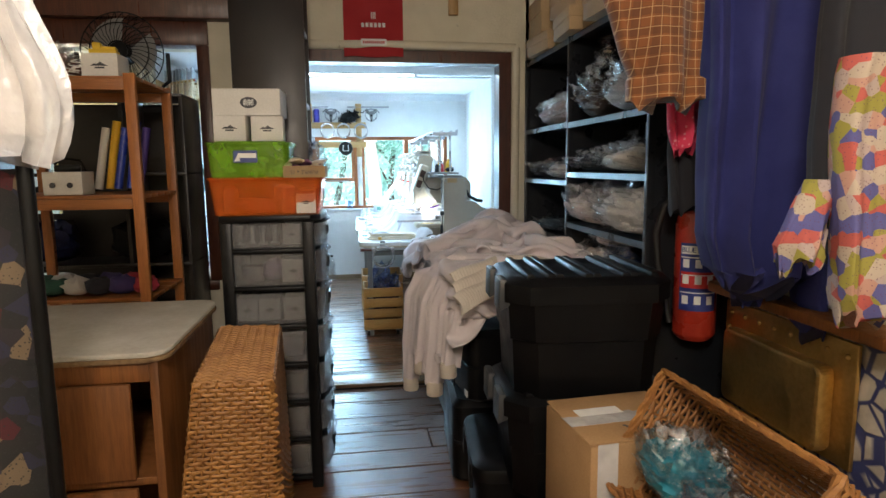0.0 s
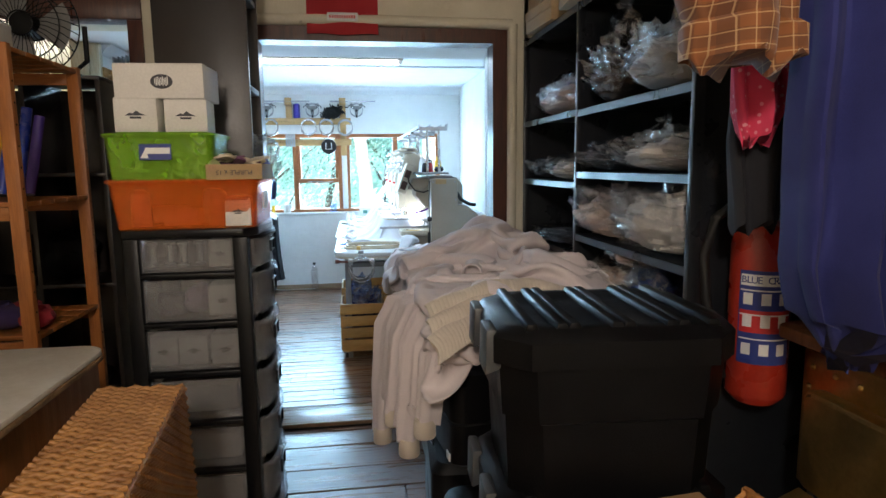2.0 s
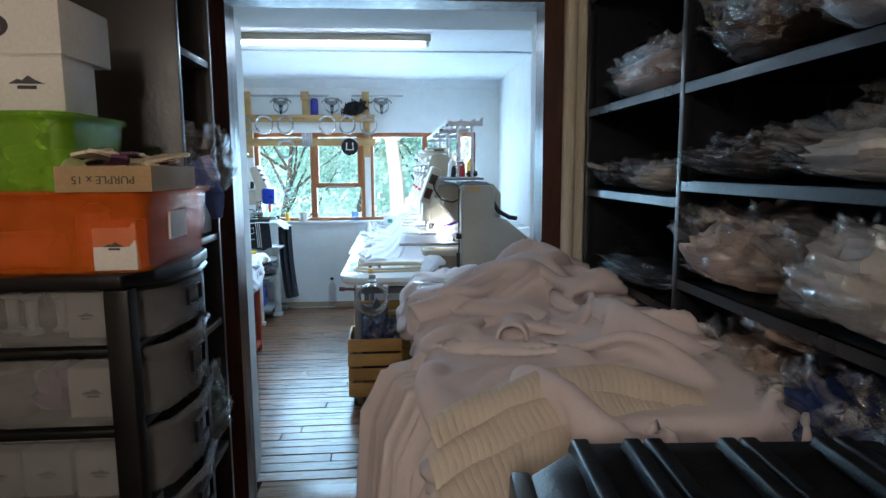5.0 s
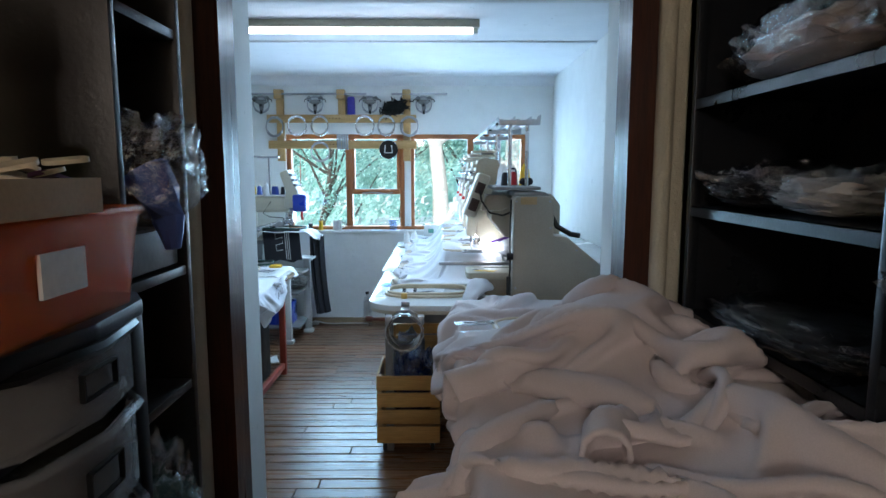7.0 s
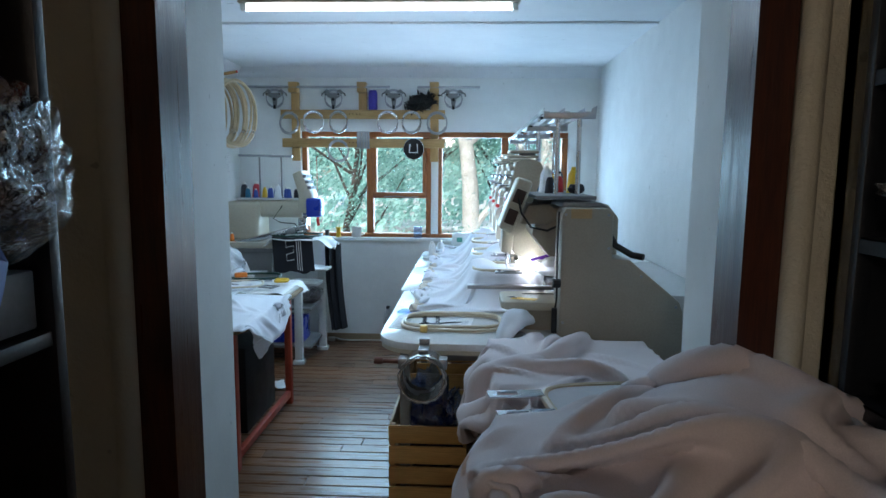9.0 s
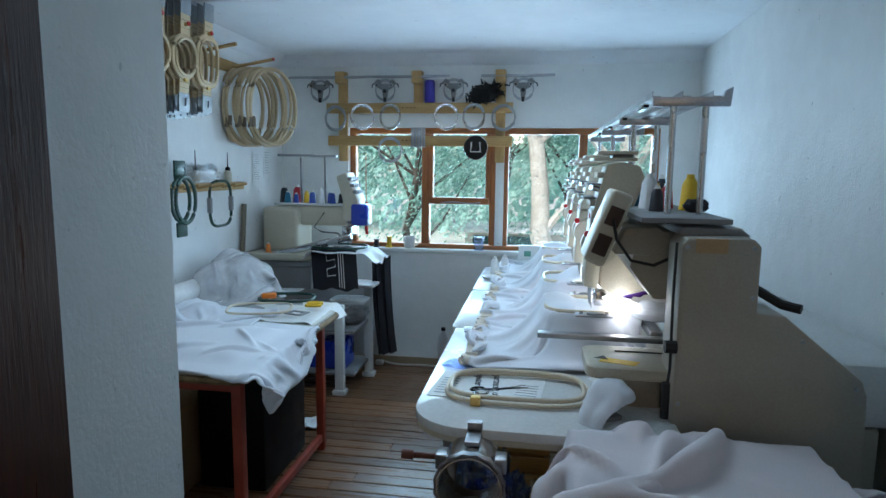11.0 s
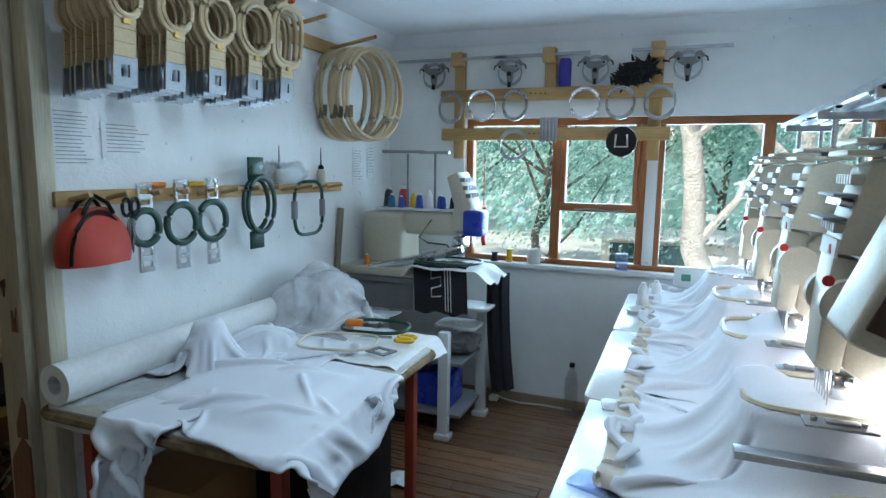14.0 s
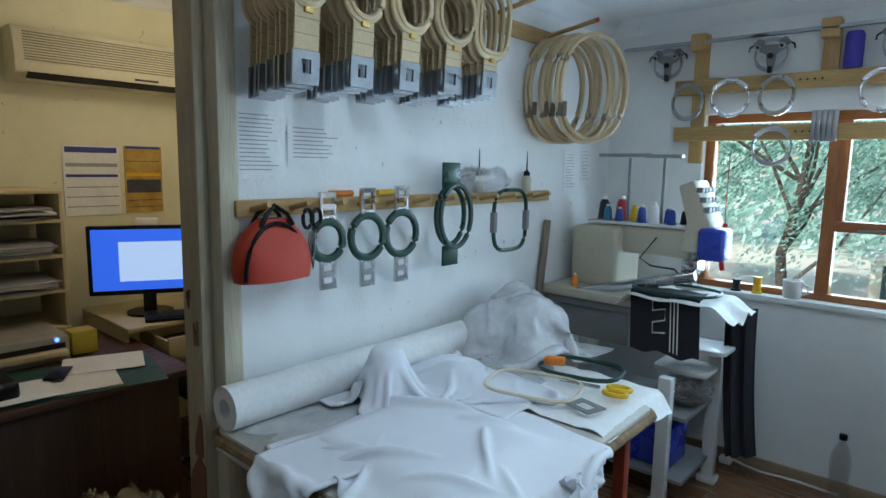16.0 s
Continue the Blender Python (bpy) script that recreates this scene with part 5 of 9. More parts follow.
# dark cupboard that carries the fan, beneath the inner window
cup = thing("dark_stand", "dark stand under the fan, its tiers backed with added black panels", "stand", (-1.16, 3.60, FZ))
for z in (0.35, 0.95, 1.45, 1.87):
    bm = B()
    box(bm, (-0.55, 0, z), (0.50, 0.36, z + 0.018), 0.003)
    part("shelf", bm, BLACK_LAMINATE, cup)
for x in (-0.55, 0.17, 0.48):
    bm = B()
    box(bm, (x, 0.001, 0), (x + 0.02, 0.359, 1.87), 0.002)
    part("side", bm, BLACK_LAMINATE, cup)
# black back and slats added to darken the inner window, slits left between
bm = B()
box(bm, (-0.30, 0.34, 0.0), (0.50, 0.358, 1.86), 0)
part("back_panel", bm, BLACK_LAMINATE, cup, smooth=False)
for z in (0.70, 0.88, 1.14, 1.30, 1.62):
    bm = B()
    box(bm, (-0.55, 0.34, z), (-0.30, 0.358, z + 0.09), 0)
    part("slat", bm, BLACK_LAMINATE, cup, smooth=False)
for k in range(4):
    bm = B()
    bag_shape(bm, 0.3, 0.26, 0.22, 4.4 + k, 18, 12)
    one("dark_parcel", bm, BLACK_PLASTIC if k % 2 else FOIL, "dark wrapped parcel on the stand", "bundle", (-1.45 + 0.48 * (k % 2), 3.78, 0.339 if k < 2 else 0.939))
bm = B()
bag_shape(bm, 0.34, 0.36, 0.52, 8.8, 26, 16, 0.3)
one("bin_bag", bm, surf("black_bag_film", (0.008, 0.008, 0.009), None, 6, 0.22, 60, 0.5), "crumpled black rubbish bag on the floor", "bag", (-0.50, 2.98, FZ))

# ---- hanging things by the entrance ----
rack = thing("clothes_rack", "dark metal clothes rack by the entrance", "clothes rack", (-0.46, 1.30, FZ))
bm = B()
for x, y in ((0.115, 0), (-0.9, 0)):
    rod(bm, (x, y, 0), (x, y, 2.05), 0.014)
    rod(bm, (x, y - 0.22, 0.014), (x, y + 0.22, 0.014), 0.014)
rod(bm, (-0.92, 0, 2.05), (0.135, 0, 2.05), 0.012)
part("rail", bm, BLACK_GLOSS, rack)
bm = B()
sheet(bm, lambda u, v: (-0.40 + 0.44 * u, 0.0 + 0.02 * math.sin(u * 19 + 2 * v) + 0.02 * ns(u * 5, v * 5), 2.02 - 0.62 * 1 - 0.95 * v), 40, 20, 0.004)
one("patchwork_textile", bm, PATCH, "dark patchwork textile with small embroidered patches hanging up", "textile", (-0.40, 1.30, FZ + 0.09))
bag = thing("garment_bag", "garments in a long milky plastic bag hanging up", "garment bag", (-0.40, 1.26, FZ))
bm = B()
rings = []
for j in range(17):
    z = 1.50 + 0.55 * j / 16
    w = 0.125 + 0.03 * math.sin(j * 0.5) - 0.07 * step(j / 16, 0.75, 1)
    rings.append([((w + 0.014 * math.sin(13 * a + j * 0.25)) * math.cos(a), (0.050 + 0.024 * math.sin(15 * a + 0.2 * j)) * math.sin(a), z + 0.012 * math.sin(5 * a) * (j == 0)) for a in [math.tau * i / 48 for i in range(48)]])
loft(bm, rings)
part("film", bm, FILM_THICK, bag, angle=70)
bm = B()
rings = [[((w + 0.01 * math.sin(8 * a + j)) * math.cos(a), 0.03 * math.sin(a), 1.55 + 0.5 * j / 10) for a in [math.tau * i / 40 for i in range(40)]] for j, w in enumerate([0.10 + 0.015 * math.sin(k) - 0.004 * k for k in range(11)])]
loft(bm, rings)
part("garment", bm, CREAM_CLOTH, bag)

# ---- store room, side with shelving, trunks and clothes ----
shelves = thing("shelving", "dark enamelled steel shelving of bagged garments", "shelving", (1.34, 2.24, FZ))
SD = 0.42
for y in (0.0, 0.88, 1.66):
    bm = B()
    box(bm, (0, y, 0), (0.03, y + 0.022, 2.14), 0.002)
    box(bm, (SD - 0.03, y, 0), (SD, y + 0.022, 2.14), 0.002)
    part("post", bm, SHELF_STEEL, shelves)
    bm = B()
    box(bm, (0.03, y + 0.006, 0.02), (SD - 0.03, y + 0.012, 2.12))
    part("side_sheet", bm, SHELF_STEEL, shelves, smooth=False)
bm = B()
box(bm, (SD - 0.006, 0.0, 0.02), (SD, 1.68, 2.14))
part("back_sheet", bm, SHELF_STEEL, shelves, smooth=False)
FAR_Z, NEAR_Z = (0.42, 0.80, 1.105, 1.405, 1.705, 2.12), (0.42, 0.90, 1.19, 1.45, 1.70, 2.12)
for (y0, y1), zlist in (((0.022, 0.88), NEAR_Z), ((0.902, 1.66), FAR_Z)):
    for z in zlist:
        bm = B()
        box(bm, (0.002, y0 + 0.001, z - 0.028), (0.005, y1 - 0.001, z), 0)
        box(bm, (0.002, y0 + 0.001, z - 0.003), (SD - 0.008, y1 - 0.001, z), 0)
        part("shelf", bm, SHELF_STEEL, shelves, smooth=False)
GOODS = [fabric("goods_%d" % i, c, tuple(k * 0.75 for k in c)) for i, c in enumerate(((0.66, 0.64, 0.62), (0.03, 0.03, 0.035), (0.50, 0.36, 0.28), (0.02, 0.05, 0.20), (0.10, 0.05, 0.20), (0.62, 0.50, 0.45), (0.07, 0.045, 0.03)))]
sx = 1.55
for y, z, w, d, h, g, seed in (
        (3.54, 1.675, 0.30, 0.56, 0.16, 5, 1.2), (3.40, 1.375, 0.36, 0.34, 0.10, 0, 2.6), (3.72, 1.375, 0.36, 0.28, 0.11, 1, 3.1), (3.52, 1.075, 0.36, 0.60, 0.06, 1, 4.7),
        (2.50, 1.67, 0.40, 0.40, 0.20, 0, 5.5), (2.90, 1.67, 0.36, 0.36, 0.24, 6, 6.2), (2.50, 1.42, 0.44, 0.44, 0.12, 0, 7.7), (2.88, 1.42, 0.42, 0.38, 0.11, 1, 8.4),
        (2.92, 1.16, 0.44, 0.34, 0.20, 5, 9.9), (2.48, 1.16, 0.48, 0.42, 0.22, 0, 10.3), (2.92, 0.87, 0.38, 0.32, 0.20, 2, 11.8), (2.60, 0.87, 0.38, 0.34, 0.20, 3, 12.2), (2.42, 0.87, 0.40, 0.28, 0.16, 4, 13.4), (2.74, 1.07, 0.30, 0.24, 0.10, 2, 15.1)):
    film_bag("bagged_garment", "folded %s garment in a shiny clear plastic bag" % ("white", "black", "tan", "navy", "purple", "beige", "brown")[g], (sx - 0.04, y, z + 0.002), (w, d, h), seed, GOODS[g], FILM, 0, 0.34)
# peaked open bag mouths
for y, z, s in ((2.92, 1.90, 0.15), (2.60, 1.50, 0.10)):
    bm = B()
    sheet(bm, lambda u, v, s=s: (0.06 * ns(u * 3, v * 3), (u - 0.5) * s * (1.4 - 0.5 * v) + 0.02 * ns(u * 6, v * 6, 4), v * s + 0.02 * ns(u * 7, v * 5, 8)), 14, 12)
    one("bag_mouth", bm, FILM, "crumpled open mouth of a clear plastic bag", "plastic bag", (1.44, y, z))
# flat kraft boxes on top of the shelving
for y, z, w, d, h, rz in ((3.60, 2.095, 0.30, 0.34, 0.10, 4), (3.10, 2.095, 0.34, 0.32, 0.11, -5), (3.14, 2.207, 0.32, 0.34, 0.12, 3), (2.62, 2.095, 0.34, 0.38, 0.12, 2), (2.60, 2.217, 0.32, 0.34, 0.12, -3), (3.62, 2.197, 0.30, 0.30, 0.2, -3)):
    kb = thing("kraft_box", "flat brown kraft card box with a lid", "box", (1.46, y, z), rz, "kraft boxes on the shelving")
    bm = B()
    box(bm, (-w / 2 + 0.004, -d / 2 + 0.004, 0), (w / 2 - 0.004, d / 2 - 0.004, h * 0.9), 0.002)
    part("body", bm, KRAFT, kb)
    bm = B()
    box(bm, (-w / 2, -d / 2, h * 0.55), (w / 2, d / 2, h), 0.003)
    part("lid", bm, KRAFT, kb)
bm = B()
box(bm, (0, -0.03, -0.02), (0.002, 0.03, 0.02))
one("box_label", bm, PAPER, "small white paper label on a kraft box", "label", (1.286, 2.72, 2.275), -3)

# red banner and a small wooden block over the doorway
ban = thing("banner", "red cloth banner with white lettering over the doorway", "banner", (0.395, 4.035, 2.14))
bm = B()
sheet(bm, lambda u, v: (-0.185 + 0.37 * u, 0.004 * math.sin(u * 7 + v * 3) + 0.004 * ns(u * 3, v * 3), 0.42 * v + 0.004 * math.sin(u * 9)), 24, 16, 0.003)
part("cloth", bm, RED_CLOTH, ban)
bm = B()
prism(bm, rounded(0.16, 0.042, 0.006, 3), "z", 0, 0.001)
pl = part("white_panel", bm, PAPER, ban, "white printed panel", False)
pl.matrix_basis = pose(0.0, -0.011, 0.085, 90, 0, 0)
bm = B()
for i in range(11):
    box(bm, (-0.068 + 0.0125 * i, -0.008, 0.001), (-0.059 + 0.0125 * i, 0.008, 0.0014))
part("print", bm, LABEL_RED, pl, smooth=False)
bm = B()
for i in range(6):
    box(bm, (-0.075 + 0.026 * i, 0, 0), (-0.057 + 0.026 * i, 0.026, 0.0012))
for x in (-0.014, -0.003, 0.008):
    box(bm, (x, 0.05, 0), (x + 0.006, 0.09, 0.0012))
mk = part("mark", bm, PAPER, ban, "pale wordmark", False)
mk.matrix_basis = pose(0, -0.011, 0.175, 90, 0, 0)
bm = B()
sheet(bm, lambda u, v: (-0.18 + 0.36 * u, -0.010, 0.36 + 0.05 * v + 0.03 * (2 * u - 1) ** 2), 14, 4, 0.001)
part("dark_band", bm, INK, ban, "dark curved band")
bm = B()
box(bm, (0.87, 4.015, 2.40), (0.93, 4.05, 2.60), 0.003)
one("wall_block", bm, PINE_V, "short piece of bare pine fixed to the wall", "wood block")


# ---- trunks ----
def trunk(at, rz, size, label, latch=True):
    """A black moulded storage trunk with a ribbed, chamfered lid and grey latches."""
    w, d, h = size
    t = thing("plastic_chest", label, "storage chest", at, rz)
    c = 0.07
    def outline(k, inset=0.0):
        W, D = w / 2 * k - inset, d / 2 * k - inset
        return [(-W + c, -D), (W - c, -D), (W, -D + c), (W, D - c), (W - c, D), (-W + c, D), (-W, D - c), (-W, -D + c)]
    bm = B()
    loft(bm, [[(*p, z) for p in outline(k)] for z, k in ((0, 0.84), (0.01, 0.86), (h * 0.45, 0.89), (h * 0.46, 0.92), (h * 0.76, 0.95))])
    part("body", bm, BLACK_PLASTIC, t)
    bm = B()
    loft(bm, [[(*p, z) for p in outline(k, i)] for z, k, i in ((h * 0.76, 1.0, 0), (h * 0.90, 1.0, 0.0), (h * 0.955, 1.0, 0.02), (h * 0.96, 1.0, 0.055), (h * 0.94, 1.0, 0.075), (h * 0.94, 1.0, 0.13))])
    part("lid", bm, BLACK_PLASTIC, t)
    for x in (-w * 0.36, -w * 0.24, -w * 0.19, -w * 0.02, w * 0.03, w * 0.20, w * 0.25, w * 0.37):
        bm = B()
        prism(bm, [(x - 0.016, h * 0.945), (x + 0.016, h * 0.945), (x + 0.010, h * 0.985), (x - 0.010, h * 0.985)], "y", -d / 2 + 0.03, d / 2 - 0.03, 0.003)
        part("rib", bm, BLACK_PLASTIC, t)
    if latch:
        for x, y, r in ((-w / 2 - 0.004, -d * 0.22, 90), (-w / 2 - 0.004, d * 0.24, 90), (w / 2 + 0.004, 0, 90)):
            bm = B()
            prism(bm, [(-0.015, -0.05), (0.022, -0.035), (0.026, 0.03), (0.012, 0.055), (-0.012, 0.055)], "x", -0.05, 0.05, 0.006)
            l = part("latch", bm, GREY_LATCH, t, "grey plastic latch")
            l.matrix_basis = pose(x, y, h * 0.80, 0, 0, -90 if x < 0 else 90)
    return t


trunk((1.005, 2.085, 0.70), -4, (0.55, 0.45, 0.42), "black ribbed plastic chest with grey latches, top of the stack")
trunk((1.01, 2.11, 0.335), -3, (0.56, 0.46, 0.385), "black plastic chest in the middle of the stack")
bm = B()
box(bm, (-0.30, -0.22, 0), (0.30, 0.22, 0.36), 0.02)
one("dark_case", bm, BLACK_PLASTIC, "black case at the bottom of the stack", "case", (1.12, 2.13, FZ), -3)
tote = thing("storage_tote", "black plastic tote with a smooth rounded lid on the floor", "storage box", (0.80, 2.36, FZ), -6)
bm = B()
loft(bm, [[(*p, z) for p in rounded(0.24 * k + 0.0, 0.50 * k, 0.06 * k)] for z, k in ((0, 0.86), (0.01, 0.88), (0.34, 0.96))])
part("body", bm, BLACK_PLASTIC, tote)
bm = B()
loft(bm, [[(*p, z) for p in rounded(0.25 + e, 0.52 + e, 0.07)] for z, e in ((0.335, 0.0), (0.37, 0.01), (0.385, 0.0), (0.40, -0.05), (0.405, -0.10))])
part("lid", bm, BLACK_GLOSS, tote)
for s in (-1, 1):
    bm = B()
    box(bm, (-0.135, s * 0.14 - 0.03, 0.27), (-0.118, s * 0.14 + 0.03, 0.37), 0.006)
    part("clip", bm, BLACK_GLOSS, tote)
# cases under the heap of garments
for at, size, rz, lab in (((0.86, 3.02, FZ), (0.34, 0.60, 0.40), -4, "black suitcase lying under the garments"), ((0.92, 3.02, FZ + 0.40), (0.42, 0.62, 0.34), 6, "black case with a wire handle under the garments"), ((1.0, 3.62, FZ), (0.52, 0.60, 0.76), 0, "tall black trunk under the garments")):
    cs = thing("black_case", lab, "case", at, rz)
    bm = B()
    loft(bm, [[(*p, z) for p in rounded(size[0] + e, size[1] + e, 0.05)] for z, e in ((0, -0.04), (0.02, 0), (size[2] * 0.48, 0), (size[2] * 0.5, -0.012), (size[2] * 0.52, 0), (size[2] - 0.03, 0), (size[2], -0.05))])
    part("shell", bm, BLACK_GLOSS, cs)
    if size[2] == 0.34:
        bm = B()
        sweep(bm, [(-size[0] / 2 - 0.002, -0.20, 0.26), (-size[0] / 2 - 0.04, -0.20, 0.22), (-size[0] / 2 - 0.045, -0.20, 0.06), (-size[0] / 2 - 0.045, -0.06, 0.06), (-size[0] / 2 - 0.04, -0.06, 0.22), (-size[0] / 2 - 0.002, -0.06, 0.26)], 0.004, 6)
        part("wire_handle", bm, CHROME, cs, "bright bent wire handle")
        bm = B()
        box(bm, (-size[0] / 2 - 0.004, -0.27, 0.02), (-size[0] / 2 + 0.004, -0.23, 0.05), 0.001)
        part("tag", bm, PAPER, cs, "small white tag")

# ---- cartons ----
def carton(at, size, rz, label, lettering="", flap=0.0):
    w, d, h = size
    t = thing("carton", label, "carton", at, rz)
    bm = B()
    box(bm, (-w / 2, -d / 2, 0), (w / 2, d / 2, h - 0.004), 0.004)
    part("body", bm, CARDBOARD, t)
    for s in (-1, 1):
        bm = B()
        n0 = 0
        box(bm, (-w / 2, 0, 0), (w / 2, d / 2 - 0.004, 0.004), 0.001)
        f = part("flap", bm, CARDBOARD, t)
        f.matrix_basis = pose(0, 0, h - 0.002, flap * (1 if s > 0 else 0.3), 0, 0) @ pose(0, 0.002, 0, 0, 0, 0) if s > 0 else pose(0, 0, h - 0.002, 0, 0, 180)
    bm = B()
    sheet(bm, lambda u, v: (-w / 2 - 0.002 + (w + 0.004) * u, -0.035 + 0.07 * v, h + 0.0035 + 0.001 * ns(u * 9, v * 4)), 16, 3, 0.0008)
    part("tape", bm, FILM_THICK, t, "clear packing tape")
    bm = B()
    sheet(bm, lambda u, v: (-w / 2 + 0.02 + 0.06 * v, -d / 2 - 0.0016, h * (1 - 0.5 * u)), 8, 2, 0.0006)
    part("tape", bm, FILM_THICK, t)
    if lettering:
        words(t, lettering, 0.085, INK, pose(0.04, -0.09, h + 0.0035, 0, 0, 0))
        bm = B()
        box(bm, (-0.12, 0.02, h + 0.005), (0.02, 0.09, h + 0.0056))
        part("paper_label", bm, PAPER, t, "torn white paper label", False)
    return t


carton((1.005, 1.69, 0.385), (0.34, 0.30, 0.335), 5, "taped brown cardboard carton with dark lettering stacked on another", "VIC", 3)
carton((0.96, 1.655, FZ), (0.38, 0.32, 0.41), 4, "taped brown cardboard carton on the floor")
carton((1.24, 1.26, FZ), (0.34, 0.44, 0.555), -4, "plain brown carton under the wicker basket")
# goods in the tilted basket
for k, (y, z, m, lb) in enumerate(((1.42, 0.66, surf("teal_goods", (0.02, 0.22, 0.30)), "teal"), (1.24, 0.60, surf("violet_goods", (0.07, 0.05, 0.16)), "violet"), (1.10, 0.60, surf("plum_goods", (0.30, 0.03, 0.08)), "plum"), (1.32, 0.52, surf("navy_goods", (0.02, 0.03, 0.10)), "navy"))):
    film_bag("bagged_goods", "%s goods in shiny clear plastic inside the basket" % lb, (1.03, y - 0.03, z - 0.02), (0.18, 0.24, 0.15), 21 + k * 2.2, m, FILM, 0, 0.3)

# ---- fireplace ----
fire = structure("wall_fireplace", B(), CREAM_WALL, "cream chimney breast with mosaic tiles and a brass hood")
bm = B()
box(bm, (1.60, 0.55, 1.03), (1.799, 2.08, SZ - 0.002), 0.02)
part("breast", bm, CREAM_WALL, fire)
bm = B()
box(bm, (1.605, 0.60, FZ), (1.799, 2.06, 1.0), 0.004)
part("tile_panel", bm, TILE, fire, "dark veined mosaic tiles")
bm = B()
prism(bm, [(1.50, 0.5), (1.80, 0.5), (1.80, 2.11), (1.53, 2.11), (1.50, 2.07)], "z", 1.0, 1.035, 0.008)
part("mantel", bm, CABINET_PINE, fire, "dark wooden mantel shelf")
hood = thing("brass_hood", "riveted aged brass fireplace hood", "fire hood", (1.585, 1.62, 0.0))
bm = B()
box(bm, (0, -0.13, 0.60), (0.014, 0.46, 0.965), 0.004)
part("plate", bm, BRASS, hood)
bm = B()
prism(bm, rounded(0.46, 0.26, 0.03, 5, 0.165, 0.755), "x", -0.055, -0.001, 0.014)
part("raised_panel", bm, BRASS, hood, "raised polished brass panel")
bm = B()
prism(bm, [(-0.056, 0.60), (-0.12, 0.585), (-0.12, 0.598), (-0.056, 0.626)], "y", -0.05, 0.38, 0.003)
part("lip", bm, BRASS, hood)
for i in range(13):
    bm = B()
    turned(bm, [(0.009, 0), (0.008, 0.004), (0.004, 0.007), (0, 0.008)], 8)
    if i < 8:
        pos = (-0.001, -0.10 + 0.075 * i, 0.925)
    else:
        pos = (-0.001, 0.435, 0.87 - 0.06 * (i - 8))
    rv = part("rivet", bm, BRASS, hood)
    rv.matrix_basis = pose(*pos, 0, -90, 0)
bm = B()
box(bm, (1.588, 1.30, 1.20), (1.599, 1.72, 1.50), 0.003)
pic = one("picture_frame", bm, BLACK_GLOSS, "dark framed picture on the chimney breast", "picture")

# ---- fire extinguisher ----
ext = thing("fire_extinguisher", "red fire extinguisher with a blue and red instruction label", "fire extinguisher", (1.505, 2.16, 0.80))
bm = B()
turned(bm, [(0, 0), (0.055, 0), (0.074, 0.02), (0.077, 0.03), (0.077, 0.44), (0.070, 0.475), (0.045, 0.495), (0.022, 0.50), (0.02, 0.515), (0, 0.515)], 28)
part("cylinder", bm, RED_PAINT, ext)
bm = B()
rod(bm, (0, 0, 0.51), (0, 0, 0.545), 0.019)
sweep(bm, [(0.01, 0.02, 0.545), (0.0, -0.03, 0.555), (-0.01, -0.10, 0.55)], 0.009, 6)
sweep(bm, [(0.01, 0.02, 0.56), (0.0, -0.03, 0.585), (-0.01, -0.10, 0.60)], 0.008, 6)
part("valve", bm, BLACK_GLOSS, ext)
bm = B()
sweep(bm, [(0, 0, 0.535), (-0.06, 0.02, 0.55), (-0.115, 0.04, 0.50), (-0.135, 0.05, 0.40), (-0.125, 0.05, 0.28), (-0.10, 0.04, 0.16), (-0.088, 0.02, 0.06)], 0.013, 10)
part("hose", bm, RUBBER, ext, "black rubber hose")


def wrap(name, mat, a0, a1, z0, z1, r, lab=""):
    bm = B()
    sheet(bm, lambda u, v: (r * math.cos(a0 + (a1 - a0) * u), r * math.sin(a0 + (a1 - a0) * u), z0 + (z1 - z0) * v), 14, 1)
    return part(name, bm, mat, ext, lab)


A0, A1 = radians(196), radians(300)
wrap("label", LABEL_BLUE, A0, A1, 0.12, 0.37, 0.0778, "blue printed instruction label")
wrap("label_band", LABEL_RED, A0 + 0.05, A1 - 0.05, 0.205, 0.265, 0.0784, "red pictogram band")
wrap("label_strip", PAPER, A0 + 0.05, A1 - 0.05, 0.330, 0.360, 0.0784, "white title strip")
for k in range(1, 4):
    wrap("label_line", PAPER, A0 + 0.05, A1 - 0.05, 0.121 + 0.065 * k + 0.0, 0.125 + 0.065 * k, 0.0786)
for k in range(3):
    for z in (0.14, 0.215, 0.275):
        a = A0 + 0.16 + 0.56 * k
        wrap("pictogram", PAPER, a, a + 0.30, z + 0.005, z + 0.036, 0.0788)
for k, ch in enumerate("BLUE CRANE"):
    if ch != " ":
        a = A0 + 0.16 + (A1 - A0 - 0.32) * k / 9
        words(ext, ch, 0.026, LABEL_BLUE, pose(0.0790 * math.cos(a), 0.0790 * math.sin(a), 0.345, 90, 0, math.degrees(a) + 90), name="letter")
bm = B()
box(bm, (0.072, -0.02, 0.30), (0.10, 0.02, 0.34), 0.003)
part("bracket", bm, GREY_STEEL, ext)


# ---- clothes on the rail ----
crail = thing("clothes_rail", "metal clothes rail hung from the ceiling", "clothes rail", (1.30, 1.45, FZ))
bm = B()
rod(bm, (0, -0.6, 2.24), (0, 0.6, 2.24), 0.012)
for y in (-0.55, 0.55):
    rod(bm, (0, y, 2.24), (0, y, SZ - FZ), 0.006)
part("rail", bm, CHROME, crail)


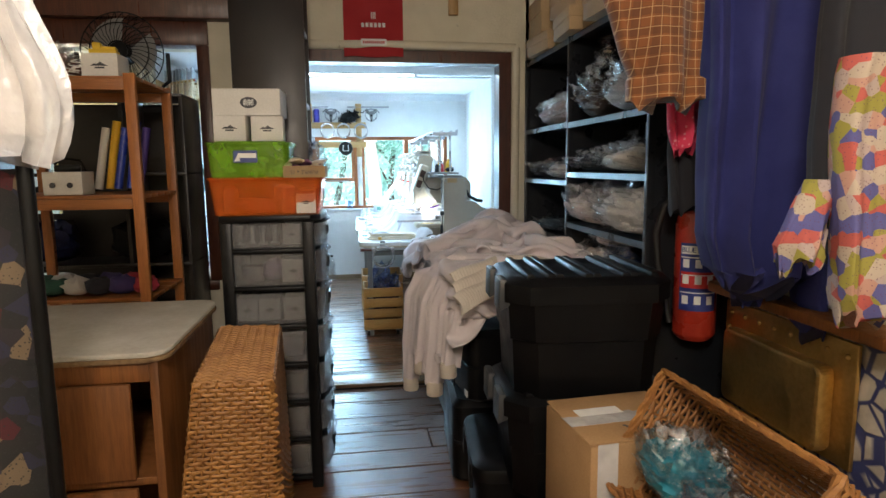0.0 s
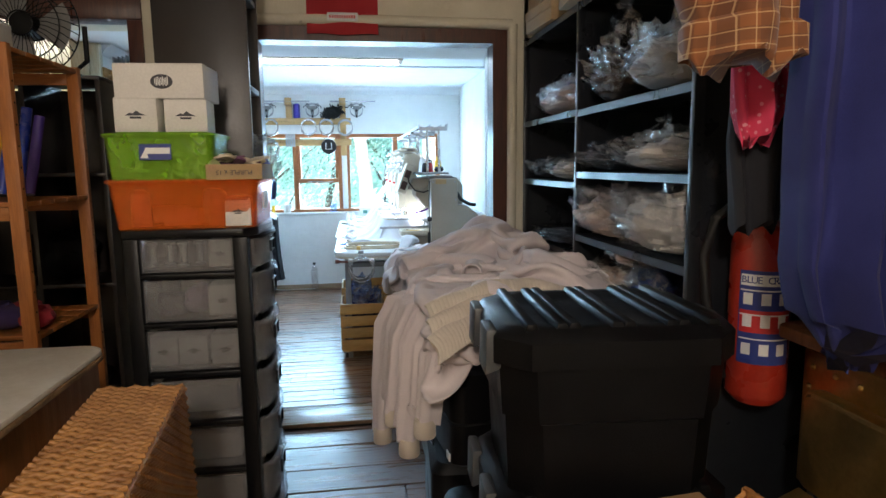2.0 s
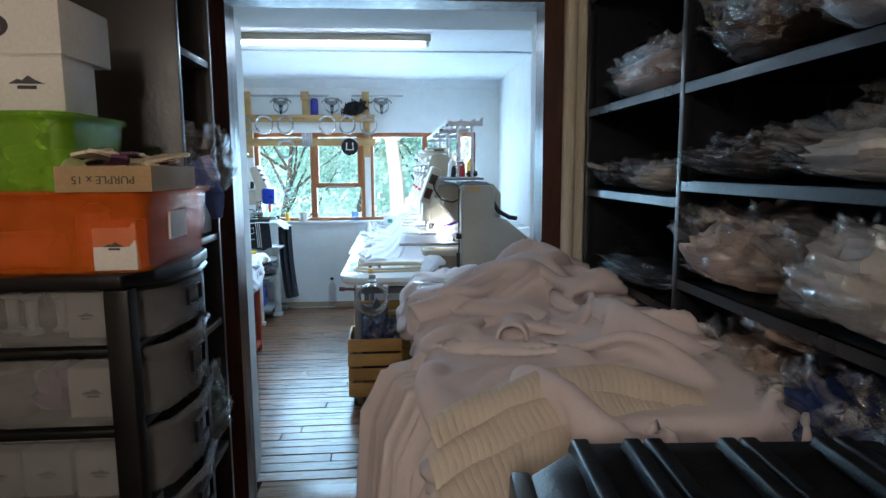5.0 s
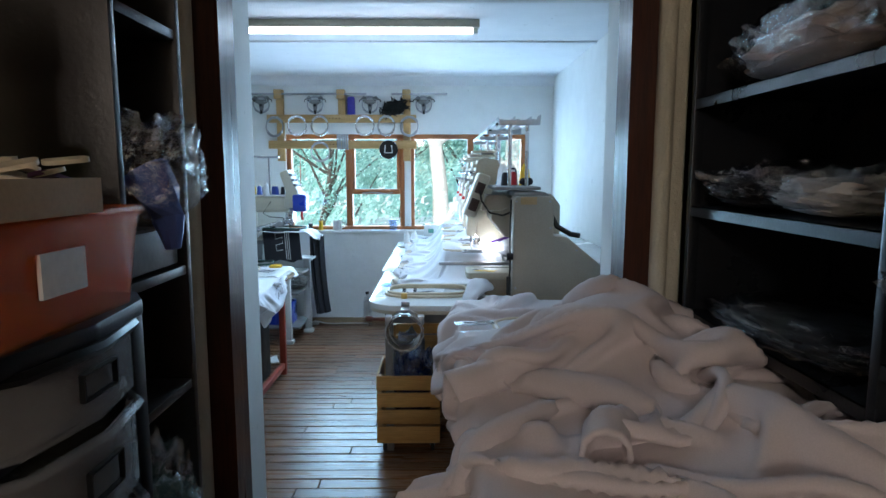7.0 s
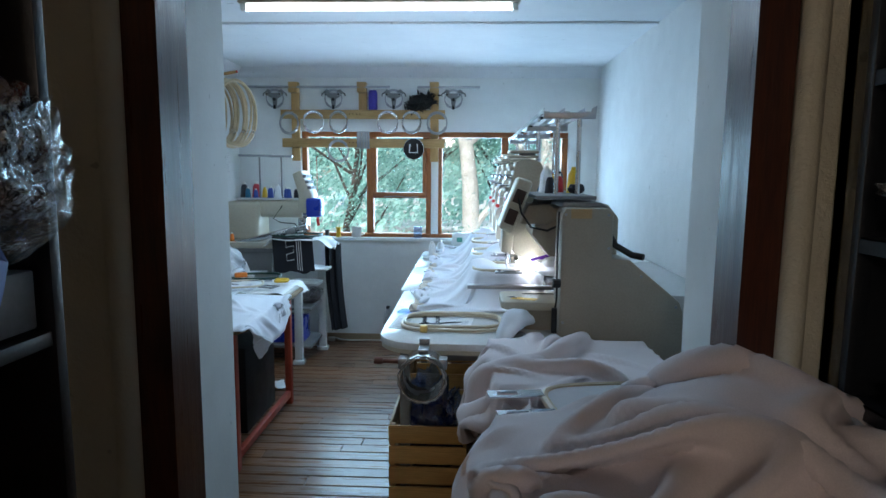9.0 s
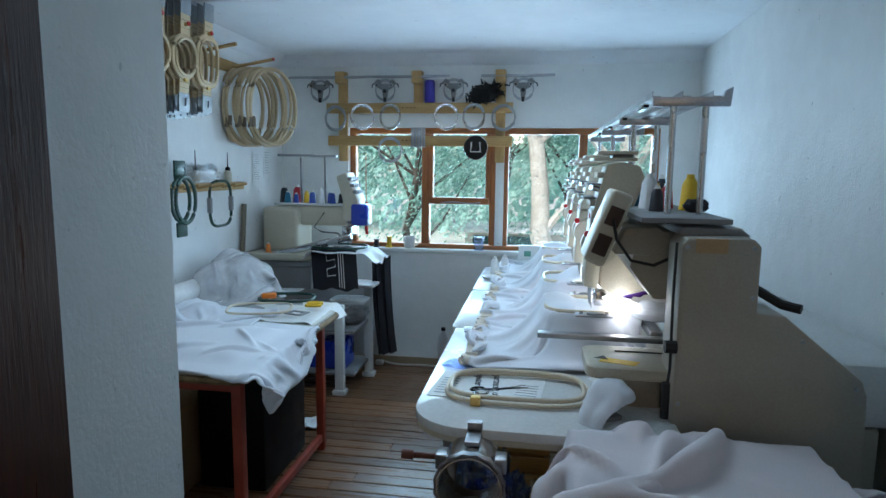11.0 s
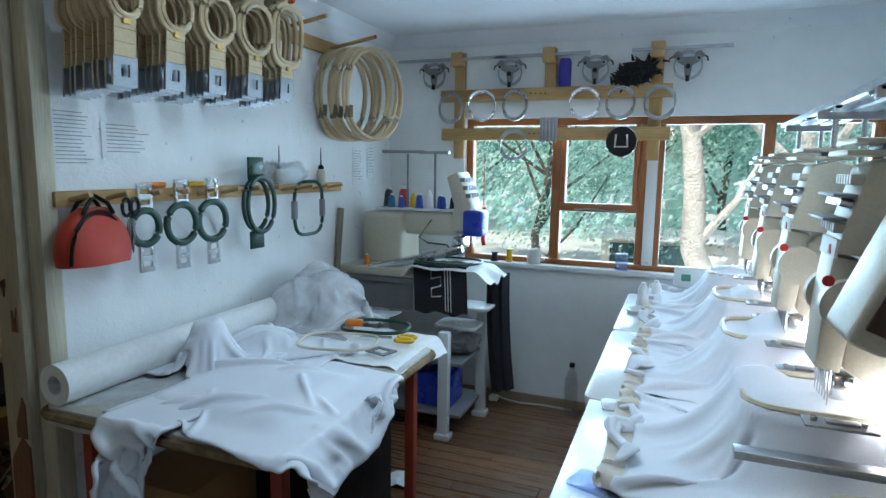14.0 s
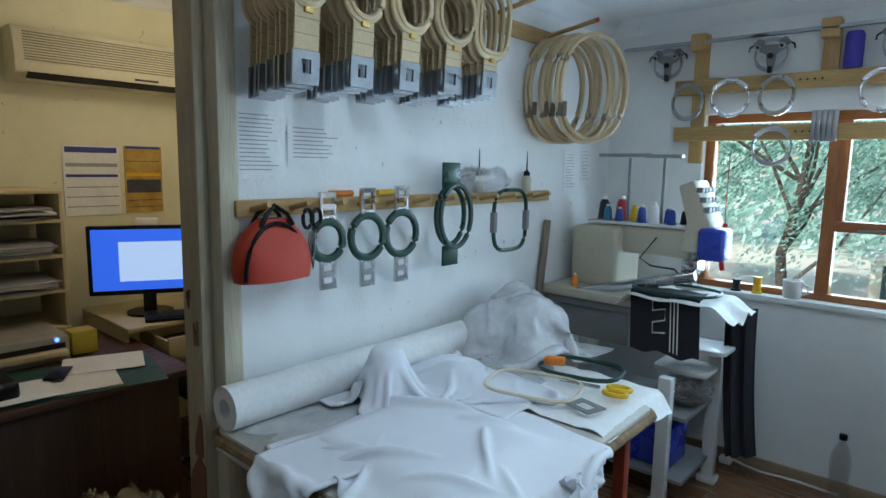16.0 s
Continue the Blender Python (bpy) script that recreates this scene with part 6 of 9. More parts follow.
def hung(name, label, category, at, profile, mat, seed, nf=7, depth=0.05, hem=0.02, rz=0, amp=1.0):
    """A hanging garment: a soft folded tube. profile: (height, half width, sideways shift) from the hem up."""
    bm = B()
    rings = []
    k = len(profile)
    N = 96
    for j, (z, w, sh) in enumerate(profile):
        u = j / (k - 1)
        ring = []
        for i in range(N):
            a = math.tau * i / N
            fold = amp * (1 - 0.75 * u) * (0.022 * math.sin(nf * a + seed + 1.3 * math.sin(2 * u + seed)) + 0.014 * ns(4 * math.cos(a) + seed, 4 * math.sin(a), u * 2.2))
            x = sh + w * math.copysign(abs(math.cos(a)) ** 0.9, math.cos(a)) * (1 + fold * 0.8)
            y = (depth + fold * 1.3) * math.sin(a) + 0.02 * ns(x * 8, z * 3, seed)
            zz = z + (hem * ns(3 * math.cos(a) + seed, 3 * math.sin(a)) * 2 + 0.6 * fold if j == 0 else 0)
            ring.append((x, y, zz))
        rings.append(ring)
    # finer rings between the given ones
    fine = []
    for a, b in zip(rings, rings[1:]):
        for s in range(5):
            fine.append([Vector(p).lerp(Vector(q), s / 5) for p, q in zip(a, b)])
    fine.append([Vector(p) for p in rings[-1]])
    fine = [[p + Vector((0, 0.010 * ns(p.x * 9, p.z * 6, seed + 2), 0)) for p in r] for r in fine]
    loft(bm, fine, caps=True)
    return one(name, bm, mat, label, category, at, rz)


hung("blue_hoodie", "royal blue hooded garment hanging in long folds", "garment", (1.465, 1.74, 0), [(1.10, 0.085, -0.03), (1.14, 0.13, -0.02), (1.25, 0.185, -0.015), (1.40, 0.205, -0.005), (1.7, 0.225, 0.01), (2.0, 0.235, 0.02), (2.15, 0.12, -0.05), (2.2, 0.04, -0.1)], BLUE_CLOTH, 1.7, 9, 0.10, hem=0.03, amp=2.8)
hung("blue_sleeve", "royal blue sleeve with a ribbed cuff hanging down", "garment", (1.62, 1.66, 0), [(0.955, 0.050, -0.02), (1.00, 0.062, -0.01), (1.06, 0.088, 0.0), (1.4, 0.085, 0.0), (1.8, 0.09, -0.02), (2.1, 0.07, -0.05)], BLUE_CLOTH, 3.9, 3, 0.06, amp=1.8)
hung("blue_sleeve", "royal blue sleeve with a ribbed cuff hanging down", "garment", (1.47, 1.82, 0), [(1.02, 0.045, 0.0), (1.07, 0.05, 0.0), (1.10, 0.06, 0.0), (1.4, 0.07, 0.01), (1.8, 0.09, 0.03), (2.1, 0.06, 0.05)], BLUE_CLOTH, 5.2, 3, 0.05)
hung("plaid_shirt", "brown and orange plaid shirt with rolled cuffs", "shirt", (1.11, 1.74, 0), [(1.625, 0.08, 0.02), (1.635, 0.10, 0.02), (1.69, 0.105, 0.02), (1.70, 0.092, 0.015), (1.77, 0.115, 0.0), (1.9, 0.140, -0.02), (2.1, 0.17, -0.05), (2.24, 0.08, 0.12)], PLAID, 2.2, 4, 0.075, 0.01, amp=1.6)
hung("pink_garment", "pink spotted garment hanging behind the others", "garment", (1.30, 1.93, 0), [(1.50, 0.03, 0.0), (1.56, 0.06, 0.01), (1.7, 0.07, 0.0), (2.0, 0.06, 0), (2.2, 0.03, 0)], PINK, 4.1, 5, 0.03)
hung("dark_garment", "dark garment hanging behind the others", "garment", (1.36, 2.0, 0), [(1.30, 0.06, 0.0), (1.5, 0.07, 0.0), (1.8, 0.07, 0), (2.2, 0.04, 0)], NAVY, 7.7, 5, 0.035)
hung("print_trousers", "child's trousers in a bright patchwork print", "trousers", (1.285, 1.20, 0), [(1.13, 0.055, 0.03), (1.18, 0.07, 0.03), (1.32, 0.085, 0.03), (1.52, 0.085, 0.02), (1.63, 0.075, 0.01), (1.665, 0.07, 0.01)], FLORAL, 8.3, 5, 0.05)
hung("print_sleeve", "leg of the bright patchwork trousers", "trousers", (1.21, 1.26, 0), [(1.24, 0.045, -0.01), (1.28, 0.055, -0.01), (1.36, 0.055, 0.02), (1.42, 0.05, 0.05)], FLORAL, 9.1, 4, 0.035)
hung("dark_garment", "dark garment hanging beside the patchwork print", "garment", (1.34, 1.28, 0), [(1.25, 0.08, 0.0), (1.5, 0.11, 0.0), (1.75, 0.10, 0), (2.1, 0.08, 0), (2.2, 0.03, 0)], NAVY, 9.9, 5, 0.05)


# ---- heap of white garments through the doorway ----
def mound(x, y):
    """Cases and folded goods under the thrown garments."""
    top = 0.90 + 0.175 * np.exp(-((x - 1.09) / 0.24) ** 2 - ((y - 3.74) / 0.26) ** 2) + 0.07 * np.exp(-((x - 1.25) / 0.2) ** 2 - ((y - 3.1) / 0.3) ** 2)
    return top * plateau(x, y, 0.685, 1.40, 2.62, 4.00, 0.05)


under = drape(lambda u, v: (0.625 + 0.86 * u, 2.50 + 1.58 * v, 1.30 + 0 * u), (1.06, 1.86), 84, 136, mound, 80, 3, ruffle=0.04, low=0.70, bend=0.5)
tagged(part("white_garment", cloth(under, 0.006), SWEATER, None, "", True, 180), "large rumpled white fleece garment thrown in a heap", "garment")


def over_mound(x, y):
    return mound(x, y) + 0.060 * plateau(x, y, 0.66, 1.42, 2.60, 4.02)


for x0, x1, y0, y1, w, d, nx, ny, seed, lab in (
        (0.70, 1.40, 3.16, 3.96, 1.28, 1.38, 76, 80, 21, "white fleece garment crumpled in deep folds on top of the heap"),
        (0.66, 1.36, 2.50, 3.20, 1.04, 0.92, 64, 58, 34, "white fleece garment lying folded across the near end of the heap")):
    top = drape(lambda u, v: (x0 + (x1 - x0) * u + 0.05 * np.sin(5 * v), y0 + (y1 - y0) * v + 0.05 * np.sin(6 * u), 1.26 + 0 * u), (w, d), nx, ny, lambda x, y: over_mound(x, y) + 0.0006 * seed, 80, seed, ruffle=0.075, grip=0.9, low=0.74, bend=0.65)
    tagged(part("folded_garment", cloth(top, 0.010), SWEATER, None, "", True, 180), lab, "garment")
for k in range(3):
    bm = B()
    sheet(bm, lambda u, v, k=k: (-0.27 + 0.54 * u + 0.012 * ns(u * 3, v * 2, k), 0.20 * math.sin(math.pi * (0.08 + 0.60 * u)) - 0.10 - 0.085 * v + 0.012 * ns(u * 5, k), 0.085 * math.sin(math.pi * (0.12 + 0.72 * u)) - 0.05 * v ** 1.6 + 0.012 * math.sin(math.pi * v) + 0.010 * ns(u * 5, v * 2, k + 3) + 0.0012 * math.sin(u * 260)), 150, 10, 0.016)
    one("ribbed_hem", bm, CREAM_CLOTH, "cream ribbed hem of a folded garment", "garments", (0.93 - 0.01 * k, 2.68 - 0.055 * k, 0.945 - 0.032 * k), -4 + 5 * k)


def sleeve(pts, r, seed, cuff=True, label="white fleece sleeve hanging down from the heap"):
    t = thing("hanging_sleeve", label, "sleeve", pts[-1], 0)
    o = Vector(pts[-1])
    bm = B()
    P = [Vector(p) - o for p in pts]
    path = []
    for a, b in zip(P, P[1:]):
        path += [a.lerp(b, s / 5) for s in range(5)]
    path.append(P[-1])
    n = 26
    rings = []
    for i, p in enumerate(path):
        u = i / (len(path) - 1)
        rr = r * (1 - 0.25 * u)
        rings.append([p + Vector((rr * (1 + 0.22 * math.sin(4 * a + seed + 3 * u) + 0.15 * ns(a, u * 5, seed)) * math.cos(a), rr * 0.75 * (1 + 0.2 * math.sin(3 * a + seed)) * math.sin(a) , 0.006 * math.sin(5 * a + 9 * u))) for a in [math.tau * j / n for j in range(n)]])
    loft(bm, rings)
    part("sleeve", bm, SWEATER, t, angle=70)
    if cuff:
        bm = B()
        rr = r * 0.72
        turned(bm, [(rr, -0.055), (rr * 1.08, -0.05), (rr * 1.05, 0.0), (rr * 0.9, 0.012)], 22)
        part("cuff", bm, CREAM_CLOTH, t, "cream ribbed cuff")
    return t


for k in range(7):
    x = 0.525 + 0.022 * k + 0.012 * (k % 2)
    y = 3.16 - 0.075 * k
    zb = 0.34 + 0.05 * ((k * 3) % 4) + 0.02 * k
    sleeve([(x + 0.17, y + 0.03, 0.93), (x + 0.08, y + 0.01, 0.915), (x + 0.025, y, 0.80), (x, y, 0.55), (x - 0.01, y, zb)], 0.052, k * 1.3, k % 2 == 0)

# cardboard box and garments just inside the doorway
carton((1.0, 4.72, 0.0), (0.52, 0.46, 0.86), 0, "tall plain cardboard box inside the doorway under a white garment")


def box_top(x, y):
    return 0.87 * plateau(x, y, 0.70, 1.28, 4.46, 4.98, 0.05)


thrown = drape(lambda u, v: (0.57 + 0.84 * u, 4.32 + 0.72 * v + 0.05 * u, 1.12 + 0 * u), (1.24, 1.12), 76, 62, box_top, 90, 12, ruffle=0.07, grip=0.88, low=0.50, bend=0.6)
tagged(part("thrown_garment", cloth(thrown, 0.006), SWEATER, None, "", True, 180), "white fleece garment thrown over a cardboard box", "garment")
bm = B()
sheet(bm, lambda u, v: (0.92 + 0.13 * u + 0.03 * v, 4.475 - 0.02 * math.sin(u * 3) - 0.012 * math.sin(v * 6), 0.86 - 0.20 * v), 12, 14, 0.006)
one("hanging_hem", bm, CREAM_CLOTH, "cream hem of the garment hanging over the box", "garment")
big_hoop = thing("large_hoop", "large white embroidery hoop with steel brackets lying in the heap", "embroidery hoop", (1.00, 4.10, 0.965), 8)
bm = B()
hoop(bm, 0.19, 0.13, 0.010, 4, 48, 8)
part("ring", bm, HOOP_CREAM, big_hoop)
bm = B()
prism(bm, [(0.185 * math.copysign(abs(math.cos(a)) ** 0.5, math.cos(a)), 0.125 * math.copysign(abs(math.sin(a)) ** 0.5, math.sin(a))) for a in [math.tau * i / 48 for i in range(48)]], "z", -0.004, 0.004)
part("backing", bm, SHIRT, big_hoop, "white backing cloth")
for y in (-0.05, 0.07):
    bm = B()
    for a, b in (((-0.32, -0.02, 0), (-0.19, -0.012, 0.004)), ((-0.32, 0.012, 0), (-0.19, 0.02, 0.004)), ((-0.32, -0.012, 0), (-0.30, 0.012, 0.004)), ((-0.25, -0.012, 0), (-0.19, 0.012, 0.004))):
        box(bm, a, b)
    br = part("bracket", bm, CHROME, big_hoop, "bright steel bracket", False)
    br.matrix_basis = pose(0, y, 0.006, 0, 0, 0)

# ---- workroom: lamp ----
lampt = thing("tube_lamp", "lit fluorescent tube on a white batten", "ceiling lamp", (0.16, 5.87, WZ))
bm = B()
box(bm, (-0.70, -0.035, -0.045), (0.70, 0.035, 0), 0.006)
part("batten", bm, MACHINE_LIGHT, lampt)
bm = B()
rod(bm, (-0.66, 0, -0.062), (0.66, 0, -0.062), 0.014, n=14)
part("tube", bm, TUBE_GLOW, lampt, "lit white tube")
for x in (-0.675, 0.675):
    bm = B()
    box(bm, (x - 0.015, -0.02, -0.08), (x + 0.015, 0.02, -0.045), 0.004)
    part("holder", bm, WHITE_CARD, lampt)
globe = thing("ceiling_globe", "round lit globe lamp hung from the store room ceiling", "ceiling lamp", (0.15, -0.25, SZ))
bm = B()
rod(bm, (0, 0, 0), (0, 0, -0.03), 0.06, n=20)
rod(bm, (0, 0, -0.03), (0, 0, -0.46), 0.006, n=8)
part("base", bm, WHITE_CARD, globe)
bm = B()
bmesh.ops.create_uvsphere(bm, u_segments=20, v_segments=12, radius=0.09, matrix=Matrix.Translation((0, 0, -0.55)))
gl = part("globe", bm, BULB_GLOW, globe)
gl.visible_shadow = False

# ---- four-head embroidery machine ----
emb = thing("embroidery_machine", "cream four-head embroidery machine with a thread rack", "embroidery machine", (0.0, 5.0, 0.0))
Y = lambda y: y - 5.0
bm = B()
prism(bm, [(0.985, 0.05), (0.985, 1.33), (1.00, 1.355), (1.165, 1.355), (1.185, 1.335), (1.185, 1.16), (1.255, 1.155), (1.455, 0.99), (1.47, 0.95), (1.50, 0.05)], "y", Y(5.13), Y(5.29), 0.008)
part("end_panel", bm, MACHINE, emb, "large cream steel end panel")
for x, z in ((1.0, 1.33), (1.165, 1.33), (1.17, 1.20), (1.30, 1.09), (1.44, 0.97), (1.45, 0.5), (1.0, 0.9), (1.0, 0.5)):
    bm = B()
    rod(bm, (x, Y(5.129), z), (x, Y(5.126), z), 0.006, n=10)
    part("screw", bm, STEEL, emb)
bm = B()
box(bm, (1.02, Y(5.1295), 1.315), (1.10, Y(5.128), 1.353))
part("tape_patch", bm, KRAFT, emb, "strip of brown tape", False)
bm = B()
prism(bm, [(1.10, 1.0), (1.10, 1.36), (1.22, 1.36), (1.27, 1.30), (1.27, 1.12), (1.22, 1.0)], "y", Y(5.40), Y(7.75), 0.01)
part("bridge", bm, MACHINE, emb, "long cream bridge beam")
bm = B()
box(bm, (1.02, Y(5.295), 0.05), (1.60, Y(7.75), 0.80), 0.015)
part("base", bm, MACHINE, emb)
bm = B()
box(bm, (1.42, Y(5.30), 0.80), (1.69, Y(7.75), 0.985), 0.01)
part("rear_table", bm, LAMINATE, emb)
bm = B()
prism(bm, [(0.99, 1.355), (1.18, 1.355), (1.15, 1.375), (1.0, 1.375)], "y", Y(5.2), Y(5.5), 0.004)
part("top_cover", bm, GREY_STEEL, emb)
# table leaves
for k, (y0, y1) in enumerate(((5.00, 6.03), (6.04, 6.88), (6.89, 7.72))):
    bm = B()
    out = []
    if k == 0:
        out = [(1.0, Y(y0)), (1.0, Y(y1)), (0.27, Y(y1))] + [(0.27 + 0.16 - 0.16 * math.cos(radians(a)), Y(y0) + 0.16 - 0.16 * math.sin(radians(a))) for a in range(0, 91, 10)]
    else:
        out = [(1.0, Y(y0)), (1.0, Y(y1))] + [(0.25 + 0.03 - 0.03 * math.sin(radians(a)), Y(y1) - 0.03 + 0.03 * math.cos(radians(a))) for a in range(0, 91, 30)] + [(0.25 + 0.03 - 0.03 * math.cos(radians(a)), Y(y0) + 0.03 - 0.03 * math.sin(radians(a))) for a in range(0, 91, 30)]
    prism(bm, out, "z", 0.812, 0.84, 0.004)
    part("table_leaf", bm, LAMINATE, emb, "white laminate table leaf")
    bm = B()
    prism(bm, [(p[0] + (0.004 if p[0] < 0.6 else -0.004), p[1] + (0.004 if p[1] < Y((y0 + y1) / 2) else -0.004)) for p in out], "z", 0.795, 0.811)
    part("leaf_edge", bm, MACHINE_LIGHT, emb, smooth=False)
for x, y in ((0.36, 5.25), (0.36, 6.4), (0.36, 7.5)):
    bm = B()
    box(bm, (x - 0.02, Y(y) - 0.02, 0.0), (x + 0.02, Y(y) + 0.02, 0.795), 0.004)
    box(bm, (x + 0.02, Y(y) - 0.015, 0.70), (1.02, Y(y) + 0.015, 0.74), 0.003)
    part("table_leg", bm, GREY_STEEL, emb)
# arm tray by the end panel
bm = B()
prism(bm, rounded(0.27, 0.24, 0.04, 5, 0.895, Y(5.32)), "z", 0.93, 0.965, 0.008)
part("arm_tray", bm, MACHINE_LIGHT, emb, "ivory tray with warning stickers")
bm = B()
box(bm, (0.86, Y(5.37), 0.9655), (1.02, Y(5.38), 0.967))
part("slot", bm, GAP, emb, smooth=False)
bm = B()
prism(bm, [(0.80, Y(5.26)), (0.90, Y(5.23)), (0.92, Y(5.27)), (0.82, Y(5.30))], "z", 0.9655, 0.9665)
part("warning_sticker", bm, YELLOW, emb, "yellow warning sticker", False)
bm = B()
prism(bm, [(0.79, Y(5.29)), (0.83, Y(5.28)), (0.82, Y(5.315))], "z", 0.9667, 0.9675)
part("warning_sign", bm, INK, emb, smooth=False)
bm = B()
box(bm, (0.86, Y(5.24), 0.80), (0.985, Y(5.42), 0.93), 0.02)
part("arm", bm, MACHINE, emb)
# cables on the end panel
bm = B()
sweep(bm, [(0.975, Y(5.14), 1.34), (0.970, Y(5.125), 1.2), (0.972, Y(5.12), 1.0), (0.965, Y(5.12), 0.93)], 0.004, 6)
sweep(bm, [(0.965, Y(5.12), 0.96), (0.965, Y(5.12), 0.86)], 0.011, 8)
sweep(bm, [(0.985, Y(5.12), 1.06), (0.955, Y(5.12), 1.06)], 0.018, 8)
part("cable", bm, RUBBER, emb, "black cable with plugs")
bm = B()
sweep(bm, [(1.20, Y(5.33), 1.26), (1.24, Y(5.32), 1.19), (1.30, Y(5.28), 1.155), (1.34, Y(5.25), 1.15)], 0.014, 8)
part("hose", bm, RUBBER, emb, "thick black hose")
# control panel, tilted
bm = B()
box(bm, (-0.034, -0.085, -0.118), (0.034, 0.085, 0.118), 0.014, 3)
cp = part("control_panel", bm, MACHINE_LIGHT, emb, "ivory control panel")
cp.matrix_basis = pose(0.822, Y(5.44), 1.352, 0, 21, 0)
bm = B()
box(bm, (-0.022, -0.096, -0.085), (0.022, -0.088, -0.02), 0.003)
box(bm, (-0.022, -0.096, 0.01), (0.022, -0.088, 0.07), 0.003)
part("port", bm, surf("socket_brown", (0.06, 0.03, 0.02)), cp)
bm = B()
sweep(bm, [(0, -0.095, 0.03), (0.03, -0.12, -0.02), (0.09, -0.13, -0.06), (0.16, -0.11, -0.05), (0.22, -0.06, 0.0)], 0.005, 6)
part("lead", bm, RUBBER, cp, "black lead")
bm = B()
prism(bm, [(0.05, 0.02), (0.05, -0.07), (0.16, -0.03), (0.20, 0.03), (0.14, 0.06)], "y", -0.05, 0.05, 0.012)
part("mount", bm, MACHINE, cp)

HEADS = (5.80, 6.40, 7.00, 7.60)
head0 = None
for k, y in enumerate(HEADS):
    bm = B()
    prism(bm, [(0.84, 1.10), (0.84, 1.30), (0.88, 1.34), (1.10, 1.34), (1.10, 1.12), (0.98, 1.08), (0.90, 1.06)], "y", Y(y) - 0.055, Y(y) + 0.055, 0.012)
    head = part("head", bm, MACHINE_LIGHT, emb, "ivory sewing head")
    bm = B()
    prism(bm, [(0.800, 1.355), (0.930, 1.345), (0.985, 1.50), (0.965, 1.545), (0.90, 1.56), (0.848, 1.545)], "y", Y(y) - 0.075, Y(y) + 0.075, 0.007)
    part("tension_board", bm, MACHINE_LIGHT, head, "leaning ivory tension board")
    for r in range(3):
        for c in range(6):
            bm = B()
            yy = Y(y) - 0.058 + 0.0232 * c
            px, pz = 0.805 + 0.040 * (0.28 + 0.27 * r), 1.355 + 0.19 * (0.28 + 0.27 * r)
            if r == 1:
                rod(bm, (px, yy, pz), (px - 0.026, yy, pz + 0.006), 0.010, n=10)
            else:
                box(bm, (px - 0.022, yy - 0.008, pz - 0.010), (px + 0.004, yy + 0.008, pz + 0.012), 0.003)
            part("tension_knob", bm, (MACHINE, CHROME, MACHINE_LIGHT)[r], head)
    for z, x in ((1.425, 0.770), (1.475, 0.785)):
        bm = B()
        box(bm, (x, Y(y) - 0.078, z), (x + 0.045, Y(y) + 0.078, z + 0.007), 0.002)
        part("thread_shelf", bm, GREY_STEEL, head, "grey thread guide shelf")
    bm = B()
    prism(bm, [(0.798, 1.345), (0.806, 1.345), (0.810, 1.385), (0.802, 1.385)], "y", Y(y) - 0.070, Y(y) + 0.070, 0.001)
    plate = part("name_plate", bm, WHITE_CARD, head, "white plate under the knobs")
    bm = B()
    prism(bm, [(Y(y) - 0.045, 1.352), (Y(y) - 0.025, 1.352), (Y(y) - 0.035, 1.372)], "x", 0.795, 0.7985)
    part("warning_sign", bm, LABEL_RED, plate, "small red warning triangle", False)
    for z, x0 in ((1.562, 0.800), (1.586, 0.815)):
        bm = B()
        prism(bm, [(x0, Y(y) - 0.088), (0.955, Y(y) - 0.070), (0.955, Y(y) + 0.070), (x0, Y(y) + 0.088)], "z", z, z + 0.012, 0.003)
        part("guide_plate", bm, MACHINE_LIGHT, head)
    bm = B()
    box(bm, (0.87, Y(y) - 0.05, 1.574), (0.94, Y(y) + 0.05, 1.586), 0.002)
    part("spacer", bm, GREY_STEEL, head)
    for s in (-1, 1):
        bm = B()
        rod(bm, (0.835, Y(y) + s * 0.062, 1.245), (0.835, Y(y) + s * 0.092, 1.245), 0.058, n=22)
        part("side_disc", bm, MACHINE_LIGHT, head, "round ivory side cover")
    bm = B()
    prism(bm, [(0.785, 1.10), (0.835, 1.09), (0.86, 1.34), (0.80, 1.35), (0.790, 1.25)], "y", Y(y) - 0.062, Y(y) + 0.062, 0.006)
    part("needle_case", bm, MACHINE_LIGHT, head)
    for c in range(6):
        bm = B()
        rod(bm, (0.815, Y(y) - 0.065 + 0.026 * c, 1.10), (0.815, Y(y) - 0.065 + 0.026 * c, 1.045), 0.004, n=8)
        rod(bm, (0.815, Y(y) - 0.065 + 0.026 * c, 1.05), (0.815, Y(y) - 0.065 + 0.026 * c, 1.015), 0.0015, n=6)
        part("needle_bar", bm, CHROME, head)
    bm = B()
    box(bm, (0.828, Y(y) - 0.03, 1.015), (0.875, Y(y) + 0.03, 1.08), 0.008)
    part("presser", bm, CHROME, head)
    bm = B()
    rod(bm, (0.788, Y(y) - 0.093, 1.30), (0.788, Y(y) - 0.100, 1.30), 0.012, n=10)
    part("red_button", bm, RED_PLASTIC, head, "red button")
bm = B()
prism(bm, [(0.90, 1.22), (0.98, 1.12), (1.10, 1.12), (1.10, 1.34), (0.93, 1.34)], "y", Y(5.45), Y(7.72), 0.01)
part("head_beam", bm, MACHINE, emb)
bm = B()
box(bm, (0.905, Y(5.6), 1.035), (0.935, Y(7.7), 1.048), 0.002)
part("work_light", bm, glow("work_light_strip", (0.92, 0.97, 1.0), 16.0), emb, "lit strip under the heads")
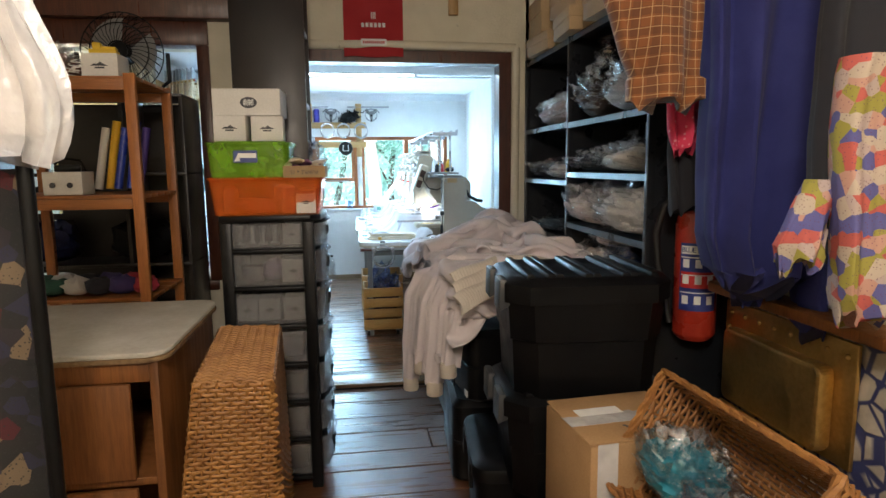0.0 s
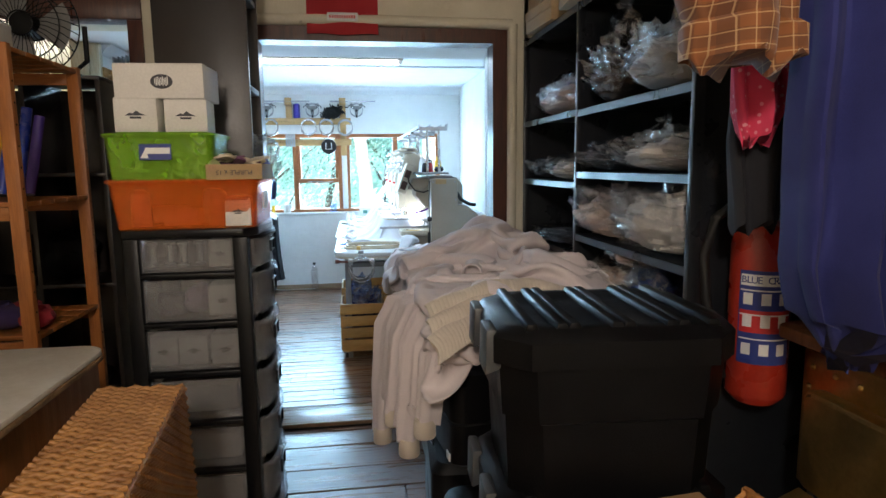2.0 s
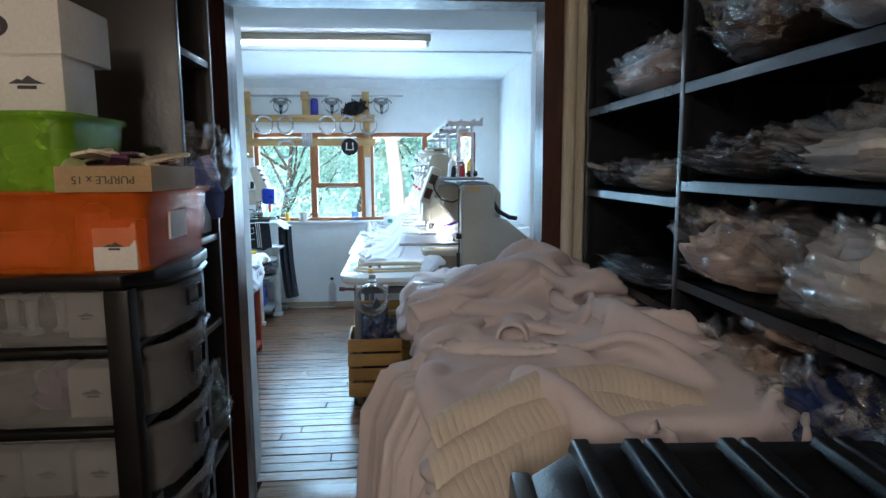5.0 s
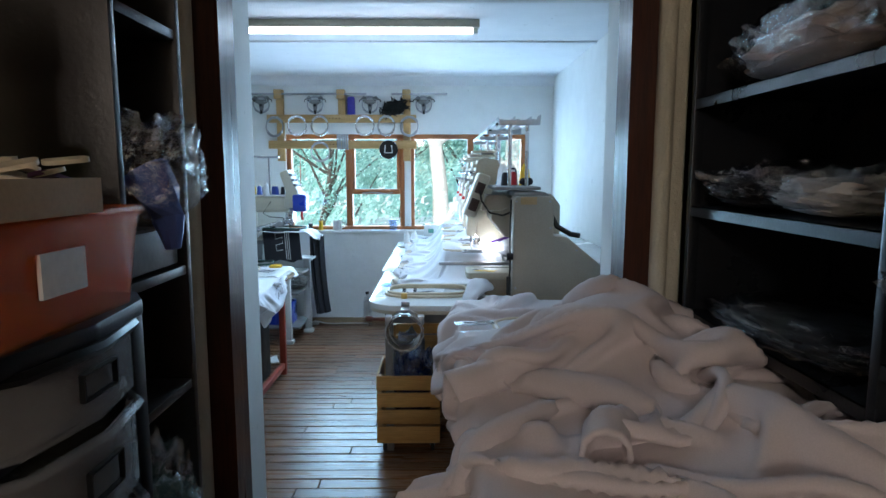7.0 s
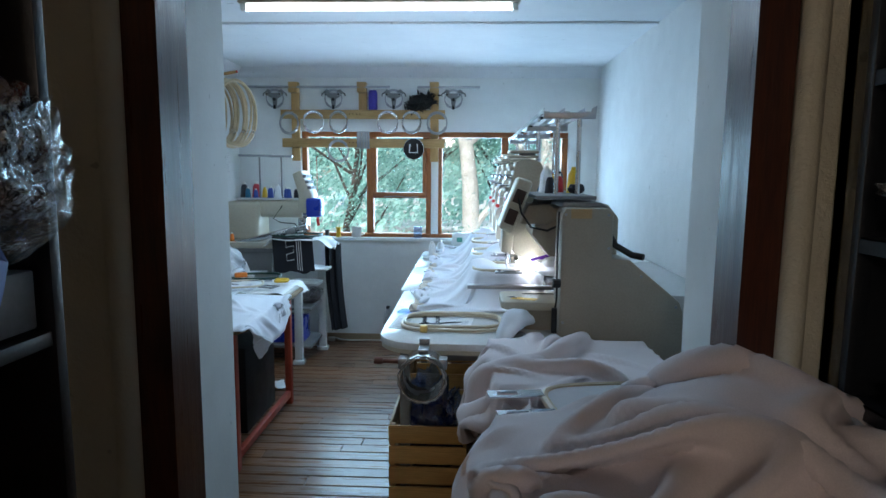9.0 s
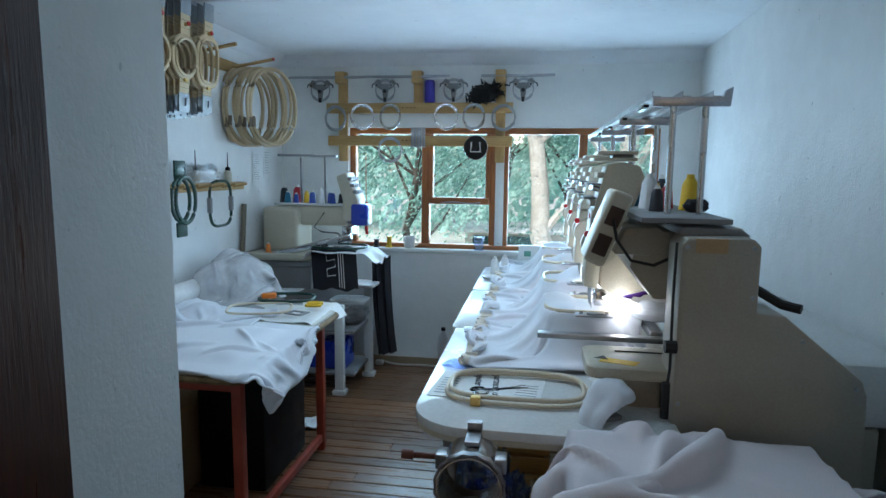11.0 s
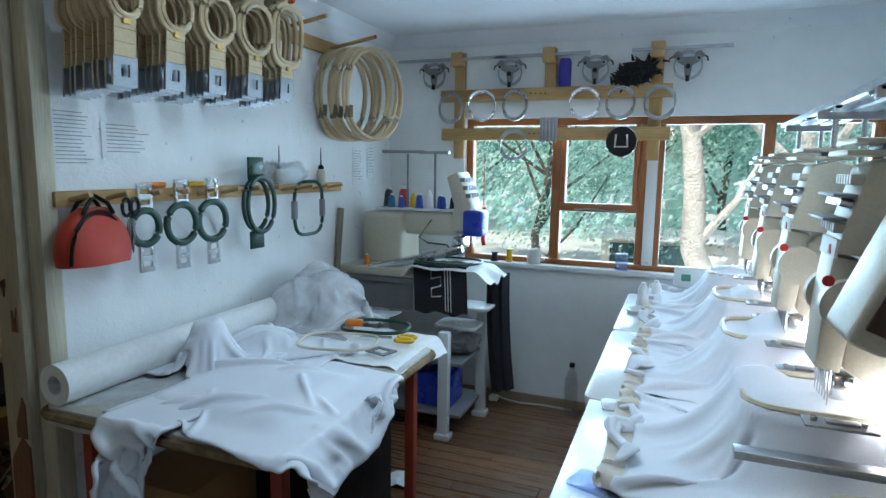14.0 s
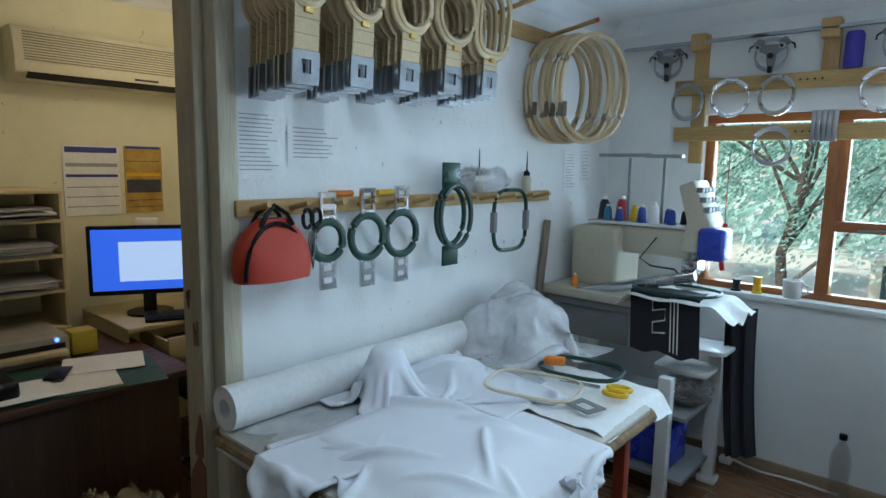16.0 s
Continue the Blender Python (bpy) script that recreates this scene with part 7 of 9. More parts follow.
# pantograph rail under the hoops
bm = B()
box(bm, (0.62, Y(5.52), 0.955), (1.04, Y(5.56), 0.972), 0.002)
box(bm, (1.00, Y(5.56), 0.955), (1.04, Y(7.7), 0.985), 0.002)
part("pantograph", bm, STEEL, emb, "steel pantograph rail")
# thread table and rack
bm = B()
box(bm, (0.89, Y(5.20), 1.385), (1.13, Y(7.72), 1.40), 0.003)
part("thread_table", bm, GREY_STEEL, emb)
for y in (5.36, 6.10, 6.82, 7.55):
    for x in (0.99, 1.08):
        bm = B()
        rod(bm, (x, Y(y), 1.40), (x, Y(y), 1.715), 0.010, n=12)
        part("rack_post", bm, CHROME, emb)
    bm = B()
    prism(bm, [(0.93, 1.715), (1.145, 1.715), (1.15, 1.77), (1.13, 1.76), (1.125, 1.742), (0.93, 1.742)], "y", Y(y) - 0.012, Y(y) + 0.012, 0.002)
    part("rack_arm", bm, STEEL, emb)
for x in (0.945, 1.03, 1.115):
    bm = B()
    box(bm, (x - 0.012, Y(5.38), 1.743), (x + 0.012, Y(7.72), 1.748), 0)
    box(bm, (x - 0.013, Y(5.38), 1.743), (x - 0.011, Y(7.72), 1.762), 0)
    part("rack_bar", bm, STEEL, emb, smooth=False)
for y in (5.60, 6.10, 6.60, 7.10, 7.60):
    bm = B()
    box(bm, (0.94, Y(y) - 0.02, 1.735), (0.958, Y(y) + 0.02, 1.758), 0.003)
    part("thread_guide", bm, BLACK_PLASTIC, emb)
    bm = B()
    for c in range(8):
        rod(bm, (0.950, Y(y) + 0.03 + 0.014 * c, 1.733), (0.950, Y(y) + 0.03 + 0.014 * c, 1.748), 0.005, n=8)
    part("guide_eyelet", bm, CHROME, emb)
# thread cones
rr = random.Random(8)
cone_mats = [DARK_THREAD, YELLOW, RED_THREAD, DARK_THREAD, WHITE_THREAD, BLUE_THREAD, TEAL_THREAD, YELLOW, BLUE_THREAD, RED_THREAD, WHITE_THREAD]
cone_data = {}
def cone(at, mat, s=1.0, label="", group="thread cones on the machine"):
    t = thing("thread_cone", label or "cone of embroidery thread on the rack", "thread cone", at, 0, group)
    bm = B()
    turned(bm, [(0, 0), (0.034 * s, 0), (0.034 * s, 0.008), (0.032 * s, 0.012), (0.026 * s, 0.085 * s), (0.016 * s, 0.105 * s), (0, 0.105 * s)], 16)
    part("thread", bm, mat, t)
    bm = B()
    turned(bm, [(0, 0.105 * s), (0.014 * s, 0.105 * s), (0.012 * s, 0.12 * s), (0, 0.12 * s)], 12)
    part("core", bm, WHITE_CARD if mat != YELLOW else YELLOW, t)
    return t
pos = [(0.98, 5.48, 0, 0.68), (1.10, 5.57, 1, 0.98), (1.045, 5.66, 2, 0.72), (0.98, 5.62, 4, 1.0), (1.06, 5.80, 3, 0.95), (0.965, 5.78, 6, 0.75), (1.03, 5.76, 7, 0.7), (0.95, 5.92, 5, 0.75), (1.04, 5.98, 9, 0.9), (0.96, 6.05, 0, 0.8), (1.03, 6.3, 10, 0.8), (0.96, 6.35, 0, 0.8), (1.05, 6.55, 2, 0.8), (0.96, 6.7, 5, 0.8)]
for x, y, m, s in pos:
    cone((x, y, 1.401), cone_mats[m], s, "%s thread cone on the machine" % {0: "black", 1: "bright yellow", 2: "red", 3: "black", 4: "white", 5: "dark blue", 6: "teal", 7: "yellow", 9: "red", 10: "white"}[m])
bm = B()
bag_shape(bm, 0.07, 0.06, 0.04, 5.1, 20, 12)
one("black_cloth", bm, NAVY, "black cloth bunched between the thread cones", "cloth", (1.09, 5.44, 1.401))

# garments clamped in hoops on the machine
HRX, HRY, HTOP = 0.165, 0.150, 0.160


def hoop_block(x, y):
    """Table with the raised hoop on it, about the hoop's centre."""
    q = (np.abs(x) / HRX) ** 4 + (np.abs(y) / HRY) ** 4
    return HTOP * (1 - sstep(q, 1.0, 1.35)) + 0.02 * (x > 0.28)


def tent(u, v):
    """Cloth stretched over the hoop and sloping down to the table on three sides."""
    a, b = u * 0.72, np.abs(v - 0.5) * 0.74
    x = np.where(a < 0.31, -0.445 + 0.28 * a / 0.31, -0.165 + (a - 0.31))
    zx = np.where(a < 0.31, a / 0.31, 1 - np.clip(a - 0.64, 0, 1) * 4)
    y = np.where(b < 0.15, b, 0.15 + (b - 0.15) * 0.62) * np.sign(v - 0.5)
    zy = np.where(b < 0.15, 1, 1 - (b - 0.15) / 0.225)
    return x, y, 0.012 + (HTOP - 0.006) * np.minimum(zx, zy)


def hooped(y, k):
    g = thing("hooped_garment", "white sweatshirt clamped in a cream hoop on the machine", "garment", (0.80, y, 0.849), 0, "garments on the machine")
    G = drape(tent, (0.722, 0.75), 66, 68, hoop_block, 26, 50 + k, pin=lambda u, v: (u < 0.001) | ((np.abs(tent(u, v)[0]) / HRX) ** 4 + (np.abs(tent(u, v)[1]) / HRY) ** 4 < 0.92), ruffle=0.013, grip=0.7, bend=0.3)
    part("body", cloth(G[5:], 0.003), SHIRT, g, angle=180)
    part("ribbing", cloth(G[:6], 0.006), CREAM_CLOTH, g, "bunched cream ribbing")
    bm = B()
    hoop(bm, HRX - 0.012, HRY - 0.012, 0.007, 4, 56, 6, 1.2, (0, 0, HTOP + 0.010))
    part("hoop", bm, HOOP_CREAM, g, "cream plastic hoop")
    for s in (-1, 1):
        bm = B()
        box(bm, (-0.05, s * (HRY + 0.030) - 0.028, HTOP + 0.008), (0.08, s * (HRY + 0.030) + 0.028, HTOP + 0.014), 0.002)
        box(bm, (-0.01, s * (HRY + 0.030) - 0.012, HTOP + 0.014), (0.05, s * (HRY + 0.030) + 0.012, HTOP + 0.020), 0.002)
        clamp = part("clamp", bm, STEEL, g, "steel hoop bracket")
        for x in (-0.03, 0.06):
            bm = B()
            rod(bm, (x, s * (HRY + 0.030), HTOP + 0.014), (x, s * (HRY + 0.030), HTOP + 0.022), 0.007, n=10)
            part("screw", bm, CHROME, clamp)
    P = [(-0.41 + 0.03 * math.sin(i * 1.3 + 2 * k), -0.2 + 0.045 * i, 0.02 + 0.014 * math.sin(i * 2.1 + k)) for i in range(9)]
    tube_cloth("gathered_sleeve", P, lambda u: (0.017 + 0.006 * math.sin(u * 13 + 2 * k)) * (0.25 + math.sin(math.pi * u) ** 0.6), k, SHIRT, g)
    return g


for k, y in enumerate(HEADS):
    hooped(y + 0.0, k)
bm = B()
bag_shape(bm, 0.16, 0.12, 0.10, 9.4, 18, 12)
one("purple_cloth", bm, fabric("purple_cloth", (0.12, 0.03, 0.30)), "bunched purple cloth behind the heads", "cloth", (1.02, 6.12, 0.985))
bm = B()
bag_shape(bm, 0.22, 0.16, 0.09, 3.4, 18, 12)
one("white_cloth", bm, SHIRT, "white cloth bundled behind the heads", "cloth", (1.06, 5.72, 0.987))

# things on the near table leaf
sheet_p = thing("printed_sheet", "white paper sheet printed with a department name", "paper", (0.47, 5.32, 0.8405), -6)
bm = B()
box(bm, (-0.17, -0.12, 0), (0.17, 0.12, 0.0012))
part("paper", bm, PAPER, sheet_p, smooth=False)
words(sheet_p, "Department of", 0.040, INK, pose(0.02, 0.045, 0.002, 0, 0, -82))
words(sheet_p, "Computer Science", 0.040, INK, pose(-0.035, 0.02, 0.002, 0, 0, -82))
bm = B()
for k in range(7):
    box(bm, (-0.155, -0.09 + 0.022 * k, 0.0013), (-0.10, -0.084 + 0.022 * k, 0.0018))
    box(bm, (0.09, -0.09 + 0.022 * k, 0.0013), (0.155, -0.086 + 0.022 * k, 0.0018))
part("print", bm, INK_GREY, sheet_p, smooth=False)
h1 = thing("loose_hoop", "loose cream double embroidery hoop on the table", "embroidery hoop", (0.56, 5.30, 0.850), 0)
for e in (0, 1):
    bm = B()
    hoop(bm, 0.215 - 0.012 * e, 0.135 - 0.012 * e, 0.007, 3.5, 52, 8, 1.1, (0, 0, 0.012 * e))
    part("ring", bm, HOOP_CREAM, h1)
bm = B()
box(bm, (-0.13, -0.152, -0.008), (-0.10, -0.13, 0.02), 0.004)
part("screw_block", bm, BRASS, h1)
sc = thing("scissors", "small steel scissors lying on the paper", "scissors", (0.50, 5.30, 0.8435), 25)
for s in (-1, 1):
    bm = B()
    sweep(bm, [(0, 0, 0), (0.05, 0.004 * s, 0), (0.10, 0.012 * s, 0)], lambda u: 0.004 - 0.003 * u, 5)
    sweep(bm, [(0, 0, 0), (-0.04, -0.010 * s, 0)], 0.003, 5)
    hoop(bm, 0.022, 0.014, 0.004, 2, 18, 5, 1, (-0.06, -0.016 * s, 0))
    part("blade", bm, CHROME if s > 0 else BLACK_GLOSS, sc)
for x, y, rz, lab in ((0.36, 5.52, -20, "blue-tinted acrylic hoop gauge"), (0.37, 6.0, 10, "bag of spare needles in clear plastic")):
    bm = B()
    prism(bm, rounded(0.12, 0.085, 0.012, 3), "z", 0, 0.006, 0.001)
    g = one("acrylic_gauge", bm, FILM_BLUE if y < 5.8 else FILM_THICK, lab + " on the table", "gauge", (x, y, 0.841), rz)
bm = B()
box(bm, (-0.05, -0.03, 0), (0.05, 0.03, 0.014), 0.004)
one("tool_block", bm, GREY_STEEL, "dark grey metal tool block on the table", "tool", (0.80, 5.13, 0.841), 30)
# far end of the table: spools, cup and a small screen
for x, y, m in ((0.34, 7.45, WHITE_THREAD), (0.40, 7.55, WHITE_THREAD)):
    cone((x, y, 0.841), m, 0.95, "white thread cone at the end of the table", "cones at the table end")
bm = B()
turned(bm, [(0.04, 0), (0.06, 0.004), (0.07, 0.02), (0.066, 0.02), (0.05, 0.006), (0, 0.005)], 20)
one("saucer", bm, LAMINATE, "white saucer at the end of the table", "saucer", (0.34, 7.25, 0.841))
scr = thing("small_monitor", "small pale panel standing by the wall", "monitor", (0.60, 7.92, 0.92), 0)
bm = B()
box(bm, (-0.12, -0.01, -0.05), (0.12, 0.01, 0.06), 0.004)
part("case", bm, LAMINATE, scr)
bm = B()
box(bm, (-0.08, -0.012, -0.02), (-0.03, -0.0105, 0.02))
part("display", bm, surf("dim_display", (0.10, 0.30, 0.22)), scr, "small green display", False)

# cap-frame cylinder in front of the table
capf = thing("cap_drum", "round steel cap frame clamped to the table edge", "cap frame", (0.46, 4.93, 0.74), 0)
bm = B()
rings = [[(r * math.cos(math.tau * i / 32), y, r * math.sin(math.tau * i / 32)) for i in range(32)] for r, y in ((0.078, -0.06), (0.082, -0.06), (0.082, 0.08), (0.078, 0.08))]
loft(bm, rings, caps=False, loop=True)
part("drum", bm, CHROME, capf, "polished steel drum")
bm = B()
box(bm, (-0.02, 0.0, 0.083), (0.02, 0.075, 0.096), 0.003)
box(bm, (-0.02, 0.065, 0.0965), (0.02, 0.085, 0.12), 0.003)
part("clamp", bm, STEEL, capf)
for s in (-1, 1):
    bm = B()
    box(bm, (s * 0.075 - 0.015, -0.03, 0.03), (s * 0.075 + 0.015, 0.02, 0.07), 0.004)
    part("side_clamp", bm, STEEL, capf)
bm = B()
rings = [[((r + 0.004 * (i % 2)) * math.cos(math.tau * i / 32), y, (r + 0.004 * (i % 2)) * math.sin(math.tau * i / 32)) for i in range(32)] for r, y in ((0.083, -0.058), (0.088, -0.058), (0.088, -0.038), (0.083, -0.038))]
loft(bm, rings, caps=False, loop=True)
part("band", bm, STEEL, capf)
bm = B()
rod(bm, (-0.09, 0, 0.05), (-0.15, -0.01, 0.055), 0.008)
rod(bm, (-0.15, -0.01, 0.055), (-0.18, -0.012, 0.057), 0.013)
part("handle", bm, surf("brown_handle", (0.16, 0.05, 0.03)), capf, "brown wooden handle")

# ---- slatted crates on castors ----
def crate(at, size, rz, label):
    w, d, h = size
    t = thing("crate", label, "crate", at, rz, "slatted crates")
    slat = None
    for s in (-1, 1):
        for k in range(4):
            bm = B()
            z = 0.075 + k * (h - 0.075) / 4
            box(bm, (-w / 2, -0.006, 0), (w / 2, 0.006, (h - 0.075) / 4 - 0.014), 0.002)
            q = part("slat", bm, CRATE_WOOD, t)
            q.matrix_basis = pose(0, s * (d / 2 - 0.006), z)
            bm = B()
            box(bm, (-0.006, -d / 2 + 0.014, 0), (0.006, d / 2 - 0.014, (h - 0.075) / 4 - 0.014), 0.002)
            q = part("slat", bm, PINE_Y, t)
            q.matrix_basis = pose(s * (w / 2 - 0.006), 0, z)
        for s2 in (-1, 1):
            bm = B()
            box(bm, (s * (w / 2 - 0.014) - 0.012, s2 * (d / 2 - 0.026) - 0.012, 0.066), (s * (w / 2 - 0.014 - 0.012) , s2 * (d / 2 - 0.026) + 0.012, h - 0.015))
            part("corner_post", bm, PINE_V, t, smooth=False)
            bm = B()
            rod(bm, (s * (w / 2 - 0.04) - 0.010, s2 * (d / 2 - 0.05), 0.025), (s * (w / 2 - 0.04) + 0.010, s2 * (d / 2 - 0.05), 0.025), 0.025, n=14)
            cw = part("castor", bm, RUBBER, t)
            bm = B()
            box(bm, (s * (w / 2 - 0.04) - 0.014, s2 * (d / 2 - 0.05) - 0.015, 0.03), (s * (w / 2 - 0.04) + 0.014, s2 * (d / 2 - 0.05) + 0.015, 0.062), 0.003)
            part("fork", bm, STEEL, cw)
    bm = B()
    box(bm, (-w / 2 + 0.001, -d / 2 + 0.001, 0.062), (w / 2 - 0.001, d / 2 - 0.001, 0.074), 0.001)
    part("bottom", bm, CRATE_WOOD, t)
    return t


crate((0.46, 5.37, 0.0), (0.33, 0.36, 0.44), 0, "slatted pine crate on castors with a foil bag in it")
crate((0.49, 6.15, 0.0), (0.40, 0.46, 0.42), 0, "slatted pine crate on castors under the machine table")
film_bag("foil_bag", "crumpled dark blue plastic bag in the crate", (0.47, 5.38, 0.15), (0.26, 0.26, 0.36), 4.4, FOIL, FILM_BLUE, 0, 0.35)
bm = B()
box(bm, (-0.13, -0.12, 0), (0.13, 0.12, 0.06), 0.01)
one("crate_filling", bm, CARDBOARD, "brown card filling in the crate", "card", (0.47, 5.38, 0.0745))
bm = B()
turned(bm, [(0, 0), (0.13, 0), (0.13, 0.55), (0.05, 0.55), (0.05, 0.50), (0, 0.50)], 28)
one("backing_roll", bm, FILM_THICK, "milky roll of plastic wrap standing by the wall", "roll", (1.54, 4.86, 0.0))

# ---- wooden rack over the window ----
wr = thing("wall_rack", "wooden wall rack hung with steel cap rings over the window", "wall rack", (-0.28, 7.998, 1.55))
RX = lambda x: x + 0.28
for x in (-0.87, -0.29, 0.32):
    bm = B()
    box(bm, (RX(x) - 0.035, -0.028, 0.03 if x != -0.29 else 0.42), (RX(x) + 0.035, -0.001, 0.69), 0.004)
    part("upright", bm, PINE_V, wr)
    bm = B()
    box(bm, (RX(x) - 0.038, -0.10, 0.60), (RX(x) + 0.038, -0.029, 0.685), 0.006)
    part("bracket", bm, PINE_V, wr)
for z, x0, x1 in ((0.385, -0.99, 0.41), (0.145, -0.98, 0.41)):
    bm = B()
    box(bm, (RX(x0), -0.056, z), (RX(x1), -0.029, z + 0.075), 0.004)
    rl = part("cross_rail", bm, PINE, wr)
    bm = B()
    for i in range(4):
        rod(bm, (RX(-0.40 + 0.03 * i), -0.0562, z + 0.04), (RX(-0.40 + 0.03 * i), -0.057, z + 0.04), 0.005, n=8)
    part("peg_hole", bm, GAP, rl)
for x0, x1 in ((-1.27, -0.55), (-0.62, -0.05), (0.18, 0.70)):
    bm = B()
    box(bm, (RX(x0), -0.10, 0.635), (RX(x1), -0.075, 0.645), 0.001)
    box(bm, (RX(x0), -0.078, 0.635), (RX(x1), -0.075, 0.655), 0)
    part("steel_rail", bm, STEEL, wr, "thin steel rail", False)
for x in (-1.03, -0.53, -0.02, 0.48):
    drv = thing("cap_driver", "steel cap driver hanging from the rail", "cap driver", (x, 7.93, 2.10), 0, "cap drivers on the rack")
    bm = B()
    sweep(bm, [(0.072 * math.cos(math.tau * i / 32), 0, 0.072 * math.sin(math.tau * i / 32)) for i in range(32)], 0.006, 6, loop=True, flat=1.8)
    part("ring", bm, STEEL, drv)
    bm = B()
    prism(bm, [(-0.085, 0.050), (-0.060, 0.078), (-0.035, 0.070), (-0.030, 0.045), (0.030, 0.045), (0.035, 0.070), (0.060, 0.078), (0.085, 0.050), (0.050, 0.015), (0.022, 0.0), (0.014, -0.062), (-0.014, -0.062), (-0.022, 0.0), (-0.050, 0.015)], "y", -0.010, 0.006, 0.002)
    part("yoke", bm, GREY_STEEL, drv, "dark steel yoke")
    for s in (-1, 1):
        bm = B()
        rod(bm, (s * 0.052, -0.050, 0.030), (s * 0.058, -0.010, 0.042), 0.014, n=14)
        roller = part("roller", bm, CHROME, drv, "bright roller")
        bm = B()
        rod(bm, (s * 0.0517, -0.053, 0.0292), (s * 0.052, -0.0502, 0.030), 0.008, n=12)
        part("hub", bm, BLACK_PLASTIC, roller)
        bm = B()
        sweep(bm, [(s * 0.080, 0, 0.050), (s * 0.096, -0.004, 0.040), (s * 0.100, -0.004, 0.020)], 0.005, 6)
        part("spring", bm, BLACK_PLASTIC, drv)
    bm = B()
    rod(bm, (0, -0.026, -0.008), (0, -0.010, -0.008), 0.013, n=14)
    part("knob", bm, BLACK_PLASTIC, drv)
    bm = B()
    box(bm, (-0.010, -0.022, -0.088), (0.010, -0.002, -0.055), 0.004)
    part("catch", bm, BLACK_PLASTIC, drv)
for x, z, m in ((-0.91, 1.895, STEEL), (-0.70, 1.905, CHROME), (-0.49, 1.905, CHROME), (-0.07, 1.905, CHROME), (0.13, 1.905, CHROME), (0.345, 1.90, STEEL), (-0.49, 1.665, STEEL)):
    bm = B()
    ring = [(0.085 * math.cos(math.tau * i / 36), 0, 0.085 * math.sin(math.tau * i / 36)) for i in range(36)]
    sweep(bm, ring, 0.006, 6, loop=True, flat=2.2)
    box(bm, (-0.03, -0.012, 0.078), (0.03, 0.012, 0.095), 0.003)
    one("cap_ring", bm, m, "round steel cap ring hanging on the wooden rack", "cap ring", (x, 7.915, z), rr.uniform(-25, 25), "cap rings on the rack")
clips = thing("steel_clips", "bundle of flat steel clips on the rack", "clips", (-0.28, 7.925, 1.755))
for i in range(5):
    bm = B()
    box(bm, (-0.055 + 0.022 * i, -0.006 * (i % 2), -0.07), (-0.036 + 0.022 * i, 0.008, 0.075), 0.002)
    part("clip", bm, STEEL, clips)
bk = thing("black_cap_gauge", "black round cap gauge with a steel buckle", "cap gauge", (0.15, 7.91, 1.685))
bm = B()
rod(bm, (0, 0.012, 0), (0, -0.012, 0), 0.085, n=30)
part("disc", bm, BLACK_GLOSS, bk)
bm = B()
sweep(bm, [(0.083 * math.cos(math.tau * i / 30), 0, 0.083 * math.sin(math.tau * i / 30)) for i in range(30)], 0.007, 6, loop=True)
part("rim", bm, CHROME, bk)
bm = B()
sweep(bm, [(-0.03, -0.016, 0.04), (-0.035, -0.016, -0.03), (0.035, -0.016, -0.03), (0.03, -0.016, 0.04)], 0.006, 6)
part("buckle", bm, WHITE_CARD, bk)
bm = B()
turned(bm, [(0, 0), (0.036, 0), (0.038, 0.01), (0.038, 0.14), (0.032, 0.155), (0.03, 0.16), (0, 0.16)], 22)
can = one("tin_can", bm, surf("blue_violet_tin", (0.05, 0.035, 0.32)), "blue and violet aerosol tin standing on the rack", "tin", (-0.20, 7.955, 2.011))
bm = B()
vs = 0
rq = random.Random(4)
for i in range(520):
    a, b = rq.uniform(0, math.tau), rq.gauss(0, 0.35)
    d = Vector((math.cos(a), 0.5 * math.sin(b), math.sin(a) * 0.6)).normalized()
    bx = rq.gauss(0, 0.045)
    base = Vector((bx, rq.gauss(0, 0.012), rq.gauss(0, 0.026) + 0.35 * bx))
    sweep(bm, [base, base + d * 0.026 + Vector((0, 0, 0.006)), base + d * 0.042], lambda u: 0.008 * (1 - u) + 0.001, 4)
bag_shape(bm, 0.17, 0.06, 0.10, 3.9, 18, 12, 0.4, -0.055)
tagged(one("feather_duster", bm, FUR, "bunch of black fluffy feathers lying on the rack", "feathers", (0.20, 7.945, 2.065)), kind="")

# things on the window sill
for x, mat, h, lab in ((-0.52, YELLOW, 0.085, "yellow thread spool on the sill"), (-0.62, RUBBER, 0.06, "small dark pot on the sill")):
    bm = B()
    turned(bm, [(0, 0), (0.026, 0), (0.026, 0.008), (0.02, 0.012), (0.018, h - 0.01), (0.024, h - 0.006), (0.024, h), (0, h)], 16)
    one("spool", bm, mat, lab, "spool", (x, 8.01, VZ0 + 0.003))
mug = thing("mug", "white mug standing on the sill", "mug", (-0.36, 8.01, VZ0 + 0.003))
bm = B()
turned(bm, [(0, 0), (0.036, 0), (0.042, 0.01), (0.044, 0.09), (0.040, 0.09), (0.037, 0.012), (0, 0.010)], 24)
part("body", bm, WHITE_CARD, mug)
bm = B()
sweep(bm, [(0.042, 0, 0.075), (0.066, 0, 0.068), (0.068, 0, 0.03), (0.042, 0, 0.02)], 0.006, 7)
part("handle", bm, WHITE_CARD, mug)
bm = B()
sweep(bm, [(0, 0, 0.5), (0.0, 0.0, 0.2), (0.005, 0, 0.15)], 0.0025, 5)
sweep(bm, [(0.005, 0, 0.15), (0.006, 0, 0.02), (0.0, 0, -0.06), (0.008, 0, -0.10)], 0.013, 7)
one("red_strap", bm, RED_PLASTIC, "red strap hanging before the window", "strap", (-0.70, 8.0, 1.12))
bm = B()
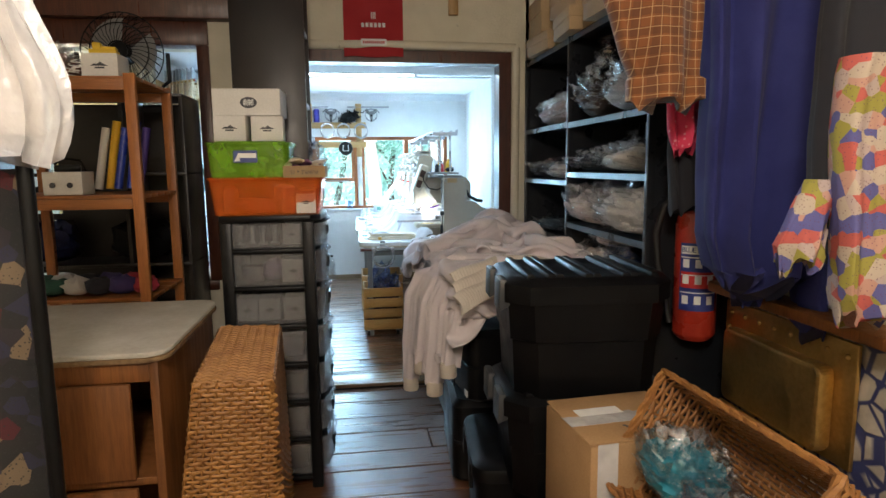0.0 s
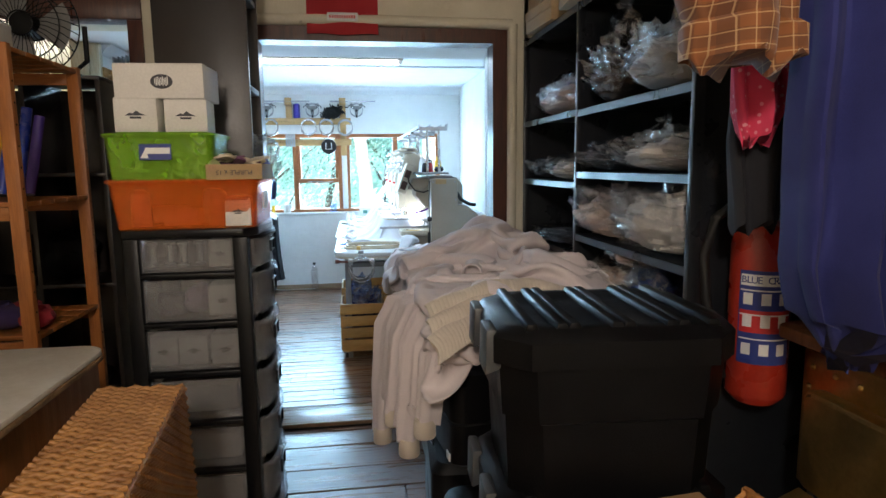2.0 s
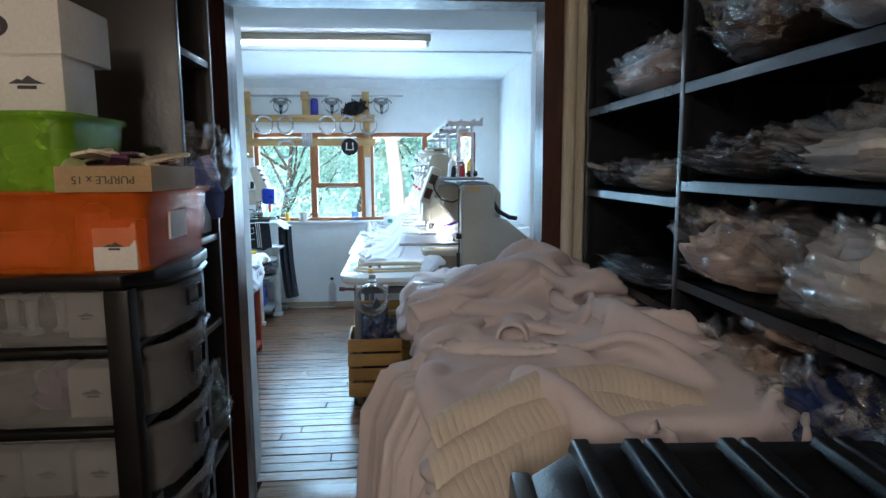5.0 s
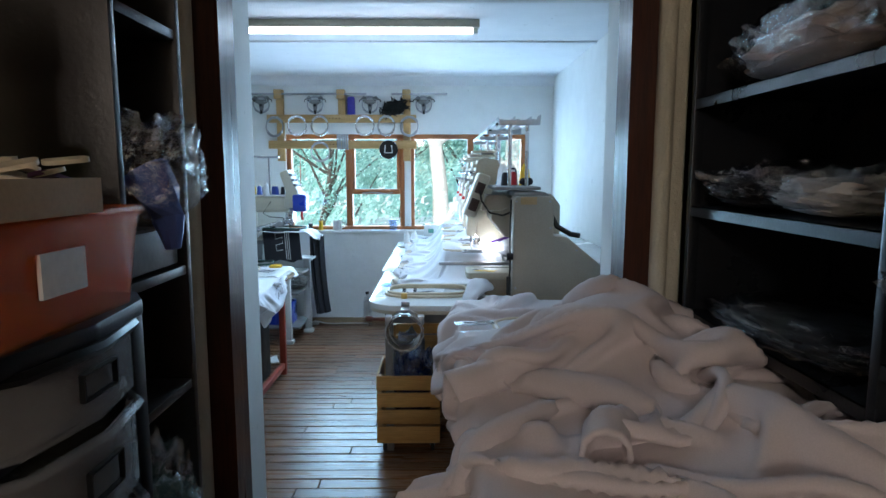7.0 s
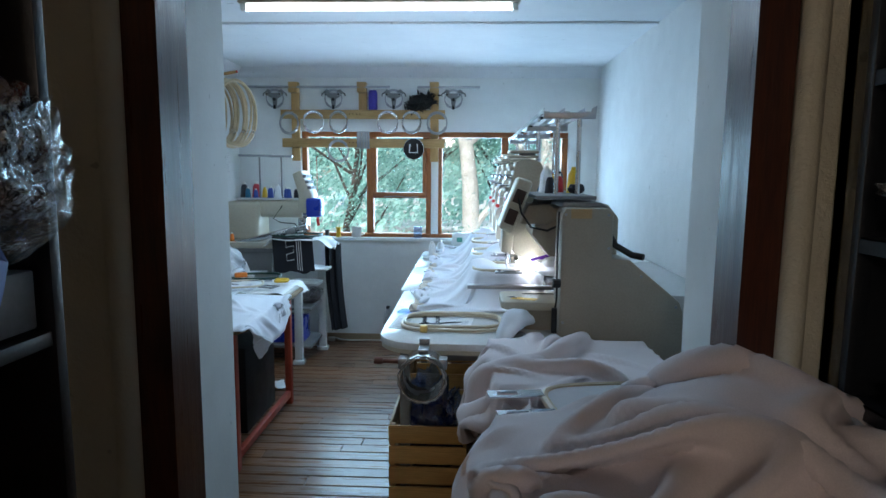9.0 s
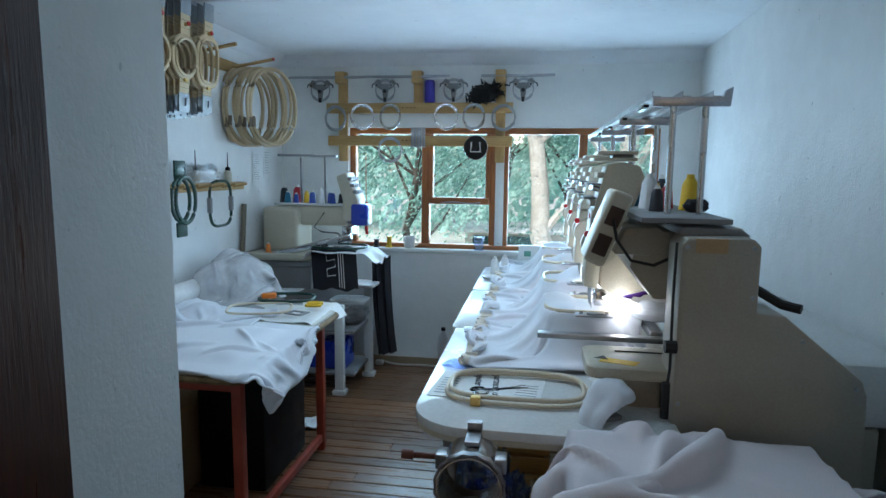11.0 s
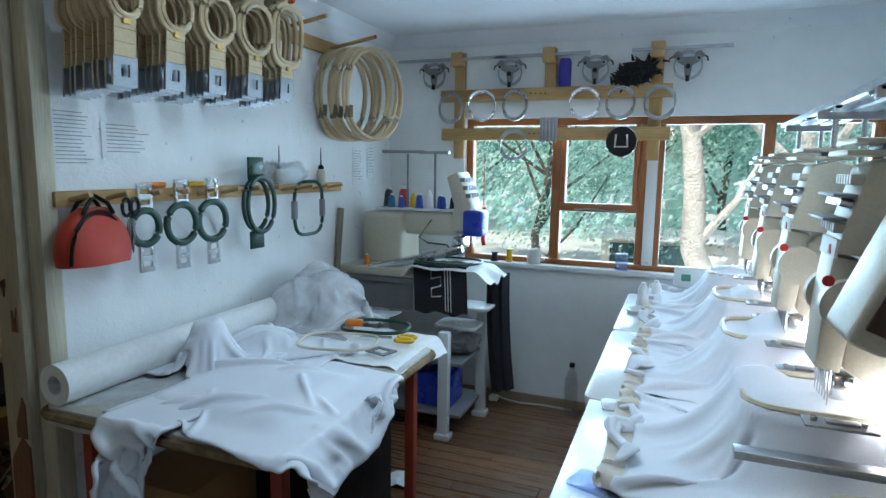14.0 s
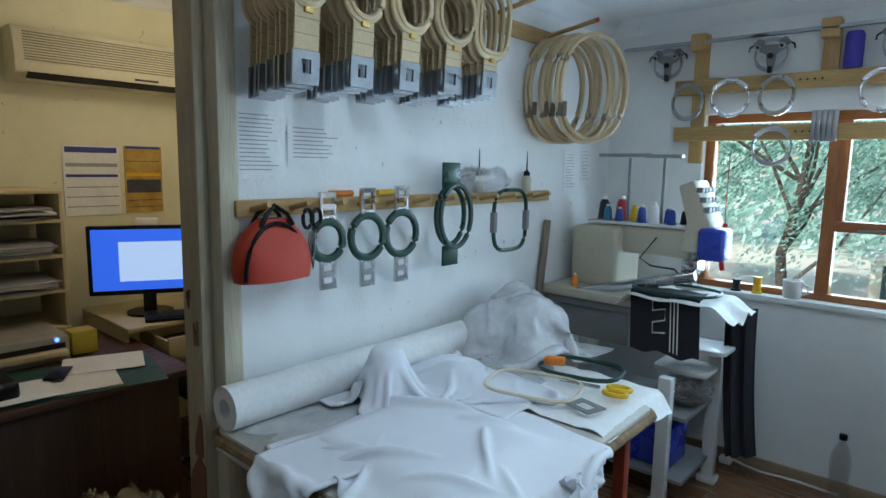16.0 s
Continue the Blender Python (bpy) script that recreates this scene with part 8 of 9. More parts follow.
box(bm, (-0.035, -0.03, 0), (0.035, 0.03, 0.10), 0.004)
one("acrylic_block", bm, FILM_BLUE, "clear acrylic stand on the sill", "stand", (0.18, 8.0, VZ0 + 0.003))
# bottle and plug on the floor
bt = thing("bottle", "clear plastic bottle with a dark cap on the floor", "bottle", (-0.07, 7.90, 0))
bm = B()
turned(bm, [(0.03, 0), (0.042, 0.01), (0.044, 0.10), (0.040, 0.13), (0.044, 0.16), (0.044, 0.22), (0.03, 0.27), (0.014, 0.30), (0.014, 0.315), (0.0, 0.315)], 22)
part("body", bm, FILM, bt)
bm = B()
turned(bm, [(0, 0.312), (0.017, 0.312), (0.017, 0.335), (0, 0.335)], 16)
part("cap", bm, BLACK_PLASTIC, bt)
bm = B()
sweep(bm, [(0, 0, 0.03), (0.05, 0.01, 0.012), (0.14, 0.0, 0.008), (0.30, 0.02, 0.008), (0.48, 0.01, 0.008)], 0.006, 6)
box(bm, (-0.06, -0.03, 0.0), (0.0, 0.02, 0.035), 0.008)
one("power_plug", bm, WHITE_CARD, "white plug with a cable along the skirting", "plug", (-0.55, 7.95, 0), 0)
bm = B()
sheet(bm, lambda u, v: (0.15 * (u - 0.5), 0.12 * (v - 0.5), 0.012 + 0.03 * abs(ns(u * 3, v * 3)) + 0.02 * u * v), 10, 10, 0.003)
one("paper_scrap", bm, PAPER, "crumpled scrap of white paper on the floor", "paper scrap", (-0.71, 6.74, 0.0), 25)

# ---- workroom: work table with white cloth ----
wt = thing("work_table", "work table with a worn pale top and red steel legs", "table", (-0.90, 6.02, 0))
bm = B()
prism(bm, rounded(0.90, 1.08, 0.05, 4), "z", 0.742, 0.762, 0.004)
part("top", bm, WORN_TOP, wt)
bm = B()
pts = rounded(0.912, 1.092, 0.055, 5)
rings = []
for k, (x, y) in enumerate(pts):
    rings.append((x + 0.004 * ns(k * 0.8, 1), y + 0.004 * ns(k * 0.8, 2), 0.738))
sweep(bm, rings, 0.017, 8, loop=True, flat=0.9)
part("edge", bm, PLY_EDGE, wt, "chipped brown edge")
for x, y in ((-0.36, -0.44), (0.38, -0.44), (-0.36, 0.46), (0.38, 0.46)):
    bm = B()
    box(bm, (x - 0.02, y - 0.02, 0.0), (x + 0.02, y + 0.02, 0.725), 0.003)
    part("leg", bm, TABLE_RED, wt, "red steel leg")
for a, b in (((-0.36, -0.455, 0.66), (0.38, -0.425, 0.70)), ((0.365, -0.42, 0.05), (0.395, 0.44, 0.09)), ((-0.36, 0.445, 0.66), (0.38, 0.475, 0.70))):
    bm = B()
    box(bm, a, b, 0.003)
    part("rail", bm, TABLE_RED, wt)
# dark boxes and a brown board below the table
for a, b, m, lab in (((-1.32, 5.70, 0), (-0.98, 6.4, 0.42), CARDBOARD, "brown carton under the work table"), ((-0.95, 6.0, 0), (-0.62, 6.5, 0.50), BLACK_PLASTIC, "black crate under the work table")):
    bm = B()
    box(bm, (a[0], a[1], 0), b, 0.008)
    one("under_box", bm, m, lab, "box")
bm = B()
rod(bm, (0, 0, 0), (0, 1.17, 0), 0.066, n=28, caps=False)
rod(bm, (0, 1.17, 0), (0, 0, 0), 0.03, n=20, caps=False)
for y in (0.0, 1.17):
    vo = [bm.verts.new((0.066 * math.cos(math.tau * i / 28), y, 0.066 * math.sin(math.tau * i / 28))) for i in range(28)]
    vi = [bm.verts.new((0.03 * math.cos(math.tau * i / 28), y, 0.03 * math.sin(math.tau * i / 28))) for i in range(28)]
    for i in range(28):
        j = (i + 1) % 28
        bm.faces.new((vo[i], vo[j], vi[j], vi[i]) if y == 0 else (vo[i], vi[i], vi[j], vo[j]))
one("stabilizer_roll", bm, PAPER, "long roll of white stabilizer lying on the table", "roll", (-1.295, 5.49, 0.829))
bm = B()
sheet(bm, lambda u, v: (-1.30 + 0.28 * u, 5.46 + 0.95 * v, 0.765 + 0.006 * ns(u * 3, v * 5) - 0.05 * (1 - step(v, 0.0, 0.08))), 12, 30, 0.002)
one("stabilizer_sheet", bm, FILM_THICK, "end of thin white stabilizer spread on the table", "fabric sheet")


def table_top(x, y):
    return 0.770 * plateau(x, y, -1.37, -0.412, 5.440, 6.60, 0.03)


# white sweatshirt spread over the table, its hem hanging over the edge
shirt = drape(lambda u, v: (-1.08 + 0.80 * u + 0.07 * v, 5.53 - 0.10 * u + 0.64 * v + 0.03 * np.sin(4 * u), 0.84 + 0 * u), (0.92, 0.76), 90, 66, lambda x, y: table_top(x, y) + 0.025 * plateau(x, y, -1.0, -0.6, 5.65, 6.0, 0.1), 95, 41, ruffle=0.028, grip=0.7, low=0.30, bend=0.6)
ws = thing("white_sweatshirt", "white sweatshirt spread over the table with its hem hanging down", "sweatshirt", (0, 0, 0))
part("body", cloth(shirt[:86], 0.006), SHIRT, ws, angle=180)
part("ribbed_hem", cloth(shirt[85:], 0.011), SHIRT, ws)
arm = drape(lambda u, v: (-1.06 + 0.17 * u + 0.10 * v * v, 5.14 + 0.54 * v, 0.815 + 0 * u), (0.25, 0.62), 26, 64, lambda x, y: table_top(x, y) + 0.016, 110, 63, ruffle=0.015, grip=0.8, low=0.25, bend=0.45)
part("sleeve", cloth(arm, 0.010), SHIRT, ws, angle=180)
drop = thing("hanging_sleeve", "white sleeve drooping over the corner of the machine table", "sleeve", (0, 0, 0))
tube_cloth("sleeve", [(0.86, 5.20, 0.90), (0.815, 5.14, 0.905), (0.775, 5.09, 0.86), (0.755, 5.06, 0.78), (0.745, 5.05, 0.66)], lambda u: 0.040 + 0.012 * math.sin(u * 7), 4.0, SHIRT, drop)
hood_cloth = drape(lambda u, v: (-1.23 + 0.24 * u, 5.85 + 0.25 * v, 1.02 + 0 * u), (0.42, 0.44), 42, 44, lambda x, y: table_top(x, y) + 0.010 + 0.17 * np.exp(-(((x + 1.12) / 0.070) ** 2 + ((y - 5.97) / 0.085) ** 2) ** 3), 75, 71, ruffle=0.035, grip=0.85, bend=0.4)
part("bunched_cuff", cloth(hood_cloth, 0.006), SHIRT, ws, angle=180)
bunch = drape(lambda u, v: (-1.20 + 0.42 * u, 6.12 + 0.26 * v, 0.86 + 0.03 * np.sin(9 * u)), (0.66, 0.40), 44, 28, lambda x, y: table_top(x, y) + 0.005 + 0.06 * np.exp(-((x + 1.08) / 0.10) ** 2 - ((y - 6.27) / 0.08) ** 2), 90, 17, ruffle=0.05, grip=0.85)
tagged(part("bunched_sleeve", cloth(bunch, 0.004), SHIRT, None, "", True, 180), "white sleeve bunched up at the back of the table", "sleeve")
def sack_core(x, y):
    h = np.zeros(np.shape(x))
    for cx, cy, r, top in ((-1.23, 6.66, 0.13, 0.20), (-1.10, 6.78, 0.17, 0.24), (-1.22, 6.86, 0.12, 0.27), (-1.02, 6.68, 0.12, 0.13)):
        h = np.maximum(h, top * np.clip(1 - ((x - cx) ** 2 + (y - cy) ** 2) / (r * r), 0, 1) ** 0.4)
    return 0.768 + h


sack = thing("plastic_sack", "white goods in a big crumpled milky plastic sack", "plastic bag", (0, 0, 0))
G = drape(lambda u, v: (-1.345 + 0.46 * u, 6.50 + 0.48 * v, 1.08 + 0 * u), (0.78, 0.80), 60, 60, sack_core, 80, 77, ruffle=0.05, grip=0.85, bend=0.35)
G[..., 0] = np.maximum(G[..., 0], -1.372)
part("film", cloth(G, 0.001), FILM_THICK, sack, angle=60)
rows = [[(x, y, sack_core(np.array(x), np.array(y)) - 0.012) for y in np.linspace(6.56, 6.92, 25)] for x in np.linspace(-1.345, -0.995, 25)]
part("white_goods", cloth(np.array(rows), 0.002), SHIRT, sack)
# hoops, gauge and scissors at the back of the table
bm = B()
sheet(bm, lambda u, v: (-0.92 + 0.48 * u, 6.22 + 0.48 * v, 0.768 + 0.02 * abs(ns(u * 4, v * 4)) - 0.5 * max(0, u - 0.9) * (0.4 + v)), 24, 24, 0.002)
one("backing_paper", bm, PAPER, "sheets of white backing paper on the table", "paper")
h2 = thing("flat_hoop", "cream embroidery hoop lying on backing paper", "embroidery hoop", (-0.80, 6.36, 0.80), 15)
bm = B()
hoop(bm, 0.16, 0.12, 0.006, 3.5, 44, 6)
part("ring", bm, HOOP_CREAM, h2)
bm = B()
hoop(bm, 0.15, 0.11, 0.007, 3.0, 44, 6, 1.2)
one("green_hoop", bm, HOOP_GREEN, "dark green embroidery hoop lying on the table", "embroidery hoop", (-0.76, 6.62, 0.805), 10)
bm = B()
for a, b in (((-0.05, -0.04, 0), (0.05, -0.022, 0.005)), ((-0.05, 0.022, 0), (0.05, 0.04, 0.005)), ((-0.05, -0.022, 0), (-0.03, 0.022, 0.005)), ((0.03, -0.022, 0), (0.05, 0.022, 0.005))):
    box(bm, a, b)
one("metal_window", bm, GREY_STEEL, "flat grey metal hoop plate on the table", "plate", (-0.585, 6.33, 0.79), -15, smooth=False)
sc2 = thing("yellow_scissors", "scissors with bright yellow grips", "scissors", (-0.60, 6.50, 0.800), 10)
for s in (-1, 1):
    bm = B()
    sweep(bm, [(-0.02, 0, 0), (-0.10, 0.006 * s, 0), (-0.16, 0.012 * s, 0)], lambda u: 0.007 - 0.005 * u, 6)
    part("blade", bm, CHROME, sc2)
    bm = B()
    hoop(bm, 0.038, 0.020, 0.008, 2.5, 22, 7, 1, (0.04, 0.026 * s, 0))
    part("grip", bm, YELLOW, sc2, "yellow plastic grip")
bm = B()
box(bm, (-0.04, -0.02, 0), (0.04, 0.02, 0.03), 0.008)
one("orange_marker", bm, ORANGE_PLASTIC, "bright orange plastic tool on the table", "tool", (-0.86, 6.60, 0.80), 25)

# ---- racks on the side wall ----
X0 = WX0
pr = thing("peg_rack", "narrow wooden peg rail with hoops and bags hung on it", "peg rail", (X0, 6.45, 1.40))
bm = B()
box(bm, (0.001, -0.87, -0.022), (0.026, 0.87, 0.028), 0.003)
part("board", bm, PINE_Y, pr)
for k in range(12):
    bm = B()
    rod(bm, (0.026, -0.82 + 0.14 * k, 0.0), (0.12, -0.82 + 0.14 * k, 0.02), 0.009, 0.009, 10)
    part("peg", bm, PINE, pr)
bm = B()
box(bm, (0.012, 0.86, -0.46), (0.032, 0.90, 0.0), 0.003)
q = part("slanting_strut", bm, wood("grey_wood", (0.30, 0.25, 0.18), (0.2, 0.16, 0.11), 2), pr, "grey wooden strut")
q.matrix_basis = pose(0, 0, 0, -8, 0, 0)
# green round hoops with steel arms
def cap_hoop(y, r, double, lab, arms=True):
    t = thing("green_hoop", lab, "embroidery hoop", (X0 + 0.085, y, 1.293), 0, "green hoops on the pegs")
    bm = B()
    ring = [(0, r * math.cos(math.tau * i / 32), r * math.sin(math.tau * i / 32)) for i in range(32)]
    sweep(bm, ring, 0.0115, 8, loop=True, flat=1.3)
    part("ring", bm, HOOP_GREEN, t)
    if double:
        bm = B()
        sweep(bm, [(0.03, 1.12 * p[1], 0.02 + 1.12 * p[2]) for p in ring], 0.009, 8, loop=True)
        part("ring", bm, HOOP_GREEN, t)
    for s in (-1, 1):
        z0, z1 = (r, r + 0.095) if s > 0 else (-r - 0.10, -r)
        for a, b in (((-0.006, -0.032, z0), (0.006, -0.020, z1)), ((-0.006, 0.020, z0), (0.006, 0.032, z1)), ((-0.006, -0.02, z0), (0.006, 0.02, z0 + 0.02)), ((-0.006, -0.02, (z0 + z1) / 2 - 0.01), (0.006, 0.02, (z0 + z1) / 2 + 0.01)), ((-0.006, -0.02, z1 - 0.018), (0.006, 0.02, z1))):
            bm = B()
            box(bm, a, b, 0.001)
            part("arm_plate", bm, CHROME if arms else HOOP_GREEN, t, smooth=False)
    return t
cap_hoop(5.867, 0.062, False, "small dark green hoop with bright steel arms")
cap_hoop(6.039, 0.074, False, "dark green hoop with bright steel arms")
cap_hoop(6.204, 0.078, False, "dark green hoop with bright steel arms")
t = thing("green_hoop", "pair of large dark green hoops hanging on a peg", "embroidery hoop", (X0 + 0.09, 6.475, 1.345), 0, "green hoops on the pegs")
for e, x in ((0, 0), (0.008, 0.03)):
    bm = B()
    sweep(bm, [(x, (0.085 + e) * math.cos(math.tau * i / 36), (0.115 + e) * math.sin(math.tau * i / 36)) for i in range(36)], 0.009, 8, loop=True, flat=1.3)
    part("ring", bm, HOOP_GREEN, t)
bm = B()
box(bm, (-0.006, -0.045, -0.20), (0.006, 0.045, -0.12), 0.003)
part("bracket", bm, HOOP_GREEN, t)
bm = B()
box(bm, (-0.006, -0.05, 0.11), (0.006, 0.05, 0.21), 0.003)
part("bracket", bm, HOOP_GREEN, t)
t = thing("green_hoop", "squarish dark green hoop hanging on a peg", "embroidery hoop", (X0 + 0.09, 6.89, 1.305), 0, "green hoops on the pegs")
bm = B()
sweep(bm, [(0, 0.125 * math.copysign(abs(math.cos(a)) ** 0.55, math.cos(a)), 0.135 * math.copysign(abs(math.sin(a)) ** 0.55, math.sin(a))) for a in [math.tau * i / 44 for i in range(44)]], 0.009, 8, loop=True)
part("ring", bm, HOOP_GREEN, t)
for s in (-1, 1):
    bm = B()
    box(bm, (-0.012, s * 0.125 - 0.012, -0.05), (0.012, s * 0.125 + 0.012, 0.04), 0.003)
    part("clip", bm, GREY_STEEL, t)
# red bag and black scissors
rb2 = thing("red_pouch", "orange-red nylon pouch with dark zip and handles", "bag", (X0 + 0.075, 5.665, 1.19), 0)
bm = B()
rings = []
for k in range(11):
    u = k / 10
    w = 0.128 * (1 - 0.62 * u ** 3.2) * (0.93 + 0.07 * step(u, 0, 0.2))
    d = 0.062 * (1 - 0.7 * u ** 2.5)
    rings.append([(d * math.copysign(abs(math.cos(a)) ** 0.7, math.cos(a)), w * math.copysign(abs(math.sin(a)) ** 0.7, math.sin(a)), 0.185 * u + 0.004 * ns(a, u * 4)) for a in [math.tau * i / 32 for i in range(32)]])
loft(bm, rings)
part("body", bm, RED_BAG, rb2)
bm = B()
sweep(bm, [(0.05 * math.cos(u * 1.2), -0.120 * math.cos(u * math.pi * 0.9), 0.01 + 0.165 * math.sin(u * math.pi * 0.95)) for u in [i / 16 for i in range(17)]], 0.006, 6)
part("zip", bm, BLACK_PLASTIC, rb2, "dark zip")
for x in (-0.02, 0.03):
    bm = B()
    sweep(bm, [(x, -0.055, 0.165), (x, -0.035, 0.20), (x * 0.5, 0.0, 0.225), (x, 0.035, 0.20), (x, 0.055, 0.165)], 0.007, 6)
    part("handle", bm, BLACK_PLASTIC, rb2)
sc3 = thing("black_scissors", "scissors with black grips hanging on a peg", "scissors", (X0 + 0.10, 5.795, 1.35), 0)
for s in (-1, 1):
    bm = B()
    sweep(bm, [(0, 0.018 * s + 0.016 * math.cos(a), 0.02 + 0.03 * math.sin(a)) for a in [math.tau * i / 16 for i in range(16)]], 0.006, 6, loop=True)
    part("grip", bm, BLACK_GLOSS, sc3)
    bm = B()
    sweep(bm, [(0, 0.006 * s, -0.02), (0, 0.008 * s, -0.09), (0, 0.002, -0.14)], lambda u: 0.007 - 0.005 * u, 5)
    part("blade", bm, CHROME, sc3)
# small bottles and tools on the rail
for y, lab in ((6.73, "small oil bottle with a thin spout on the rail"), (7.10, "small oil bottle with a thin spout on the rail")):
    b = thing("oil_bottle", lab, "bottle", (X0 + 0.03, y, 1.428))
    bm = B()
    turned(bm, [(0, 0), (0.022, 0), (0.024, 0.006), (0.024, 0.06), (0.016, 0.075), (0, 0.075)], 16)
    part("body", bm, MACHINE_LIGHT, b)
    bm = B()
    turned(bm, [(0.017, 0.074), (0.014, 0.092), (0.004, 0.10), (0.0015, 0.19), (0, 0.19)], 12)
    part("spout", bm, BLACK_PLASTIC, b)
for y, m, lab in ((5.98, ORANGE_PLASTIC, "orange handled tool lying on the rail"), (6.20, YELLOW, "yellow handled tool lying on the rail")):
    bm = B()
    rod(bm, (0, -0.05, 0.012), (0, 0.05, 0.012), 0.011, n=10)
    one("hand_tool", bm, m, lab, "tool", (X0 + 0.014, y, 1.428))
film_bag("clear_bag", "clear plastic bag lying on the rail", (X0 + 0.07, 6.70, 1.428), (0.12, 0.30, 0.10), 17.7, None, FILM, 0, 0.3)

# stacks of long wooden hoops on the upper rail
ur = thing("hoop_rail", "wooden rail with long dowels high on the wall", "peg rail", (X0, 6.55, 2.16))
bm = B()
box(bm, (0.001, -0.98, -0.035), (0.024, 0.92, 0.035), 0.003)
part("board", bm, PINE_Y, ur)
DOWELS = (5.66, 5.86, 6.06, 6.27, 6.48, 6.74, 7.22)
for y in DOWELS:
    bm = B()
    rod(bm, (0.024, y - 6.55, 0.0), (0.30, y - 6.55, 0.045), 0.010, n=10)
    dw = part("dowel", bm, PINE, ur)
    if y != DOWELS[-2]:
        bm = B()
        rod(bm, (0.298, y - 6.55, 0.045), (0.305, y - 6.55, 0.046), 0.0105, n=10)
        part("tip", bm, RED_PLASTIC, dw, "red painted tip")


def long_hoop(at, r, square, group, tilt):
    """A flat hoop board with a long wooden arm, ring and steel foot plate."""
    t = thing("embroidery_hoop", "cream hoop with a long arm and grey steel foot plate", "embroidery hoop", at, 0, group, 0, tilt)
    bm = B()
    ry = r * (1.25 if square > 2 else 1)
    ring = [(0, r * math.copysign(abs(math.cos(a)) ** (2 / square), math.cos(a)), ry * math.copysign(abs(math.sin(a)) ** (2 / square), math.sin(a))) for a in [math.tau * i / 36 for i in range(36)]]
    sweep(bm, ring, 0.0085, 8, loop=True, flat=1.5)
    sweep(bm, [(0.010, p[1] * 0.88, p[2] * 0.88) for p in ring], 0.006, 6, loop=True, flat=1.3)
    part("ring", bm, HOOP_WOOD, t)
    for z0, z1 in ((ry, 0.20), (-0.172, -ry)):
        bm = B()
        box(bm, (-0.003, -0.040, z0), (0.003, 0.040, z1), 0.001)
        board = part("arm_board", bm, HOOP_WOOD, t, smooth=False)
        for q in (0.35, 0.70):
            bm = B()
            box(bm, (0.003, -0.040, z0 + (z1 - z0) * q), (0.0036, 0.040, z0 + (z1 - z0) * q + 0.0015))
            part("score_line", bm, PLY_EDGE, board, smooth=False)
    z0, z1 = -0.262, -0.173
    bm = B()
    for a, b in (((-0.004, -0.044, z0), (0.004, -0.016, z1)), ((-0.004, 0.016, z0), (0.004, 0.044, z1)), ((-0.004, -0.016, z0), (0.004, 0.016, z0 + 0.03)), ((-0.004, -0.016, z1 - 0.022), (0.004, 0.016, z1))):
        box(bm, a, b)
    part("foot_plate", bm, STEEL, t, "slotted grey steel plate", False)
    bm = B()
    box(bm, (-0.004, -0.044, 0.201), (0.004, 0.044, 0.29), 0.001)
    part("head_plate", bm, STEEL, t, "grey steel plate", False)
    bm = B()
    box(bm, (0.003, -0.014, -ry - 0.02), (0.014, 0.014, -ry - 0.004), 0.003)
    part("screw", bm, BRASS, t)
    return t


for k, (y, r, sq) in enumerate(zip(DOWELS[:5], (0.056, 0.070, 0.082, 0.098, 0.098), (2, 2, 2, 2, 3.2))):
    first = long_hoop((X0 + 0.06, y, 1.985 + 0.012 * k), r, sq, "hoop stack on the rail", 3)
    for j in range(1, 8):
        copy_thing(first, pose(X0 + 0.06 + 0.030 * j, y + 0.004 * math.sin(j * 2.1), 1.985 + 0.012 * k + 0.004 * j + 0.003 * math.cos(j * 1.7), 0, 3 + 1.2 * math.sin(j), 0))
for j in range(17):
    t = thing("large_wood_hoop", "large pale oval hoop hanging in a stack", "embroidery hoop", (X0 + 0.05 + 0.0145 * j, DOWELS[-1] + 0.045 + 0.022 * math.sin(j * 2.3), 1.910 + 0.008 * math.cos(j * 1.3)), -24 + 7 * math.sin(j * 1.1), "large hoops in a stack", 0, 2 + 3 * math.sin(j * 1.9))
    bm = B()
    sweep(bm, [(0, 0.175 * math.copysign(abs(math.cos(a)) ** 0.95, math.cos(a)), 0.238 * math.copysign(abs(math.sin(a)) ** 0.95, math.sin(a))) for a in [math.tau * i / 40 for i in range(40)]], 0.008, 6, loop=True, flat=1.3)
    part("ring", bm, HOOP_WOOD, t)
    bm = B()
    box(bm, (-0.008, -0.166, -0.13), (0.010, -0.140, -0.07), 0.003)
    q = part("band", bm, surf("worn_band_%d" % j, (0.20, 0.15, 0.10)), t, "dark worn band")
# notices on the wall
for y, z, w, h, n in ((5.675, 1.595, 0.17, 0.21, 14), (5.885, 1.60, 0.22, 0.125, 8), (7.55, 1.52, 0.12, 0.22, 12), (7.72, 1.55, 0.10, 0.20, 9)):
    nt = thing("notice", "white sheet of printed paper taped to the wall", "paper", (X0 + 0.002, y, z))
    bm = B()
    sheet(bm, lambda u, v: (0.002 + 0.004 * (1 - v) * abs(ns(u * 3, v * 2)), w * (u - 0.5), h * (v - 0.5)), 8, 8, 0.0008)
    part("paper", bm, PAPER, nt)
    for k in range(n):
        bm = B()
        zz = h * (0.42 - 0.84 * k / n)
        box(bm, (0.0065, -w * 0.42, zz - 0.0015), (0.0072, w * (0.1 + 0.3 * rr.random()), zz + 0.0015))
        part("text_line", bm, INK_GREY, nt, smooth=False)

